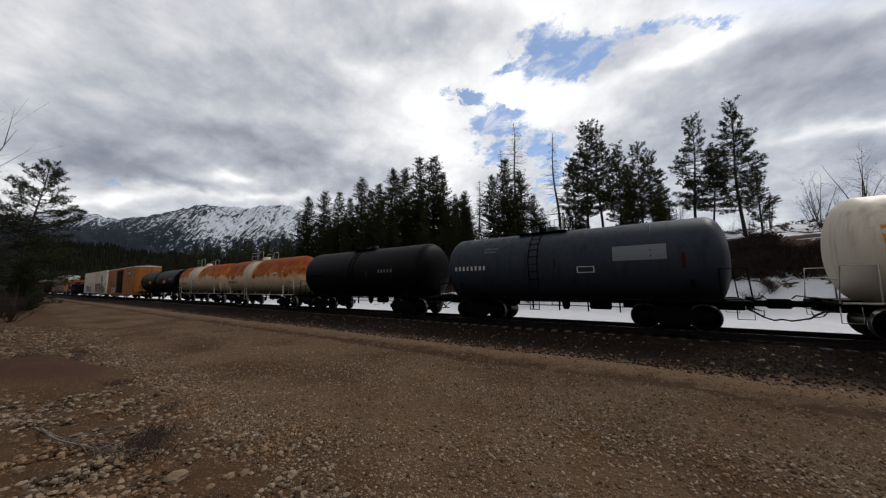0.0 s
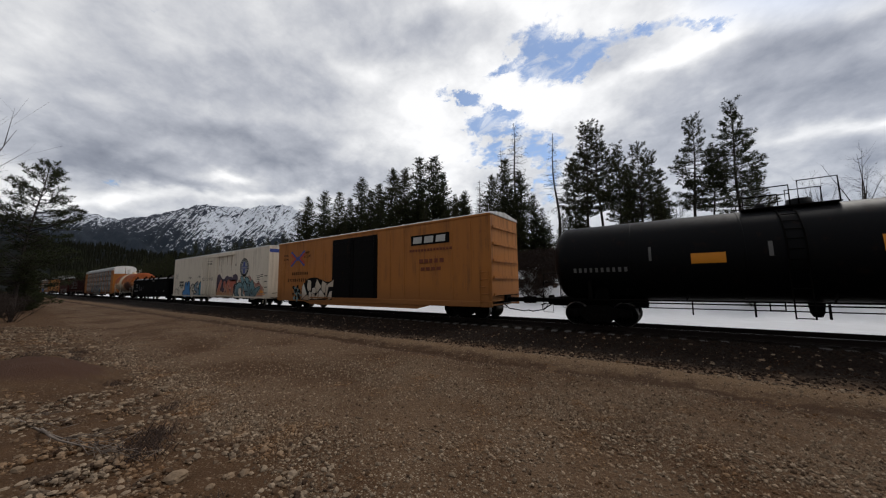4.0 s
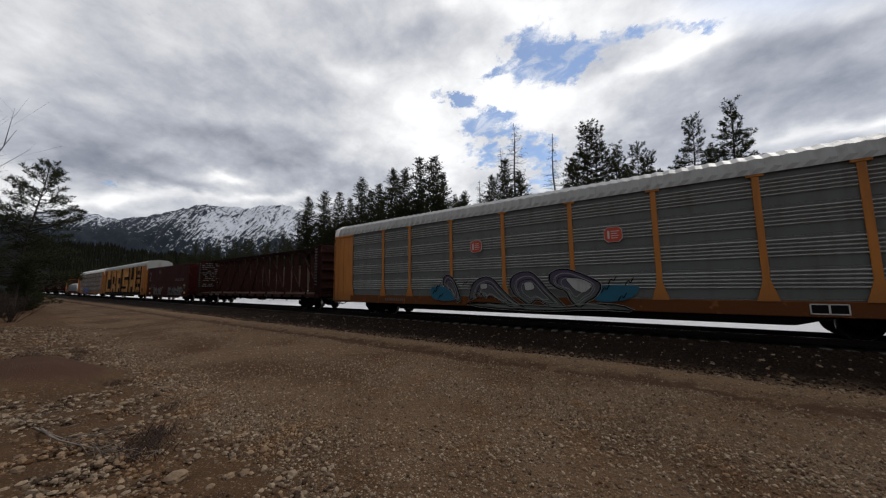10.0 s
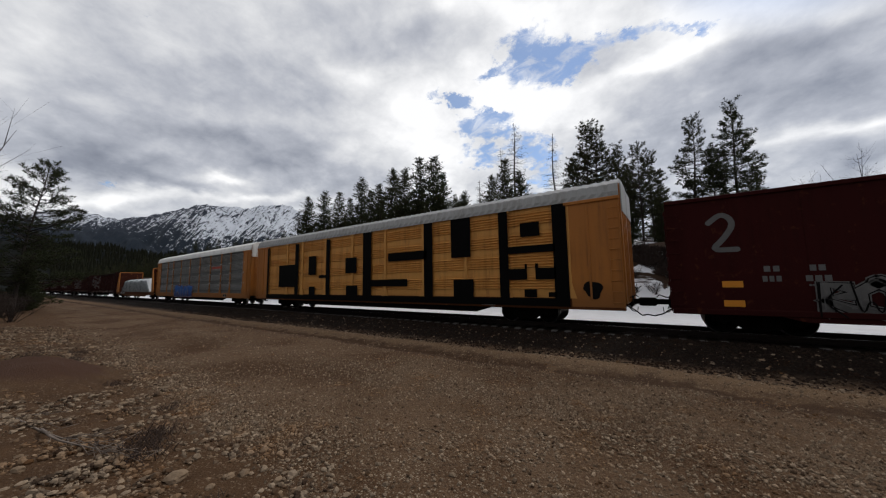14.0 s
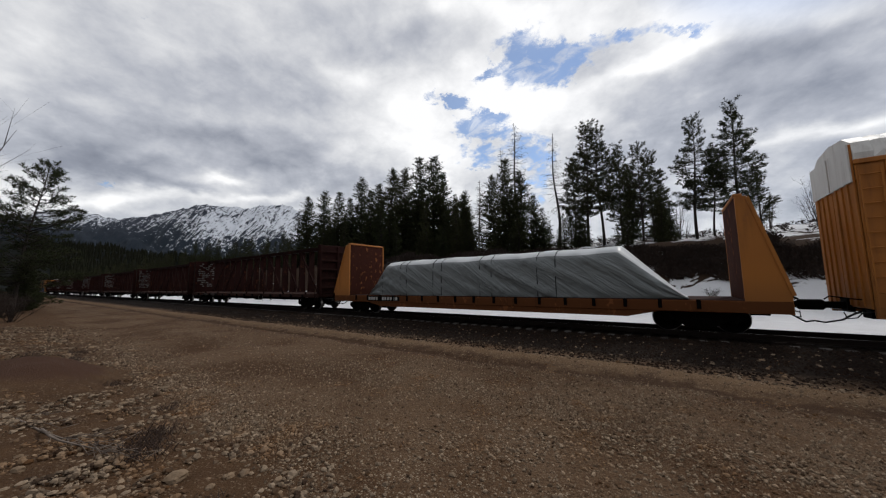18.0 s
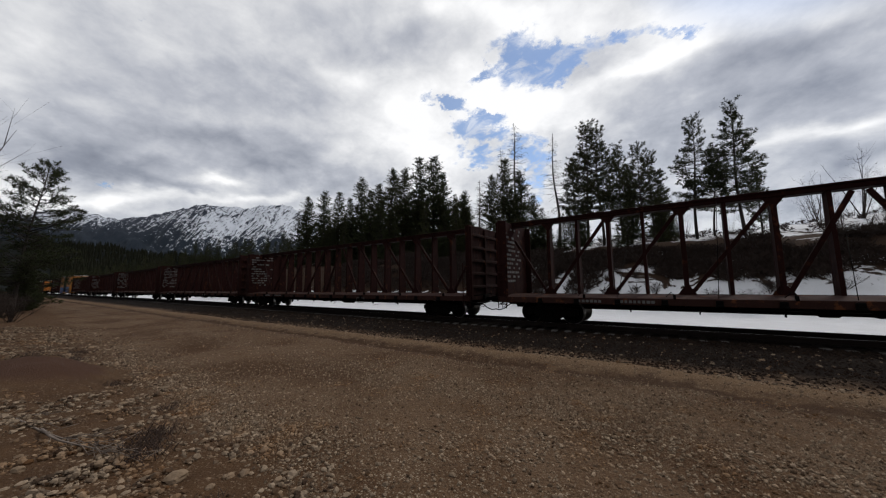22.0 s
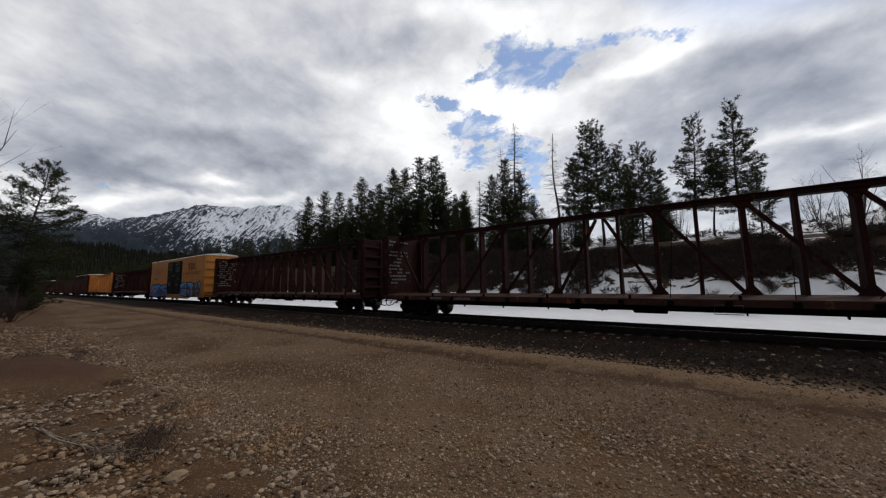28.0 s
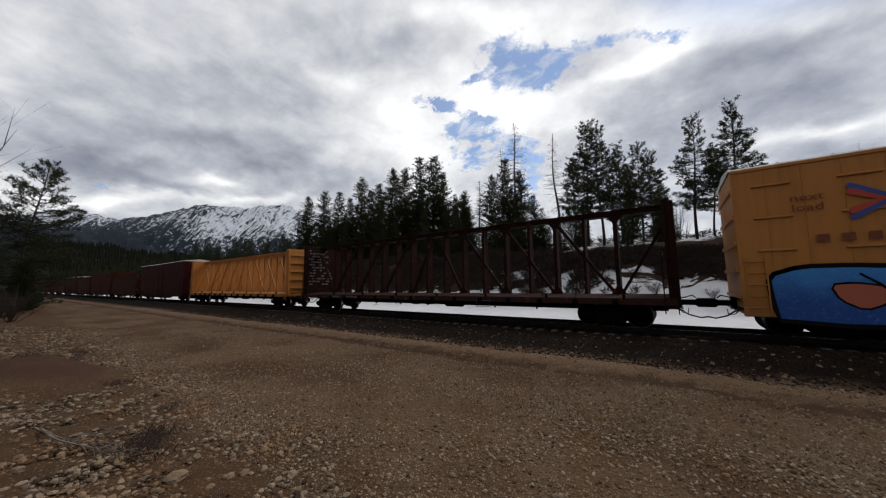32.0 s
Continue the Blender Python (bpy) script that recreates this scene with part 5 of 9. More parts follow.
def stroke(shape, pts, w, y, mat, thick=0.003):
    """One painted line of even width with blunt ends, as a thin plate."""
    n, left, right = len(pts), [], []
    for i in range(n):
        p, q = pts[max(0, i - 1)], pts[min(n - 1, i + 1)]
        dx, dz = q[0] - p[0], q[1] - p[1]
        k = w / 2 / (math.hypot(dx, dz) or 1)
        left.append((pts[i][0] - dz * k, pts[i][1] + dx * k))
        right.append((pts[i][0] + dz * k, pts[i][1] - dx * k))
    a = math.atan2(pts[0][1] - pts[1][1], pts[0][0] - pts[1][0])
    b = math.atan2(pts[-1][1] - pts[-2][1], pts[-1][0] - pts[-2][0])
    cap0 = [(pts[0][0] + w / 2 * math.cos(a + t), pts[0][1] + w / 2 * math.sin(a + t)) for t in (-0.9, 0.0, 0.9)]
    cap1 = [(pts[-1][0] + w / 2 * math.cos(b + t), pts[-1][1] + w / 2 * math.sin(b + t)) for t in (-0.9, 0.0, 0.9)]
    flat = left + right + cap0 + cap1
    m = len(flat)
    fs = [(i, i + 1, n + i + 1, n + i) for i in range(n - 1)] + [[0, n] + [2 * n + j for j in range(3)][::-1], [n - 1] + [2 * n + 3 + j for j in range(3)][::-1] + [2 * n - 1]]
    rim = list(range(n)) + [2 * n + 5, 2 * n + 4, 2 * n + 3] + list(range(2 * n - 1, n - 1, -1)) + [2 * n + 2, 2 * n + 1, 2 * n]
    vs = [(x, y - thick, z) for x, z in flat] + [(x, y, z) for x, z in flat]
    sides = [(rim[i], rim[(i + 1) % len(rim)], m + rim[(i + 1) % len(rim)], m + rim[i]) for i in range(len(rim))]
    shape.add(vs, fs + sides, False, mat)


def curvy(pts):
    """Rounds a polyline off by cutting its corners twice."""
    for _ in range(2):
        out = [pts[0]]
        for p, q in zip(pts[:-1], pts[1:]):
            out += [(0.75 * p[0] + 0.25 * q[0], 0.75 * p[1] + 0.25 * q[1]), (0.25 * p[0] + 0.75 * q[0], 0.25 * p[1] + 0.75 * q[1])]
        pts = out + [pts[-1]]
    return pts


def sprayed(car, text, x0, x1, z0, z1, y, w, fill, line, shine, label, cloud=None, tall=(0.85, 1.08), seed=0, fills=None, edge=0.09, sharp=False, shade=True, lap=0.0):
    """A sprayed piece: cloud, outline, filled letters, shade below and highlights, each a thin skin on the last."""
    rnd = random.Random(seed)
    base = Shape()
    cell = (x1 - x0) / len(text)
    n = max(10, int((x1 - x0) * 2.5))
    if cloud:
        up, down = [], []
        for i in range(n + 1):
            x = x0 - 0.25 + (x1 - x0 + 0.5) * i / n
            k = math.sin(math.pi * (i + 0.6) / (n + 1.2)) ** 0.35
            up.append((x, z0 + (z1 - z0) * (0.35 + 0.72 * k) + 0.16 * rnd.uniform(-1, 1)))
            down.append((x, z0 + (1 - k) * 0.5))
        base.add([(x, y - 0.003, z) for x, z in up + down], [(i, n + 1 + i, n + 2 + i, i + 1) for i in range(n)])
    else:
        base.add([(x0, y - 0.002, z0), (x1, y - 0.002, z0), (x1, y - 0.002, z0 + 0.05), (x0, y - 0.002, z0 + 0.05)], [(0, 1, 2, 3)])
    piece = part("graffiti", base, cloud or line, car, label)
    for i, ch in enumerate(text):
        s = Shape()
        body = fills[i % len(fills)] if fills else fill
        k, tilt = rnd.uniform(*tall), rnd.uniform(-0.16, 0.16)
        for j, line_ in enumerate(GLYPHS[ch]):
            pts = [(x0 + cell * (i + 0.08 - lap + (0.84 + 2 * lap) * px) + tilt * pz, z0 + w * 0.62 + (z1 - z0 - w * 1.24) * pz * k) for px, pz in line_]
            if sharp:
                pts = [(a + rnd.uniform(-0.10, 0.10), b + rnd.uniform(-0.06, 0.06)) for a, b in pts]
            pts = pts if sharp else curvy(pts)
            e = 0.0020 * (i % 2) + 0.0003 * j
            stroke(s, pts, w + 2 * edge + 0.07, y - 0.006 - e, 3)
            stroke(s, pts, w + 2 * edge, y - 0.009 - e, 0)
            stroke(s, pts, w, y - 0.012 - e, 1)
            if shade:
                stroke(s, [(px + 0.02, pz - 0.24 * w) for px, pz in pts], w * 0.30, y - 0.015 - e, 4)
            stroke(s, [(px - 0.12 * w, pz + 0.30 * w) for px, pz in (pts if sharp else pts[1:-1])], w * 0.07, y - 0.018 - e, 2)
        part("letter", s, [line, body, shine, shine, SHADES.get(body.name, M_SPRAYV)], piece)
    return piece


def scrawl(car, n, x0, x1, z0, z1, y, w, mat, seed, label="thin scrawled tags"):
    rnd = random.Random(seed)
    s = Shape()
    for i in range(n):
        cx, k = x0 + (x1 - x0) * (i + 0.5) / n, rnd.choice("RSKMAZWN~EO")
        cw = (x1 - x0) / n * rnd.uniform(0.7, 1.0)
        for ln in GLYPHS[k]:
            stroke(s, curvy([(cx + cw * (px - 0.5), z0 + (z1 - z0) * (pz * rnd.uniform(0.8, 1.0))) for px, pz in ln]), w, y, 0)
    return part("graffiti", s, mat, car, label)


def rounded(pts, times=1):
    """Rounds a closed outline off."""
    for _ in range(times):
        out = []
        for p, q in zip(pts, pts[1:] + pts[:1]):
            out += [(0.8 * p[0] + 0.2 * q[0], 0.8 * p[1] + 0.2 * q[1]), (0.2 * p[0] + 0.8 * q[0], 0.2 * p[1] + 0.8 * q[1])]
        pts = out
    return pts


def shrunk(pts, k, drop=0.0):
    cx, cz = sum(p[0] for p in pts) / len(pts), sum(p[1] for p in pts) / len(pts)
    return [(cx + (x - cx) * k, cz + (z - cz) * k - drop) for x, z in pts]


def throw_up(car, forms, label, y, fills, line, halo, edge=0.07, glow=0.05, shine=None, cloud=None, shadow=None, inner=0.035, soft=True):
    """A sprayed piece of free letter forms: cloud, block shadow, pale halo, outline, fill and an inner line, each a thin skin."""
    base = Shape()
    shape_of = rounded if soft else list
    for pts in (cloud or {}).values():
        base.prism(rounded(pts), y - 0.003, y)
    for pts in forms.values():
        if shadow:
            base.prism(rounded([(a - 0.16, b + 0.05) for a, b in pts]), y - 0.005, y, 1)
        ring = shape_of(pts)
        stroke(base, ring + ring[:2], 2 * (edge + glow), y - 0.006, 2)
    piece = part("graffiti", base, [cloud and M_CLOUDS[label] or line, shadow or line, halo], car, label)
    for i, (name, pts) in enumerate(forms.items()):
        e = 0.0012 * (i % 4)
        f, ring = Shape(), shape_of(pts)
        stroke(f, ring + ring[:2], 2 * edge, y - 0.010 - e, 0)
        f.prism(ring, y - 0.013 - e, y - 0.009, 1)
        if shine:
            core = shape_of(shrunk(pts, 0.74, -0.03))
            stroke(f, core + core[:2], inner, y - 0.015 - e, 2)
        part("letter", f, [line, fills[i % len(fills)], shine or line], piece)
    return piece


M_CLOUDS = {}


# ---- tank cars ----
def tank_car(label, hl, cf, cb, mat, R=1.6, zc=2.42, steel=None, light=False, plat=-1.2, marks=None):
    steel = steel or M_STEEL
    car = rail_car("tank_car", label)
    head = 0.62
    prof = [(-hl, 0.02)] + [(-hl + head * (1 - math.cos(a)), R * math.sin(a) ** 0.8) for a in np.linspace(0.25, math.pi / 2, 8)]
    prof += [(k, R) for k in np.linspace(-hl + head + 0.1, hl - head - 0.1, 9)]
    prof += [(hl - head * (1 - math.cos(a)), R * math.sin(a) ** 0.8) for a in np.linspace(math.pi / 2, 0.25, 8)] + [(hl, 0.02)]
    tank = part("tank", Shape().lathe(prof, (0, 0, zc), "x", 48), mat, car)
    for k in (-0.62, -0.22, 0.2, 0.6):
        rings = Shape().lathe([(k * hl - 0.03, R), (k * hl - 0.02, R + 0.006), (k * hl + 0.02, R + 0.006), (k * hl + 0.03, R)], (0, 0, zc), "x", 48)
        part("weld_seam", rings, mat, tank)
    for d in (-1, 1):
        xs = d * (hl - 1.9)
        sad = Shape().prism_x([(-1.0, 0.78), (1.0, 0.78), (1.12, 1.32), (0.8, 1.05), (-0.8, 1.05), (-1.12, 1.32)], xs - 0.25, xs + 0.25)
        part("saddle", sad, steel, car)
        sill = Shape().box(min(d * (hl - 3.4), d * (hl + 0.25)), max(d * (hl - 3.4), d * (hl + 0.25)), -0.33, 0.33, 0.55, 0.92, 0.03)
        sill.box(min(d * (hl - 0.25), d * (hl + 0.35)), max(d * (hl - 0.25), d * (hl + 0.35)), -1.5, 1.5, 0.80, 0.90, 0.02)
        part("end_sill", sill, steel, car)
        rail = Shape()
        for s in (-1, 1):
            rail.tube([(d * (hl - 0.45), s * 1.5, 0.88), (d * (hl - 0.45), s * 1.5, 1.95), (d * (hl + 0.22), s * 1.5, 1.95), (d * (hl + 0.30), s * 1.48, 0.88)], 0.024, 6)
            rail.tube([(d * (hl + 0.30), s * 1.45, 0.82), (d * (hl + 0.30), s * 1.45, 0.35), (d * (hl - 0.1), s * 1.45, 0.35), (d * (hl - 0.1), s * 1.45, 0.82)], 0.016, 5)
        rail.tube([(d * (hl + 0.28), -1.48, 1.55), (d * (hl + 0.28), -0.5, 1.62), (d * (hl + 0.28), 0.5, 1.62), (d * (hl + 0.28), 1.48, 1.55)], 0.02, 6)
        part("end_handrail", rail, M_LIGHTSTEEL if light else steel, car)
        add_truck(car, d * (hl - 1.75))
    for s in (-1, 1):
        run = Shape().tube([(-hl - 0.25, s * 1.52, 0.90), (hl + 0.25, s * 1.52, 0.90)], 0.032, 6)
        for k in (-0.78, -0.42, 0.0, 0.42, 0.78):
            run.bar((k * hl, s * 1.5, 0.90), (k * hl + 0.10, s * 1.42, 1.16), 0.04, 0.03)
        for k in (-0.80, 0.80):
            run.box(k * hl - 0.07, k * hl + 0.07, s * 1.53 - 0.03, s * 1.53 + 0.03, 0.88, 1.62, 0.01)
        part("side_rail", run, M_LIGHTSTEEL if light else steel, car)
    top = zc + R
    dome = Shape()
    dome.lathe([(top - 0.12, 0.34), (top + 0.10, 0.34), (top + 0.12, 0.30), (top + 0.24, 0.29), (top + 0.26, 0.1)], (plat + 0.5, 0, 0), "z", 18)
    dome.lathe([(top - 0.1, 0.16), (top + 0.2, 0.16), (top + 0.22, 0.08)], (plat - 0.4, 0.15, 0), "z", 12)
    part("valve_housing", dome, mat, car)
    deck = Shape().box(plat - 1.0, plat + 1.25, -0.72, 0.72, top - 0.06, top - 0.02, 0.006)
    part("platform", deck, M_LIGHTSTEEL if light else steel, car)
    hr = Shape()
    for s in (-1, 1):
        hr.tube([(plat - 0.95, s * 0.7, top - 0.05), (plat - 0.95, s * 0.7, top + 0.62), (plat + 0.15, s * 0.7, top + 0.62), (plat + 0.15, s * 0.7, top - 0.05)], 0.022, 5)
        hr.tube([(plat + 0.35, s * 0.7, top - 0.05), (plat + 0.35, s * 0.7, top + 0.72), (plat + 1.2, s * 0.7, top + 0.72), (plat + 1.2, s * 0.7, top - 0.05)], 0.022, 5)
        hr.tube([(plat - 0.95, s * 0.7, top + 0.34), (plat + 0.15, s * 0.7, top + 0.34)], 0.016, 5)
        lz = [zc + R * 1.02 * math.sin(t) for t in np.linspace(1.25, -0.35, 9)]
        ly = [s * R * 1.02 * math.cos(t) for t in np.linspace(1.25, -0.35, 9)]
        for x in (plat - 0.2, plat + 0.2):
            hr.tube([(x, a, b) for a, b in zip(ly, lz)] + [(x, s * 1.55, 0.9), (x, s * 1.55, 0.42)], 0.02, 5)
        for a, b in zip(ly[1:], lz[1:]):
            hr.tube([(plat - 0.2, a, b), (plat + 0.2, a, b)], 0.016, 5)
        for b in (1.3, 0.9, 0.45):
            hr.tube([(plat - 0.2, s * 1.55, b), (plat + 0.2, s * 1.55, b)], 0.016, 5)
    part("ladder", hr, M_LIGHTSTEEL if light else steel, car)
    under = Shape().tube([(-hl + 2.6, -0.9, 0.60), (hl - 2.6, -0.9, 0.60)], 0.02, 5).tube([(-hl + 2.6, -1.1, 0.78), (hl - 2.6, -1.1, 0.78)], 0.025, 5)
    under.lathe([(0.38, 0.10), (0.5, 0.16), (0.82, 0.2)], (0, 0, 0), "z", 12)
    under.lathe([(-0.4, 0.14), (-0.36, 0.19), (0.36, 0.19), (0.4, 0.14)], (hl - 4.2, -0.45, 0.64), "x", 12)
    for k in range(-3, 4):
        under.box(k * hl / 5 - 0.02, k * hl / 5 + 0.02, -1.1, -1.02, 0.40, 0.84)
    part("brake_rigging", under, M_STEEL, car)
    add_coupler(car, hl + 0.35, hl + cf)
    add_coupler(car, -hl - 0.35, -hl - cb)

    def on_side(x0, x1, z, h, m, n=1, name="marking", lab="", seed=0):
        """Plates that follow the tank's round side."""
        s = Shape()
        rnd2 = random.Random(seed)
        w = (x1 - x0) / n
        for i in range(n):
            a, b = x0 + i * w, x0 + (i + (0.5 if n > 1 else 1.0) * (rnd2.uniform(0.85, 1.12) if n > 1 else 1)) * w
            t0, t1 = math.asin((z - zc) / R), math.asin(min(0.99, (z + h - zc) / R))
            ring = [(-(R + 0.006) * math.cos(t), zc + (R + 0.006) * math.sin(t)) for t in np.linspace(t0, t1, 4)]
            s.add([(x, p[0], p[1]) for x in (a, b) for p in ring], [(j, 4 + j, 5 + j, j + 1) for j in range(3)])
        return part(name, s, m, car, lab)
    for row in (marks or []):
        on_side(*row)
    return car


# ---- box cars ----
def box_end(car, d, x, hw, z0, z1, ribs, mat):
    """One end of a car: a plate with pressed ribs across it."""
    wall = part("end_wall", Shape().box(min(x, x - d * 0.06), max(x, x - d * 0.06), -hw, hw, z0, z1, 0.01), mat, car)
    for i in range(ribs):
        z = z0 + (z1 - z0) * (i + 0.7) / (ribs + 0.4)
        part("end_rib", Shape().prism_x([(-hw + 0.12, z - 0.10), (hw - 0.12, z - 0.10), (hw - 0.16, z + 0.02), (-hw + 0.16, z + 0.02)], min(x, x + d * 0.07), max(x, x + d * 0.07)), mat, wall)
    return wall


def boxcar(label, hl, cf, cb, mat, roof, top=5.05, doors=(-2.6, 2.6), door_mat=None, ribs=9, dashes=True):
    car = rail_car("box_car", label)
    hw, z0 = 1.57, 0.72
    for s in (-1, 1):
        for a, b in ((-hl, doors[0]), (doors[1], hl)):
            wall = part("side_wall", Shape().box(a, b, s * hw - 0.03, s * hw + 0.03, z0, top, 0.012), mat, car)
            for i in range(1, ribs):
                x = a + (b - a) * i / ribs
                part("side_post", Shape().box(x - 0.02, x + 0.02, s * (hw + 0.025), s * (hw + 0.045), z0, top - 0.1, 0.005), mat, wall)
            if dashes:
                for z in (4.42, 3.42, 2.42):
                    for i in range(4):
                        x = a + (b - a) * (i + 0.5) / 4
                        part("stiffener", Shape().box(x - 0.42, x + 0.42, s * (hw + 0.02), s * (hw + 0.085), z, z + 0.07, 0.015), mat, wall)
        part("door_header", Shape().box(doors[0], doors[1], s * hw - 0.03, s * hw + 0.03, top - 0.30, top, 0.01), mat, car)
        part("top_chord", Shape().box(-hl, hl, s * hw - 0.06, s * hw + 0.06, top - 0.10, top + 0.02, 0.02), mat, car)
        sill = Shape().box(-hl, hl, s * hw - 0.06, s * hw + 0.05, z0 - 0.26, z0 + 0.02, 0.02)
        sill.prism([(-hl * 0.62, z0 - 0.25), (hl * 0.62, z0 - 0.25), (hl * 0.52, z0 - 0.46), (-hl * 0.52, z0 - 0.46)], s * hw - 0.02, s * hw + 0.02)
        part("side_sill", sill, mat, car)
    part("floor", Shape().box(-hl, hl, -hw, hw, z0 - 0.12, z0, 0), M_DECK, car)
    for d in (-1, 1):
        box_end(car, d, d * hl, hw, z0 - 0.2, top - 0.02, 5, mat)
    r = Shape()
    r.prism_x([(-hw - 0.05, top), (hw + 0.05, top), (hw, top + 0.06), (0, top + 0.22), (-hw, top + 0.06)], -hl - 0.02, hl + 0.02)
    n = int(hl * 2 / 1.1)
    for i in range(n + 1):
        x = -hl + 2 * hl * i / n
        r.prism_x([(-hw - 0.055, top + 0.0), (hw + 0.055, top + 0.0), (hw, top + 0.09), (0, top + 0.26), (-hw, top + 0.09)], x - 0.03, x + 0.03)
    part("roof", r, roof, car)
    dm = door_mat or mat
    mid = (doors[0] + doors[1]) / 2
    for s in (-1, 1):
        for a, b in ((doors[0], mid), (mid, doors[1])):
            dr = Shape().box(a + 0.02, b - 0.02, s * (hw + 0.03) - 0.03, s * (hw + 0.03) + 0.03, z0 + 0.05, top - 0.28, 0.01)
            for k in range(5):
                z = z0 + 0.4 + k * 0.8
                dr.box(a + 0.12, b - 0.12, s * (hw + 0.06) - 0.012, s * (hw + 0.06) + 0.012, z, z + 0.07, 0.01)
            door = part("door", dr, dm, car)
            lk = Shape().tube([(b - 0.25, s * (hw + 0.10), z0 + 0.1), (b - 0.25, s * (hw + 0.10), top - 0.4)], 0.02, 6)
            lk.box(b - 0.45, b - 0.2, s * (hw + 0.10) - 0.02, s * (hw + 0.10) + 0.02, 1.75, 1.85, 0.01)
            part("lock_bar", lk, dm, door)
        tr = Shape().box(doors[0] - 2.4, doors[1] + 0.3, s * (hw + 0.08) - 0.03, s * (hw + 0.08) + 0.03, z0 - 0.02, z0 + 0.05, 0.01)
        part("door_track", tr, mat, car)
    for d in (-1, 1):
        ladder(car, d * (hl - 0.15), d * (hl - 0.60), 0.55, 2.3, -hw - 0.09, 5, mat, name="ladder")
        add_truck(car, d * (hl - 1.9))
    underbody(car, hl)
    add_coupler(car, hl, hl + cf)
    add_coupler(car, -hl, -hl - cb)
    return car


def emblem(car, x, z, w, h, y):
    """The crossed-arrow mark in red and blue."""
    s = Shape()
    a, b, k = w / 2, h / 2, 0.20 * h
    stroke(s, [(x - a, z + b), (x - 0.06 * w, z), (x - a, z - b)], k, y, 1)
    stroke(s, [(x + a, z + b), (x + 0.06 * w, z), (x + a, z - b)], k, y - 0.002, 1)
    stroke(s, [(x - 0.05 * w, z), (x + 0.05 * w, z)], k * 1.5, y - 0.004, 1)
    stroke(s, [(x - a, z + b * 0.62), (x - 0.20 * w, z), (x - a, z - b * 0.62)], k * 1.1, y - 0.006, 0)
    stroke(s, [(x + a, z + b * 0.62), (x + 0.20 * w, z), (x + a, z - b * 0.62)], k * 1.1, y - 0.006, 0)
    part("emblem", s, [M_RED, M_BLUE], car, "red and blue crossed-arrow mark")


REEFER_TEAL = {
    "mouth": [(5.55, 1.25), (5.7, 1.6), (6.05, 1.9), (6.55, 1.95), (6.9, 1.9), (7.1, 1.65), (7.1, 1.45), (6.65, 1.5), (6.25, 1.4), (6.25, 0.9), (6.45, 0.75), (6.6, 0.6), (6.55, 0.45), (5.85, 0.5), (5.55, 0.8)],
    "wing": [(6.65, 2.4), (6.8, 2.55), (7, 2.5), (7.75, 1.85), (8.3, 1.3), (8.15, 1.15), (7.5, 1.1), (7.35, 1.55), (7.35, 1.85), (7.05, 1.75), (6.75, 2.15)],
    "stem": [(7.05, 1.7), (7.35, 2.05), (7.45, 2), (7.25, 1.45), (7.1, 0.85), (7.7, 0.5), (7.15, 0.55), (6.9, 0.9)],
    "cap": [(7.5, 2.3), (7.7, 2.45), (8, 2.4), (8.35, 2.2), (8.6, 1.85), (8.4, 1.75), (8.3, 2.1), (8.15, 1.9), (8, 1.75), (7.7, 2)],
    "leg": [(8.15, 1.95), (8.3, 2.05), (8.35, 1.7), (8.6, 0.55), (7.8, 0.5), (7.6, 1.1), (8.15, 1.15), (8.3, 1.3), (8.1, 1.6)],
    "hook": [(8.45, 1.45), (8.55, 1.85), (8.75, 2.05), (9, 2.15), (9.15, 1.95), (9.3, 1.6), (9.5, 1.4), (9.2, 1.3), (8.9, 1), (8.85, 1.15), (8.9, 1.4), (8.75, 1.3), (8.8, 0.9), (9.2, 1.25), (9.6, 1.4), (10.1, 1.55), (10.4, 1.55), (10.25, 1.3), (9.85, 1.05), (9.65, 0.8), (9.5, 0.55), (8.6, 0.55), (8.5, 0.95)],
}
REEFER_PINK = {
    "cloud": [(5.85, 1.8), (6.35, 2.25), (7.75, 2.3), (8.3, 2.6), (8.65, 2.4), (8.85, 2.1), (9.15, 2.05), (9.65, 1.8), (10.15, 2), (10.4, 1.75), (10.75, 1.55), (11.05, 1.4), (10.95, 0.6), (9.5, 0.5), (7.95, 0.55)],
}
REEFER_VIOLET = {
    "cloud": [(1.4, 0.6), (1.35, 2.3), (1.65, 2.8), (2.1, 2.85), (2.35, 2.55), (2.75, 2.35), (3.2, 2.35), (3.45, 2.6), (3.9, 2.65), (4.25, 2.5), (4.7, 2.55), (5, 2.4), (5, 2.65), (5.35, 2.75), (5.75, 2.75), (6.05, 2.55), (6.1, 2.3), (5.9, 2), (5.45, 0.7)],
}
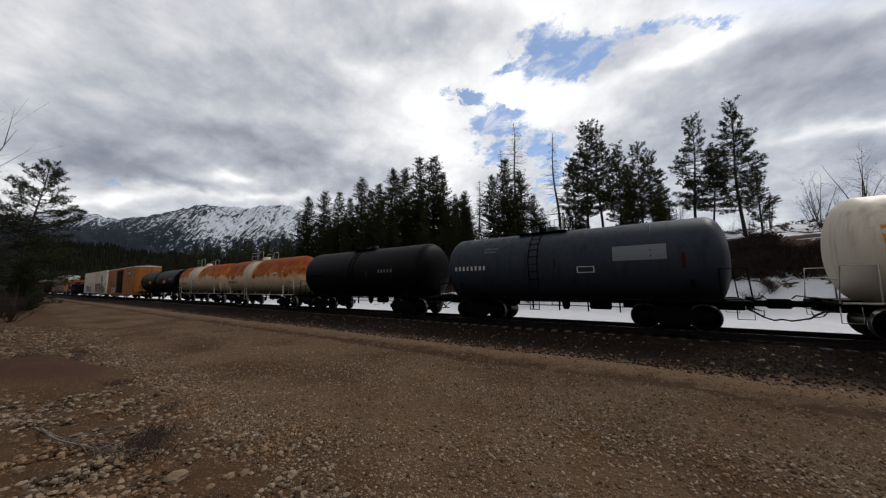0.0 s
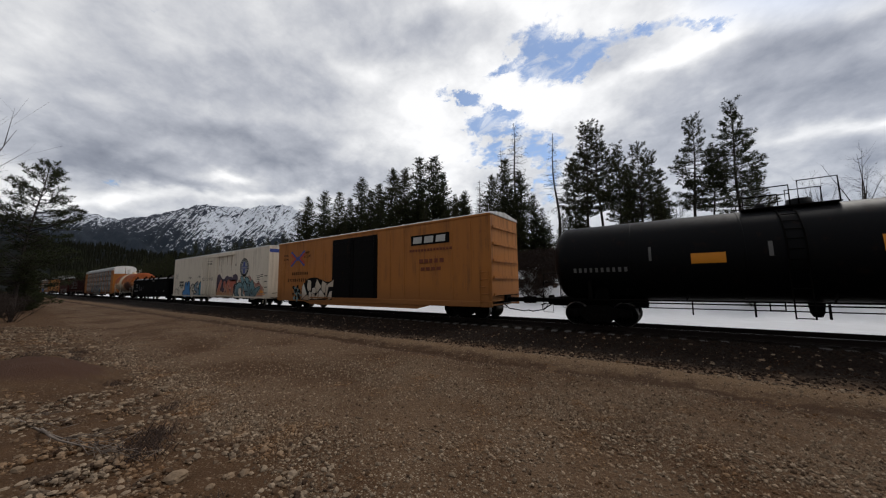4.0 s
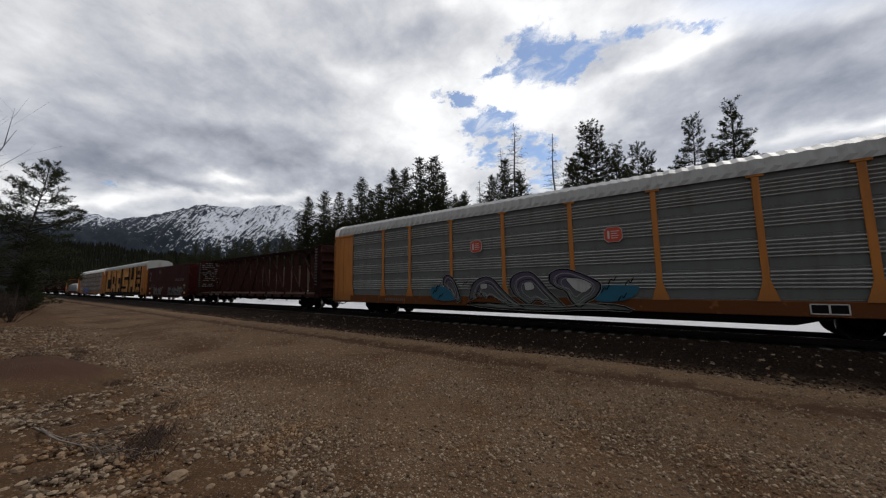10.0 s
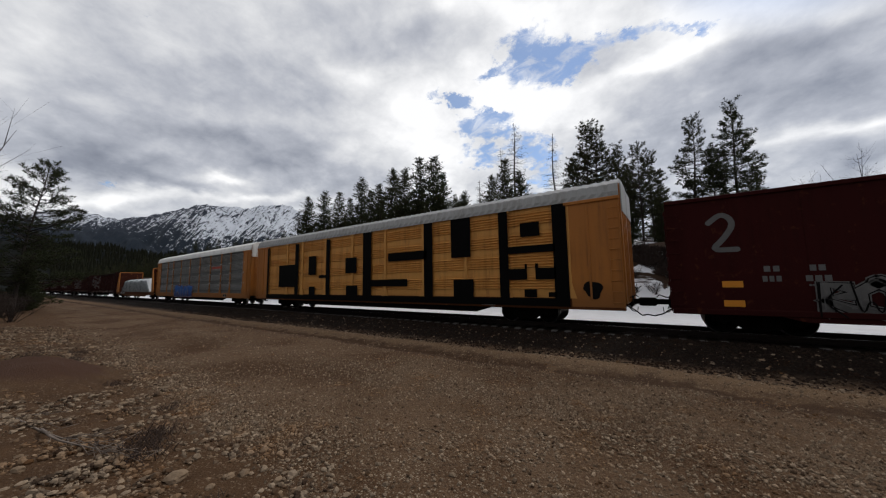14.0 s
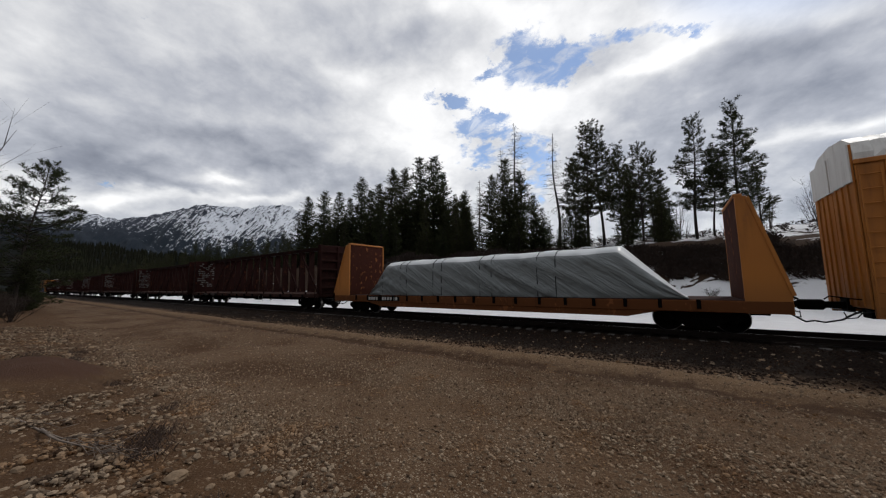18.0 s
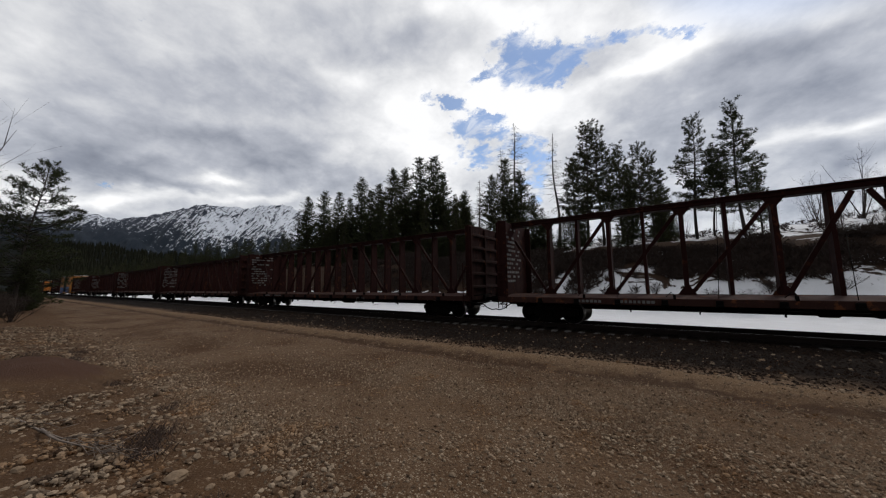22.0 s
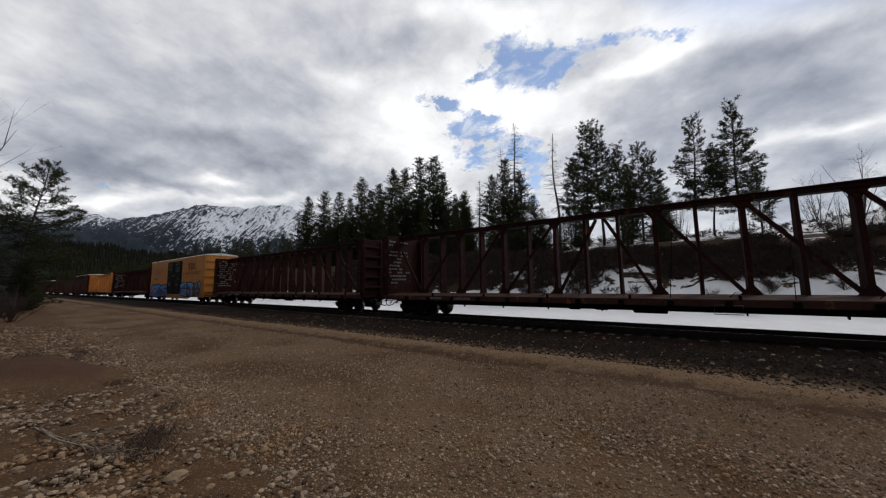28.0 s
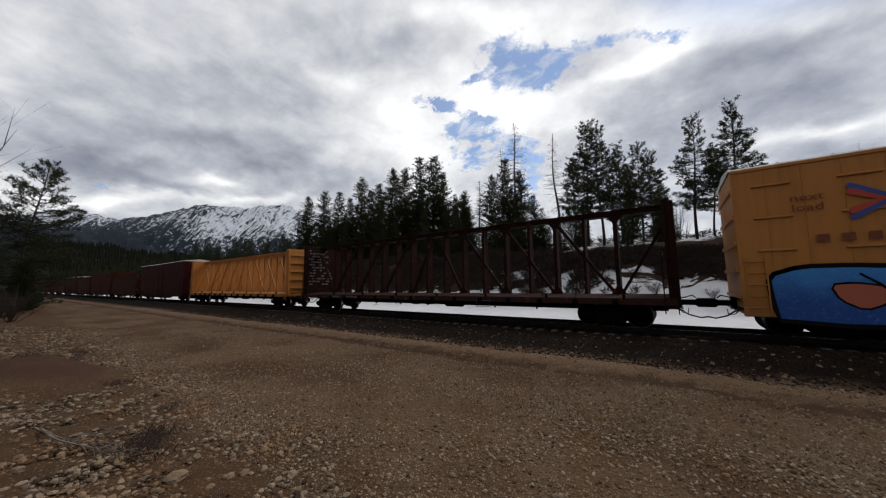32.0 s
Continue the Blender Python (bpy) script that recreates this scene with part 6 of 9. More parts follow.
REEFER_RED = {
    "l": [(1.2, 0.65), (1.5, 1.1), (1.85, 1.7), (2.2, 2.15), (2.5, 2.3), (2.6, 2.1), (2.4, 1.6), (2.2, 1.1), (2.85, 1.05), (2.95, 0.85), (2.85, 0.6), (1.3, 0.6)],
    "u": [(3, 1.65), (3, 2.1), (3.5, 2.15), (3.45, 0.6), (2.95, 0.6), (2.95, 1.05), (3.3, 1.05), (3.3, 1.45), (3.15, 1.45)],
    "s": [(3.5, 1.6), (3.8, 2.05), (4.1, 2.25), (4.35, 2.25), (4.35, 2), (3.95, 1.55), (4.3, 1.45), (4.55, 1.1), (4.65, 0.65), (3.5, 0.6), (3.5, 0.95), (3.85, 1), (3.85, 1.15), (3.55, 1.3)],
    "t": [(4.35, 2.15), (5.75, 2.15), (5.8, 2), (5.7, 1.85), (5.25, 1.85), (5.2, 0.65), (4.65, 0.65), (4.7, 1.6), (4.55, 1.35), (4.3, 1.4), (4.2, 1.6)],
}
REEFER_BLUE = {
    "k": [(-7.65, 1.65), (-7.45, 2.1), (-7.05, 2.2), (-6.9, 1.65), (-6.65, 2.2), (-6.25, 2.25), (-6.05, 1.85), (-6.05, 1.3), (-5.8, 1.05), (-5.85, 0.45), (-6.45, 0.45), (-6.6, 0.9), (-6.8, 0.45), (-7.95, 0.4), (-8.3, 0.85), (-8, 1.2), (-7.55, 1.25)],
    "c": [(-5.9, 1.3), (-5.5, 1.8), (-4.95, 1.95), (-4.75, 1.75), (-5.25, 1.4), (-5.25, 1.1), (-4.75, 1.2), (-4.75, 0.6), (-5.2, 0.4), (-5.7, 0.55)],
    "s": [(-4.7, 1.5), (-4.5, 1.85), (-4.1, 2.05), (-3.6, 2.2), (-3.55, 1.95), (-4.05, 1.7), (-3.95, 1.45), (-3.45, 1.5), (-3.2, 1.05), (-3.2, 0.6), (-3.5, 0.5), (-4.65, 0.6), (-4.65, 0.85), (-3.85, 0.95), (-3.85, 1.15), (-4.5, 1.15)],
    "r": [(-3.3, 1.55), (-3.2, 1.95), (-2.8, 2.15), (-2.5, 2.2), (-2.45, 1.65), (-2.3, 0.8), (-2.1, 0.6), (-2.7, 0.5), (-3.05, 0.6), (-3.2, 1.05)],
    "blot": [(-2.4, 1.3), (-1.9, 1.5), (-1.4, 1.35), (-1.3, 1.1), (-1.6, 0.8), (-2.2, 0.75)],
}


def reefer(label, hl, cf, cb):
    car = rail_car("refrigerator_car", label)
    hw, z0, top = 1.57, 0.60, 4.98
    body = Shape().box(-hl, hl, -hw, hw, z0, top, 0.05)
    body.box(-hl, hl, -hw - 0.03, hw + 0.03, z0 - 0.05, z0 + 0.10, 0.02)
    part("body", body, M_REEF, car)
    r = Shape().prism_x([(-hw - 0.03, top - 0.02), (hw + 0.03, top - 0.02), (hw, top + 0.05), (0, top + 0.16), (-hw, top + 0.05)], -hl - 0.02, hl + 0.02)
    for i in range(27):
        x = -hl + 2 * hl * (i + 0.5) / 27
        r.box(x - 0.04, x + 0.04, -hw - 0.04, -hw + 0.1, top - 0.03, top + 0.055, 0.01)
    part("roof", r, M_GALV, car)
    for s in (-1, 1):
        y = s * (hw + 0.05)
        d = Shape().box(-2.55, 1.40, y - 0.045, y + 0.045, 0.78, 4.55, 0.02)
        door = part("plug_door", d, M_REEF, car)
        for z in (1.25, 1.75, 2.2, 2.75, 3.35, 4.1):
            part("door_rib", Shape().box(-2.45, 1.30, s * (hw + 0.10) - 0.02, s * (hw + 0.10) + 0.02, z, z + 0.06, 0.012), M_REEF, door)
        for x in (-2.3, -0.55, 0.55, 1.2):
            part("door_rib", Shape().box(x - 0.03, x + 0.03, s * (hw + 0.11) - 0.02, s * (hw + 0.11) + 0.02, 0.8, 4.5, 0.012), M_REEF, door)
        lk = Shape()
        for x in (-0.9, -0.2):
            lk.tube([(x, s * (hw + 0.17), 0.7), (x, s * (hw + 0.17), 4.6)], 0.022, 6)
        lk.box(-0.8, 0.0, s * (hw + 0.17) - 0.02, s * (hw + 0.17) + 0.02, 1.65, 1.8, 0.02)
        part("lock_bar", lk, M_REEF, door)
        rl = Shape().box(-2.7, 5.3, s * (hw + 0.09) - 0.05, s * (hw + 0.09) + 0.05, 4.60, 4.70, 0.02)
        rl.box(-2.7, 5.3, s * (hw + 0.08) - 0.04, s * (hw + 0.08) + 0.04, 0.66, 0.74, 0.015)
        part("door_track", rl, M_REEF, car)
    y = -hw
    ring = Shape()
    for m, r0, r1, dy in ((0, 0.0, 0.86, 0.004), (1, 0.55, 0.59, 0.008), (2, 0.0, 0.56, 0.010)):
        o = [(7.27 + r1 * math.cos(t), 3.30 + r1 * math.sin(t)) for t in np.linspace(0, 2 * math.pi, 41)[:-1]]
        ring.prism(o, y - dy - 0.002, y, m)
    for x0, x1, q0, q1 in ((7.08, 7.46, 2.76, 3.84), (6.74, 7.80, 3.17, 3.43)):
        ring.box(x0, x1, y - 0.017 + 0.001 * (x0 < 7), y - 0.012, q0, q1, mat=3)
    bars(ring, 6.80, 7.74, 3.23, 0.14, 9, y - 0.017, 2, seed=41)
    for i in range(20):
        t = 2 * math.pi * i / 20
        if abs(math.sin(t / 2 + 0.78)) < 0.25:
            continue
        c = (7.27 + 0.725 * math.cos(t), 3.30 + 0.725 * math.sin(t))
        ring.prism([(c[0] + 0.082 * math.cos(t + a), c[1] + 0.082 * math.sin(t + a)) for a in (0.5, 2.6, 3.7, 5.8)], y - 0.010, y - 0.006, 1)
    part("emblem", ring, [M_INK, M_WHITE, plain("emblem_grey", (0.36, 0.36, 0.35), 0.6), M_BLUE], car, "round black emblem with a blue cross")
    st = Shape()
    bars(st, -9.45, -8.05, 2.02, 0.26, 4, y - 0.004)
    bars(st, -9.45, -8.05, 1.66, 0.26, 6, y - 0.004, seed=2)
    bars(st, -9.1, -8.2, 1.46, 0.10, 8, y - 0.004, seed=3)
    for i in range(5):
        bars(st, 9.75, 10.25, 2.45 - 0.16 * i, 0.06, 6, y - 0.004, seed=i)
        if i < 2:
            bars(st, 10.35, 10.8, 2.55 - 0.16 * i, 0.06, 5, y - 0.004, seed=9 + i)
    for i in range(4):
        bars(st, -1.0, 0.3, 4.2 - 0.1 * i, 0.05, 12, -hw - 0.10, seed=20 + i)
    st.box(5.50, 5.58, y - 0.03, y, 3.55, 3.78)
    part("stencil", st, M_INK, car, kind="stuff")
    lt = Shape()
    for z in (2.42, 1.94, 1.46, 0.98):
        lt.box(11.02, 11.6, y - 0.05, y + 0.01, z - 0.05, z, 0.01)
        lt.box(11.05, 11.52, y - 0.012, y, z, z + 0.07, mat=1)
    lt.tube([(10.95, y - 0.03, 0.62), (10.95, y - 0.03, 3.9)], 0.014, 5)
    lt.tube([(11.0, y, 0.6), (11.0, y, 0.2), (11.45, y, 0.2), (11.45, y, 0.6)], 0.014, 5)
    part("ladder", lt, [M_REEF, M_INK], car)
    og = Shape().box(10.35, 11.0, y - 0.004, y, 1.02, 1.22).box(9.9, 11.25, y - 0.004, y, 0.88, 0.94)
    part("reflector", og, M_ORANGE, car)
    rust = plain("rust_streak", (0.26, 0.15, 0.07), 0.8, 0, 0.5, 12)
    for x, l in ((1.75, 0.9), (2.05, 0.4), (2.35, 1.6), (2.75, 0.8), (3.6, 1.0), (4.55, 1.5), (4.65, 0.7)):
        rs = Shape().prism([(x - 0.05, 4.58), (x + 0.05, 4.58), (x + 0.02, 4.58 - l), (x - 0.015, 4.58 - l * 0.95)], y - 0.003, y)
        part("rust_streak", rs, rust, car)
    M_CLOUDS["blue and cream sprayed letters"] = M_INK
    throw_up(car, REEFER_BLUE, "blue and cream sprayed letters", y, (M_SPRAYB, M_SPRAYC, plain("spray_blue_grey", (0.20, 0.27, 0.33), 0.5), plain("spray_sky_teal", (0.03, 0.24, 0.36), 0.5), plain("spray_sea_green", (0.02, 0.13, 0.15), 0.6)),
             M_INK, M_INK, 0.04, 0.02, None, None, M_INK)
    M_CLOUDS["red sprayed letters on a violet cloud"] = M_SPRAYV
    throw_up(car, REEFER_RED, "red sprayed letters on a violet cloud", y, (faded("spray_red_fade", (0.46, 0.12, 0.075), (0.34, 0.19, 0.09), 0.7, 1.9),), plain("spray_rose", (0.62, 0.40, 0.33), 0.5), M_INK, 0.035, 0.055, plain("spray_pale_rose", (0.58, 0.30, 0.23), 0.5), REEFER_VIOLET)
    M_CLOUDS["large teal sprayed letters on a pink cloud"] = M_SPRAYP
    throw_up(car, REEFER_TEAL, "large teal sprayed letters on a pink cloud", y, (faded("spray_teal_fade", (0.15, 0.29, 0.32), (0.055, 0.075, 0.085), 0.5, 2.1),), M_INK, M_SPRAYC, 0.04, 0.05, plain("spray_pale_teal", (0.23, 0.34, 0.36), 0.5), REEFER_PINK, None, 0.025)
    for k in range(6):
        drip = Shape()
        stroke(drip, curvy([(-9.9 + 0.2 * (k % 3), 1.3 - 0.35 * (k // 3)), (-9.75 + 0.2 * (k % 3), 1.15 - 0.3 * (k // 3)), (-9.85 + 0.22 * (k % 3), 1.0 - 0.3 * (k // 3))]), 0.04, y, 0)
        part("graffiti", drip, M_INK, car, "thin scrawled tags")
    scrawl(car, 3, -6.6, -5.5, 2.55, 2.85, y, 0.035, M_INK, 15)
    scrawl(car, 3, -3.9, -3.0, 2.6, 2.95, y, 0.035, M_INK, 16)
    scrawl(car, 4, -2.2, 0.8, 2.25, 2.6, -hw - 0.14, 0.03, M_INK, 5)
    scrawl(car, 3, -11.0, -10.0, 2.6, 3.3, y, 0.03, M_INK, 6)
    scrawl(car, 5, -11.1, -9.6, 1.0, 1.7, y, 0.03, M_INK, 7)
    part("end_stripe", Shape().box(hl, hl + 0.004, -1.5, 1.5, 4.45, 4.75), M_BLUE, car, "blue stripe across the end wall")
    unit = Shape().box(-hl - 0.28, -hl, -1.2, 1.2, 2.9, 4.8, 0.05)
    for i in range(9):
        unit.box(-hl - 0.30, -hl - 0.26, -1.1, 1.1, 3.0 + i * 0.19, 3.08 + i * 0.19)
    part("cooling_unit", unit, M_STEEL, car, "dark slatted cooling unit on the end wall")
    for d in (-1, 1):
        add_truck(car, d * (hl - 3.2))
    underbody(car, hl, 0.62)
    add_coupler(car, hl, hl + cf)
    add_coupler(car, -hl, -hl - cb)
    return car


# ---- gondolas ----
def covered_gondola(label, hl, cf, cb):
    car = rail_car("covered_gondola", label)
    hw, z0, top = 1.57, 0.45, 2.72
    for s in (-1, 1):
        side = part("side_wall", Shape().box(-hl, hl, s * hw - 0.03, s * hw + 0.03, z0, top, 0.015), M_BLACK2, car)
        part("top_rail", Shape().box(-hl, hl, s * hw - 0.07, s * hw + 0.07, top - 0.1, top - 0.004, 0.02), M_BLACK2, side)
        part("side_sill", Shape().box(-hl, hl, s * hw - 0.06, s * hw + 0.06, z0 - 0.05, z0 + 0.12, 0.02), M_BLACK2, side)
    part("floor_plate", Shape().box(-hl, hl, -hw, hw, 0.85, 0.95), M_BLACK2, car)
    for d in (-1, 1):
        box_end(car, d, d * hl, hw, 0.6, top - 0.02, 4, M_BLACK2)
    for i in range(3):
        a, e = -hl + 2 * hl * i / 3, -hl + 2 * hl * (i + 1) / 3
        c = Shape().prism_x([(-hw - 0.05, top + 0.01), (hw + 0.05, top + 0.01), (hw - 0.25, top + 0.20), (0.6, top + 0.27), (-0.6, top + 0.27), (-hw + 0.25, top + 0.20)], a + 0.02, e - 0.02)
        part("cover", c, M_LID, car, "pale metal lid section")
        w = Shape()
        bars(w, a + 1.6, e - 0.9, top + 0.085, 0.045, 25, -hw + 0.075, seed=i, fill=0.6)
        part("stencil", w, M_GREYMARK, car, kind="stuff")
    for x in (-hl * 0.86, -hl * 0.34, -hl * 0.03, hl * 0.2, hl * 0.45, hl * 0.92):
        cl = Shape().prism([(x - 0.16, top - 0.10), (x + 0.16, top - 0.10), (x + 0.07, top + 0.34), (x - 0.07, top + 0.34)], -hw - 0.09, -hw + 0.1)
        cl.box(x - 0.10, x + 0.10, -hw + 0.12, -hw + 0.3, top + 0.25, top + 0.52, 0.02)
        part("lid_clamp", cl, M_BLACK2, car)
    tx = Shape()
    y = -hw - 0.034
    bars(tx, -hl + 1.7, -hl + 2.75, 1.93, 0.19, 4, y, fill=0.5)
    bars(tx, -hl + 1.65, -hl + 2.85, 1.58, 0.19, 6, y, seed=2, fill=0.5)
    for i, (p, q) in enumerate(((-hl + 0.7, -hl + 2.9), (hl - 5.4, hl - 4.9), (hl - 2.3, hl - 1.7))):
        bars(tx, p, q, 1.14, 0.06, 12 if i == 0 else 3, y, seed=5 + i)
        bars(tx, p, q, 1.0, 0.06, 12 if i == 0 else 3, y, seed=15 + i)
    part("stencil", tx, M_GREYMARK, car, kind="stuff")
    words("FIRST ON LAST OFF", 0.11, 2.0, 2.46, y, M_WHITE, parent=car, name="stencil", wide=1.15)
    dr = Shape()
    for i in range(3):
        x = -hl + 3.55 + i * 0.95
        stroke(dr, curvy([(x - 0.12, 1.62), (x + 0.10, 1.66), (x + 0.24, 1.42), (x + 0.02, 1.06), (x - 0.22, 1.22), (x - 0.16, 1.40), (x + 0.06, 1.30), (x - 0.02, 1.48), (x - 0.18, 1.52)]), 0.022, y, 0)
    stroke(dr, [(-hl + 3.45, 1.68), (-hl + 3.45, 1.86), (-hl + 3.66, 1.86), (-hl + 3.66, 1.68), (-hl + 3.45, 1.68)], 0.022, y, 0)
    part("graffiti", dr, plain("spray_lilac_line", (0.19, 0.18, 0.21), 0.6), car, "thin pale curled line drawings")
    for d in (-1, 1):
        ladder(car, d * (hl - 0.1), d * (hl - 0.5), 0.5, 2.5, -hw - 0.08, 5, M_BLACK2, name="ladder")
        add_truck(car, d * (hl - 1.9))
    underbody(car, hl)
    add_coupler(car, hl, hl + cf)
    add_coupler(car, -hl, -hl - cb)
    return car


def high_gondola(label, hl, cf, cb, mat, top=4.32, art=True):
    car = rail_car("gondola_car", label)
    hw, z0 = 1.57, 0.62
    for s in (-1, 1):
        b = Shape().box(-hl, hl, s * hw - 0.025, s * hw + 0.025, z0, top, 0.012)
        wall = part("side_wall", b, mat, car)
        part("top_rail", Shape().box(-hl, hl, s * hw - 0.08, s * hw + 0.06, top - 0.12, top + 0.02, 0.02), mat, wall)
        part("side_sill", Shape().box(-hl, hl, s * hw - 0.06, s * hw + 0.04, z0 - 0.14, z0 + 0.04, 0.02), mat, wall)
    part("floor", Shape().box(-hl, hl, -hw + 0.03, hw - 0.03, 0.9, 1.0), mat, car)
    for d in (-1, 1):
        box_end(car, d, d * hl, hw, 0.7, top, 7, mat)
    for s in (-1, 1):
        for i in range(1, 10):
            x = -hl + 2 * hl * i / 10
            part("side_post", Shape().box(x - 0.012, x + 0.012, s * (hw + 0.02), s * (hw + 0.032), z0, top - 0.1), mat, car)
        ps = Shape().prism([(-hl * 0.7, z0 - 0.1), (hl * 0.7, z0 - 0.1), (hl * 0.62, z0 - 0.28), (-hl * 0.62, z0 - 0.28)], s * hw - 0.03, s * hw + 0.03)
        part("side_sill", ps, mat, car)
    for d in (-1, 1):
        ladder(car, d * (hl + 0.02), d * (hl - 0.34), 0.55, top - 0.3, -hw - 0.09, 8, mat, name="ladder")
        add_truck(car, d * (hl - 2.2))
    if art:
        y = -hw - 0.03
        t = Shape()
        for i in range(4):
            bars(t, -3.0 + 0.02 * i, -2.1, 3.78 - 0.11 * i, 0.06, 7, y, seed=i)
        for i in range(4):
            x = 3.6 + i * 0.80
            t.prism([(x, 2.38), (x + 0.42, 2.38), (x + 0.62, 2.64), (x + 0.22, 2.64)], y - 0.004, y)
            t.prism([(x + 0.16, 2.46), (x + 0.34, 2.46), (x + 0.42, 2.57), (x + 0.24, 2.57)], y - 0.007, y - 0.005, 1)
        bars(t, -5.9, -5.5, 1.82, 0.17, 2, y, seed=9)
        bars(t, -4.95, -4.6, 1.82, 0.17, 2, y, seed=19)
        bars(t, -5.95, -5.5, 1.52, 0.17, 3, y, seed=10)
        bars(t, -5.05, -4.5, 1.52, 0.17, 3, y, seed=20)
        bars(t, -5.0, -4.55, 1.38, 0.06, 6, y, seed=22)
        bars(t, 6.6, 7.2, 1.68, 0.28, 4, y, 2, seed=11)
        bars(t, 6.55, 7.15, 1.45, 0.10, 6, y, 0, seed=12)
        part("stencil", t, [M_GREYMARK, mat, plain("spray_dull_yellow", (0.30, 0.25, 0.10), 0.6)], car, kind="stuff")
        two = Shape()
        stroke(two, curvy([(-7.1, 3.45), (-6.75, 3.75), (-6.45, 3.4), (-6.75, 2.9), (-7.1, 2.55), (-6.45, 2.55)]), 0.16, y, 0)
        part("graffiti", two, M_GREYMARK, car, "large faded grey sprayed figure")
        for x0, x1, q0, q1 in ((-6.9, -6.4, 0.75, 0.95), (-6.9, -6.4, 1.35, 1.55), (6.75, 7.25, 0.85, 1.08), (-1.7, -1.62, 0.95, 1.55), (-1.1, -0.95, 1.5, 1.7)):
            part("reflector", Shape().box(x0, x1, y - 0.004, y, q0, q1), M_ORANGE, car)
        dull = faded("spray_dull_silver", (0.125, 0.12, 0.115), (0.055, 0.052, 0.05), 0.4, 1.7)
        sprayed(car, "ROSE", -4.9, -1.55, 0.50, 1.60, y, 0.26, dull, M_INK, M_GREYMARK, "silver sprayed letters", seed=11, edge=0.03, sharp=True, shade=False, lap=0.12)
        sprayed(car, "KUIDSE", 1.2, 6.1, 0.48, 1.70, y, 0.30, dull, M_INK, M_GREYMARK, "silver sprayed letters", seed=12, edge=0.03, sharp=True, shade=False, lap=0.12)
        scrawl(car, 7, 1.1, 6.4, 0.50, 1.55, y - 0.03, 0.05, M_INK, 52, "black lines over silver sprayed letters")
        scrawl(car, 8, 0.9, 6.6, 0.55, 1.75, y - 0.034, 0.022, M_GREYMARK, 53, "thin pale lines over sprayed letters")
        scrawl(car, 5, -5.0, -1.4, 0.52, 1.5, y - 0.03, 0.04, M_INK, 54, "black lines over silver sprayed letters")
        fr = Shape()
        for a in ((6.05, 6.5, 1.02, 1.05), (6.05, 6.5, 1.30, 1.33), (6.05, 6.08, 1.02, 1.33), (6.47, 6.5, 1.02, 1.33)):
            fr.box(a[0], a[1], y - 0.004, y, a[2], a[3])
        part("data_plate", fr, M_WHITE, car)
    underbody(car, hl)
    add_coupler(car, hl, hl + cf)
    add_coupler(car, -hl, -hl - cb)
    return car


# ---- autoracks ----
RACK_POSTS = (-12.05, -9.2, -7.1, -4.3, -1.4, 1.6, 4.5, 7.2, 9.35, 12.1)


BRACKET = Shape().box(-0.045, 0.045, -0.012, 0.012, 0, 0.09, 0.008).mesh("bracket", M_GALV)


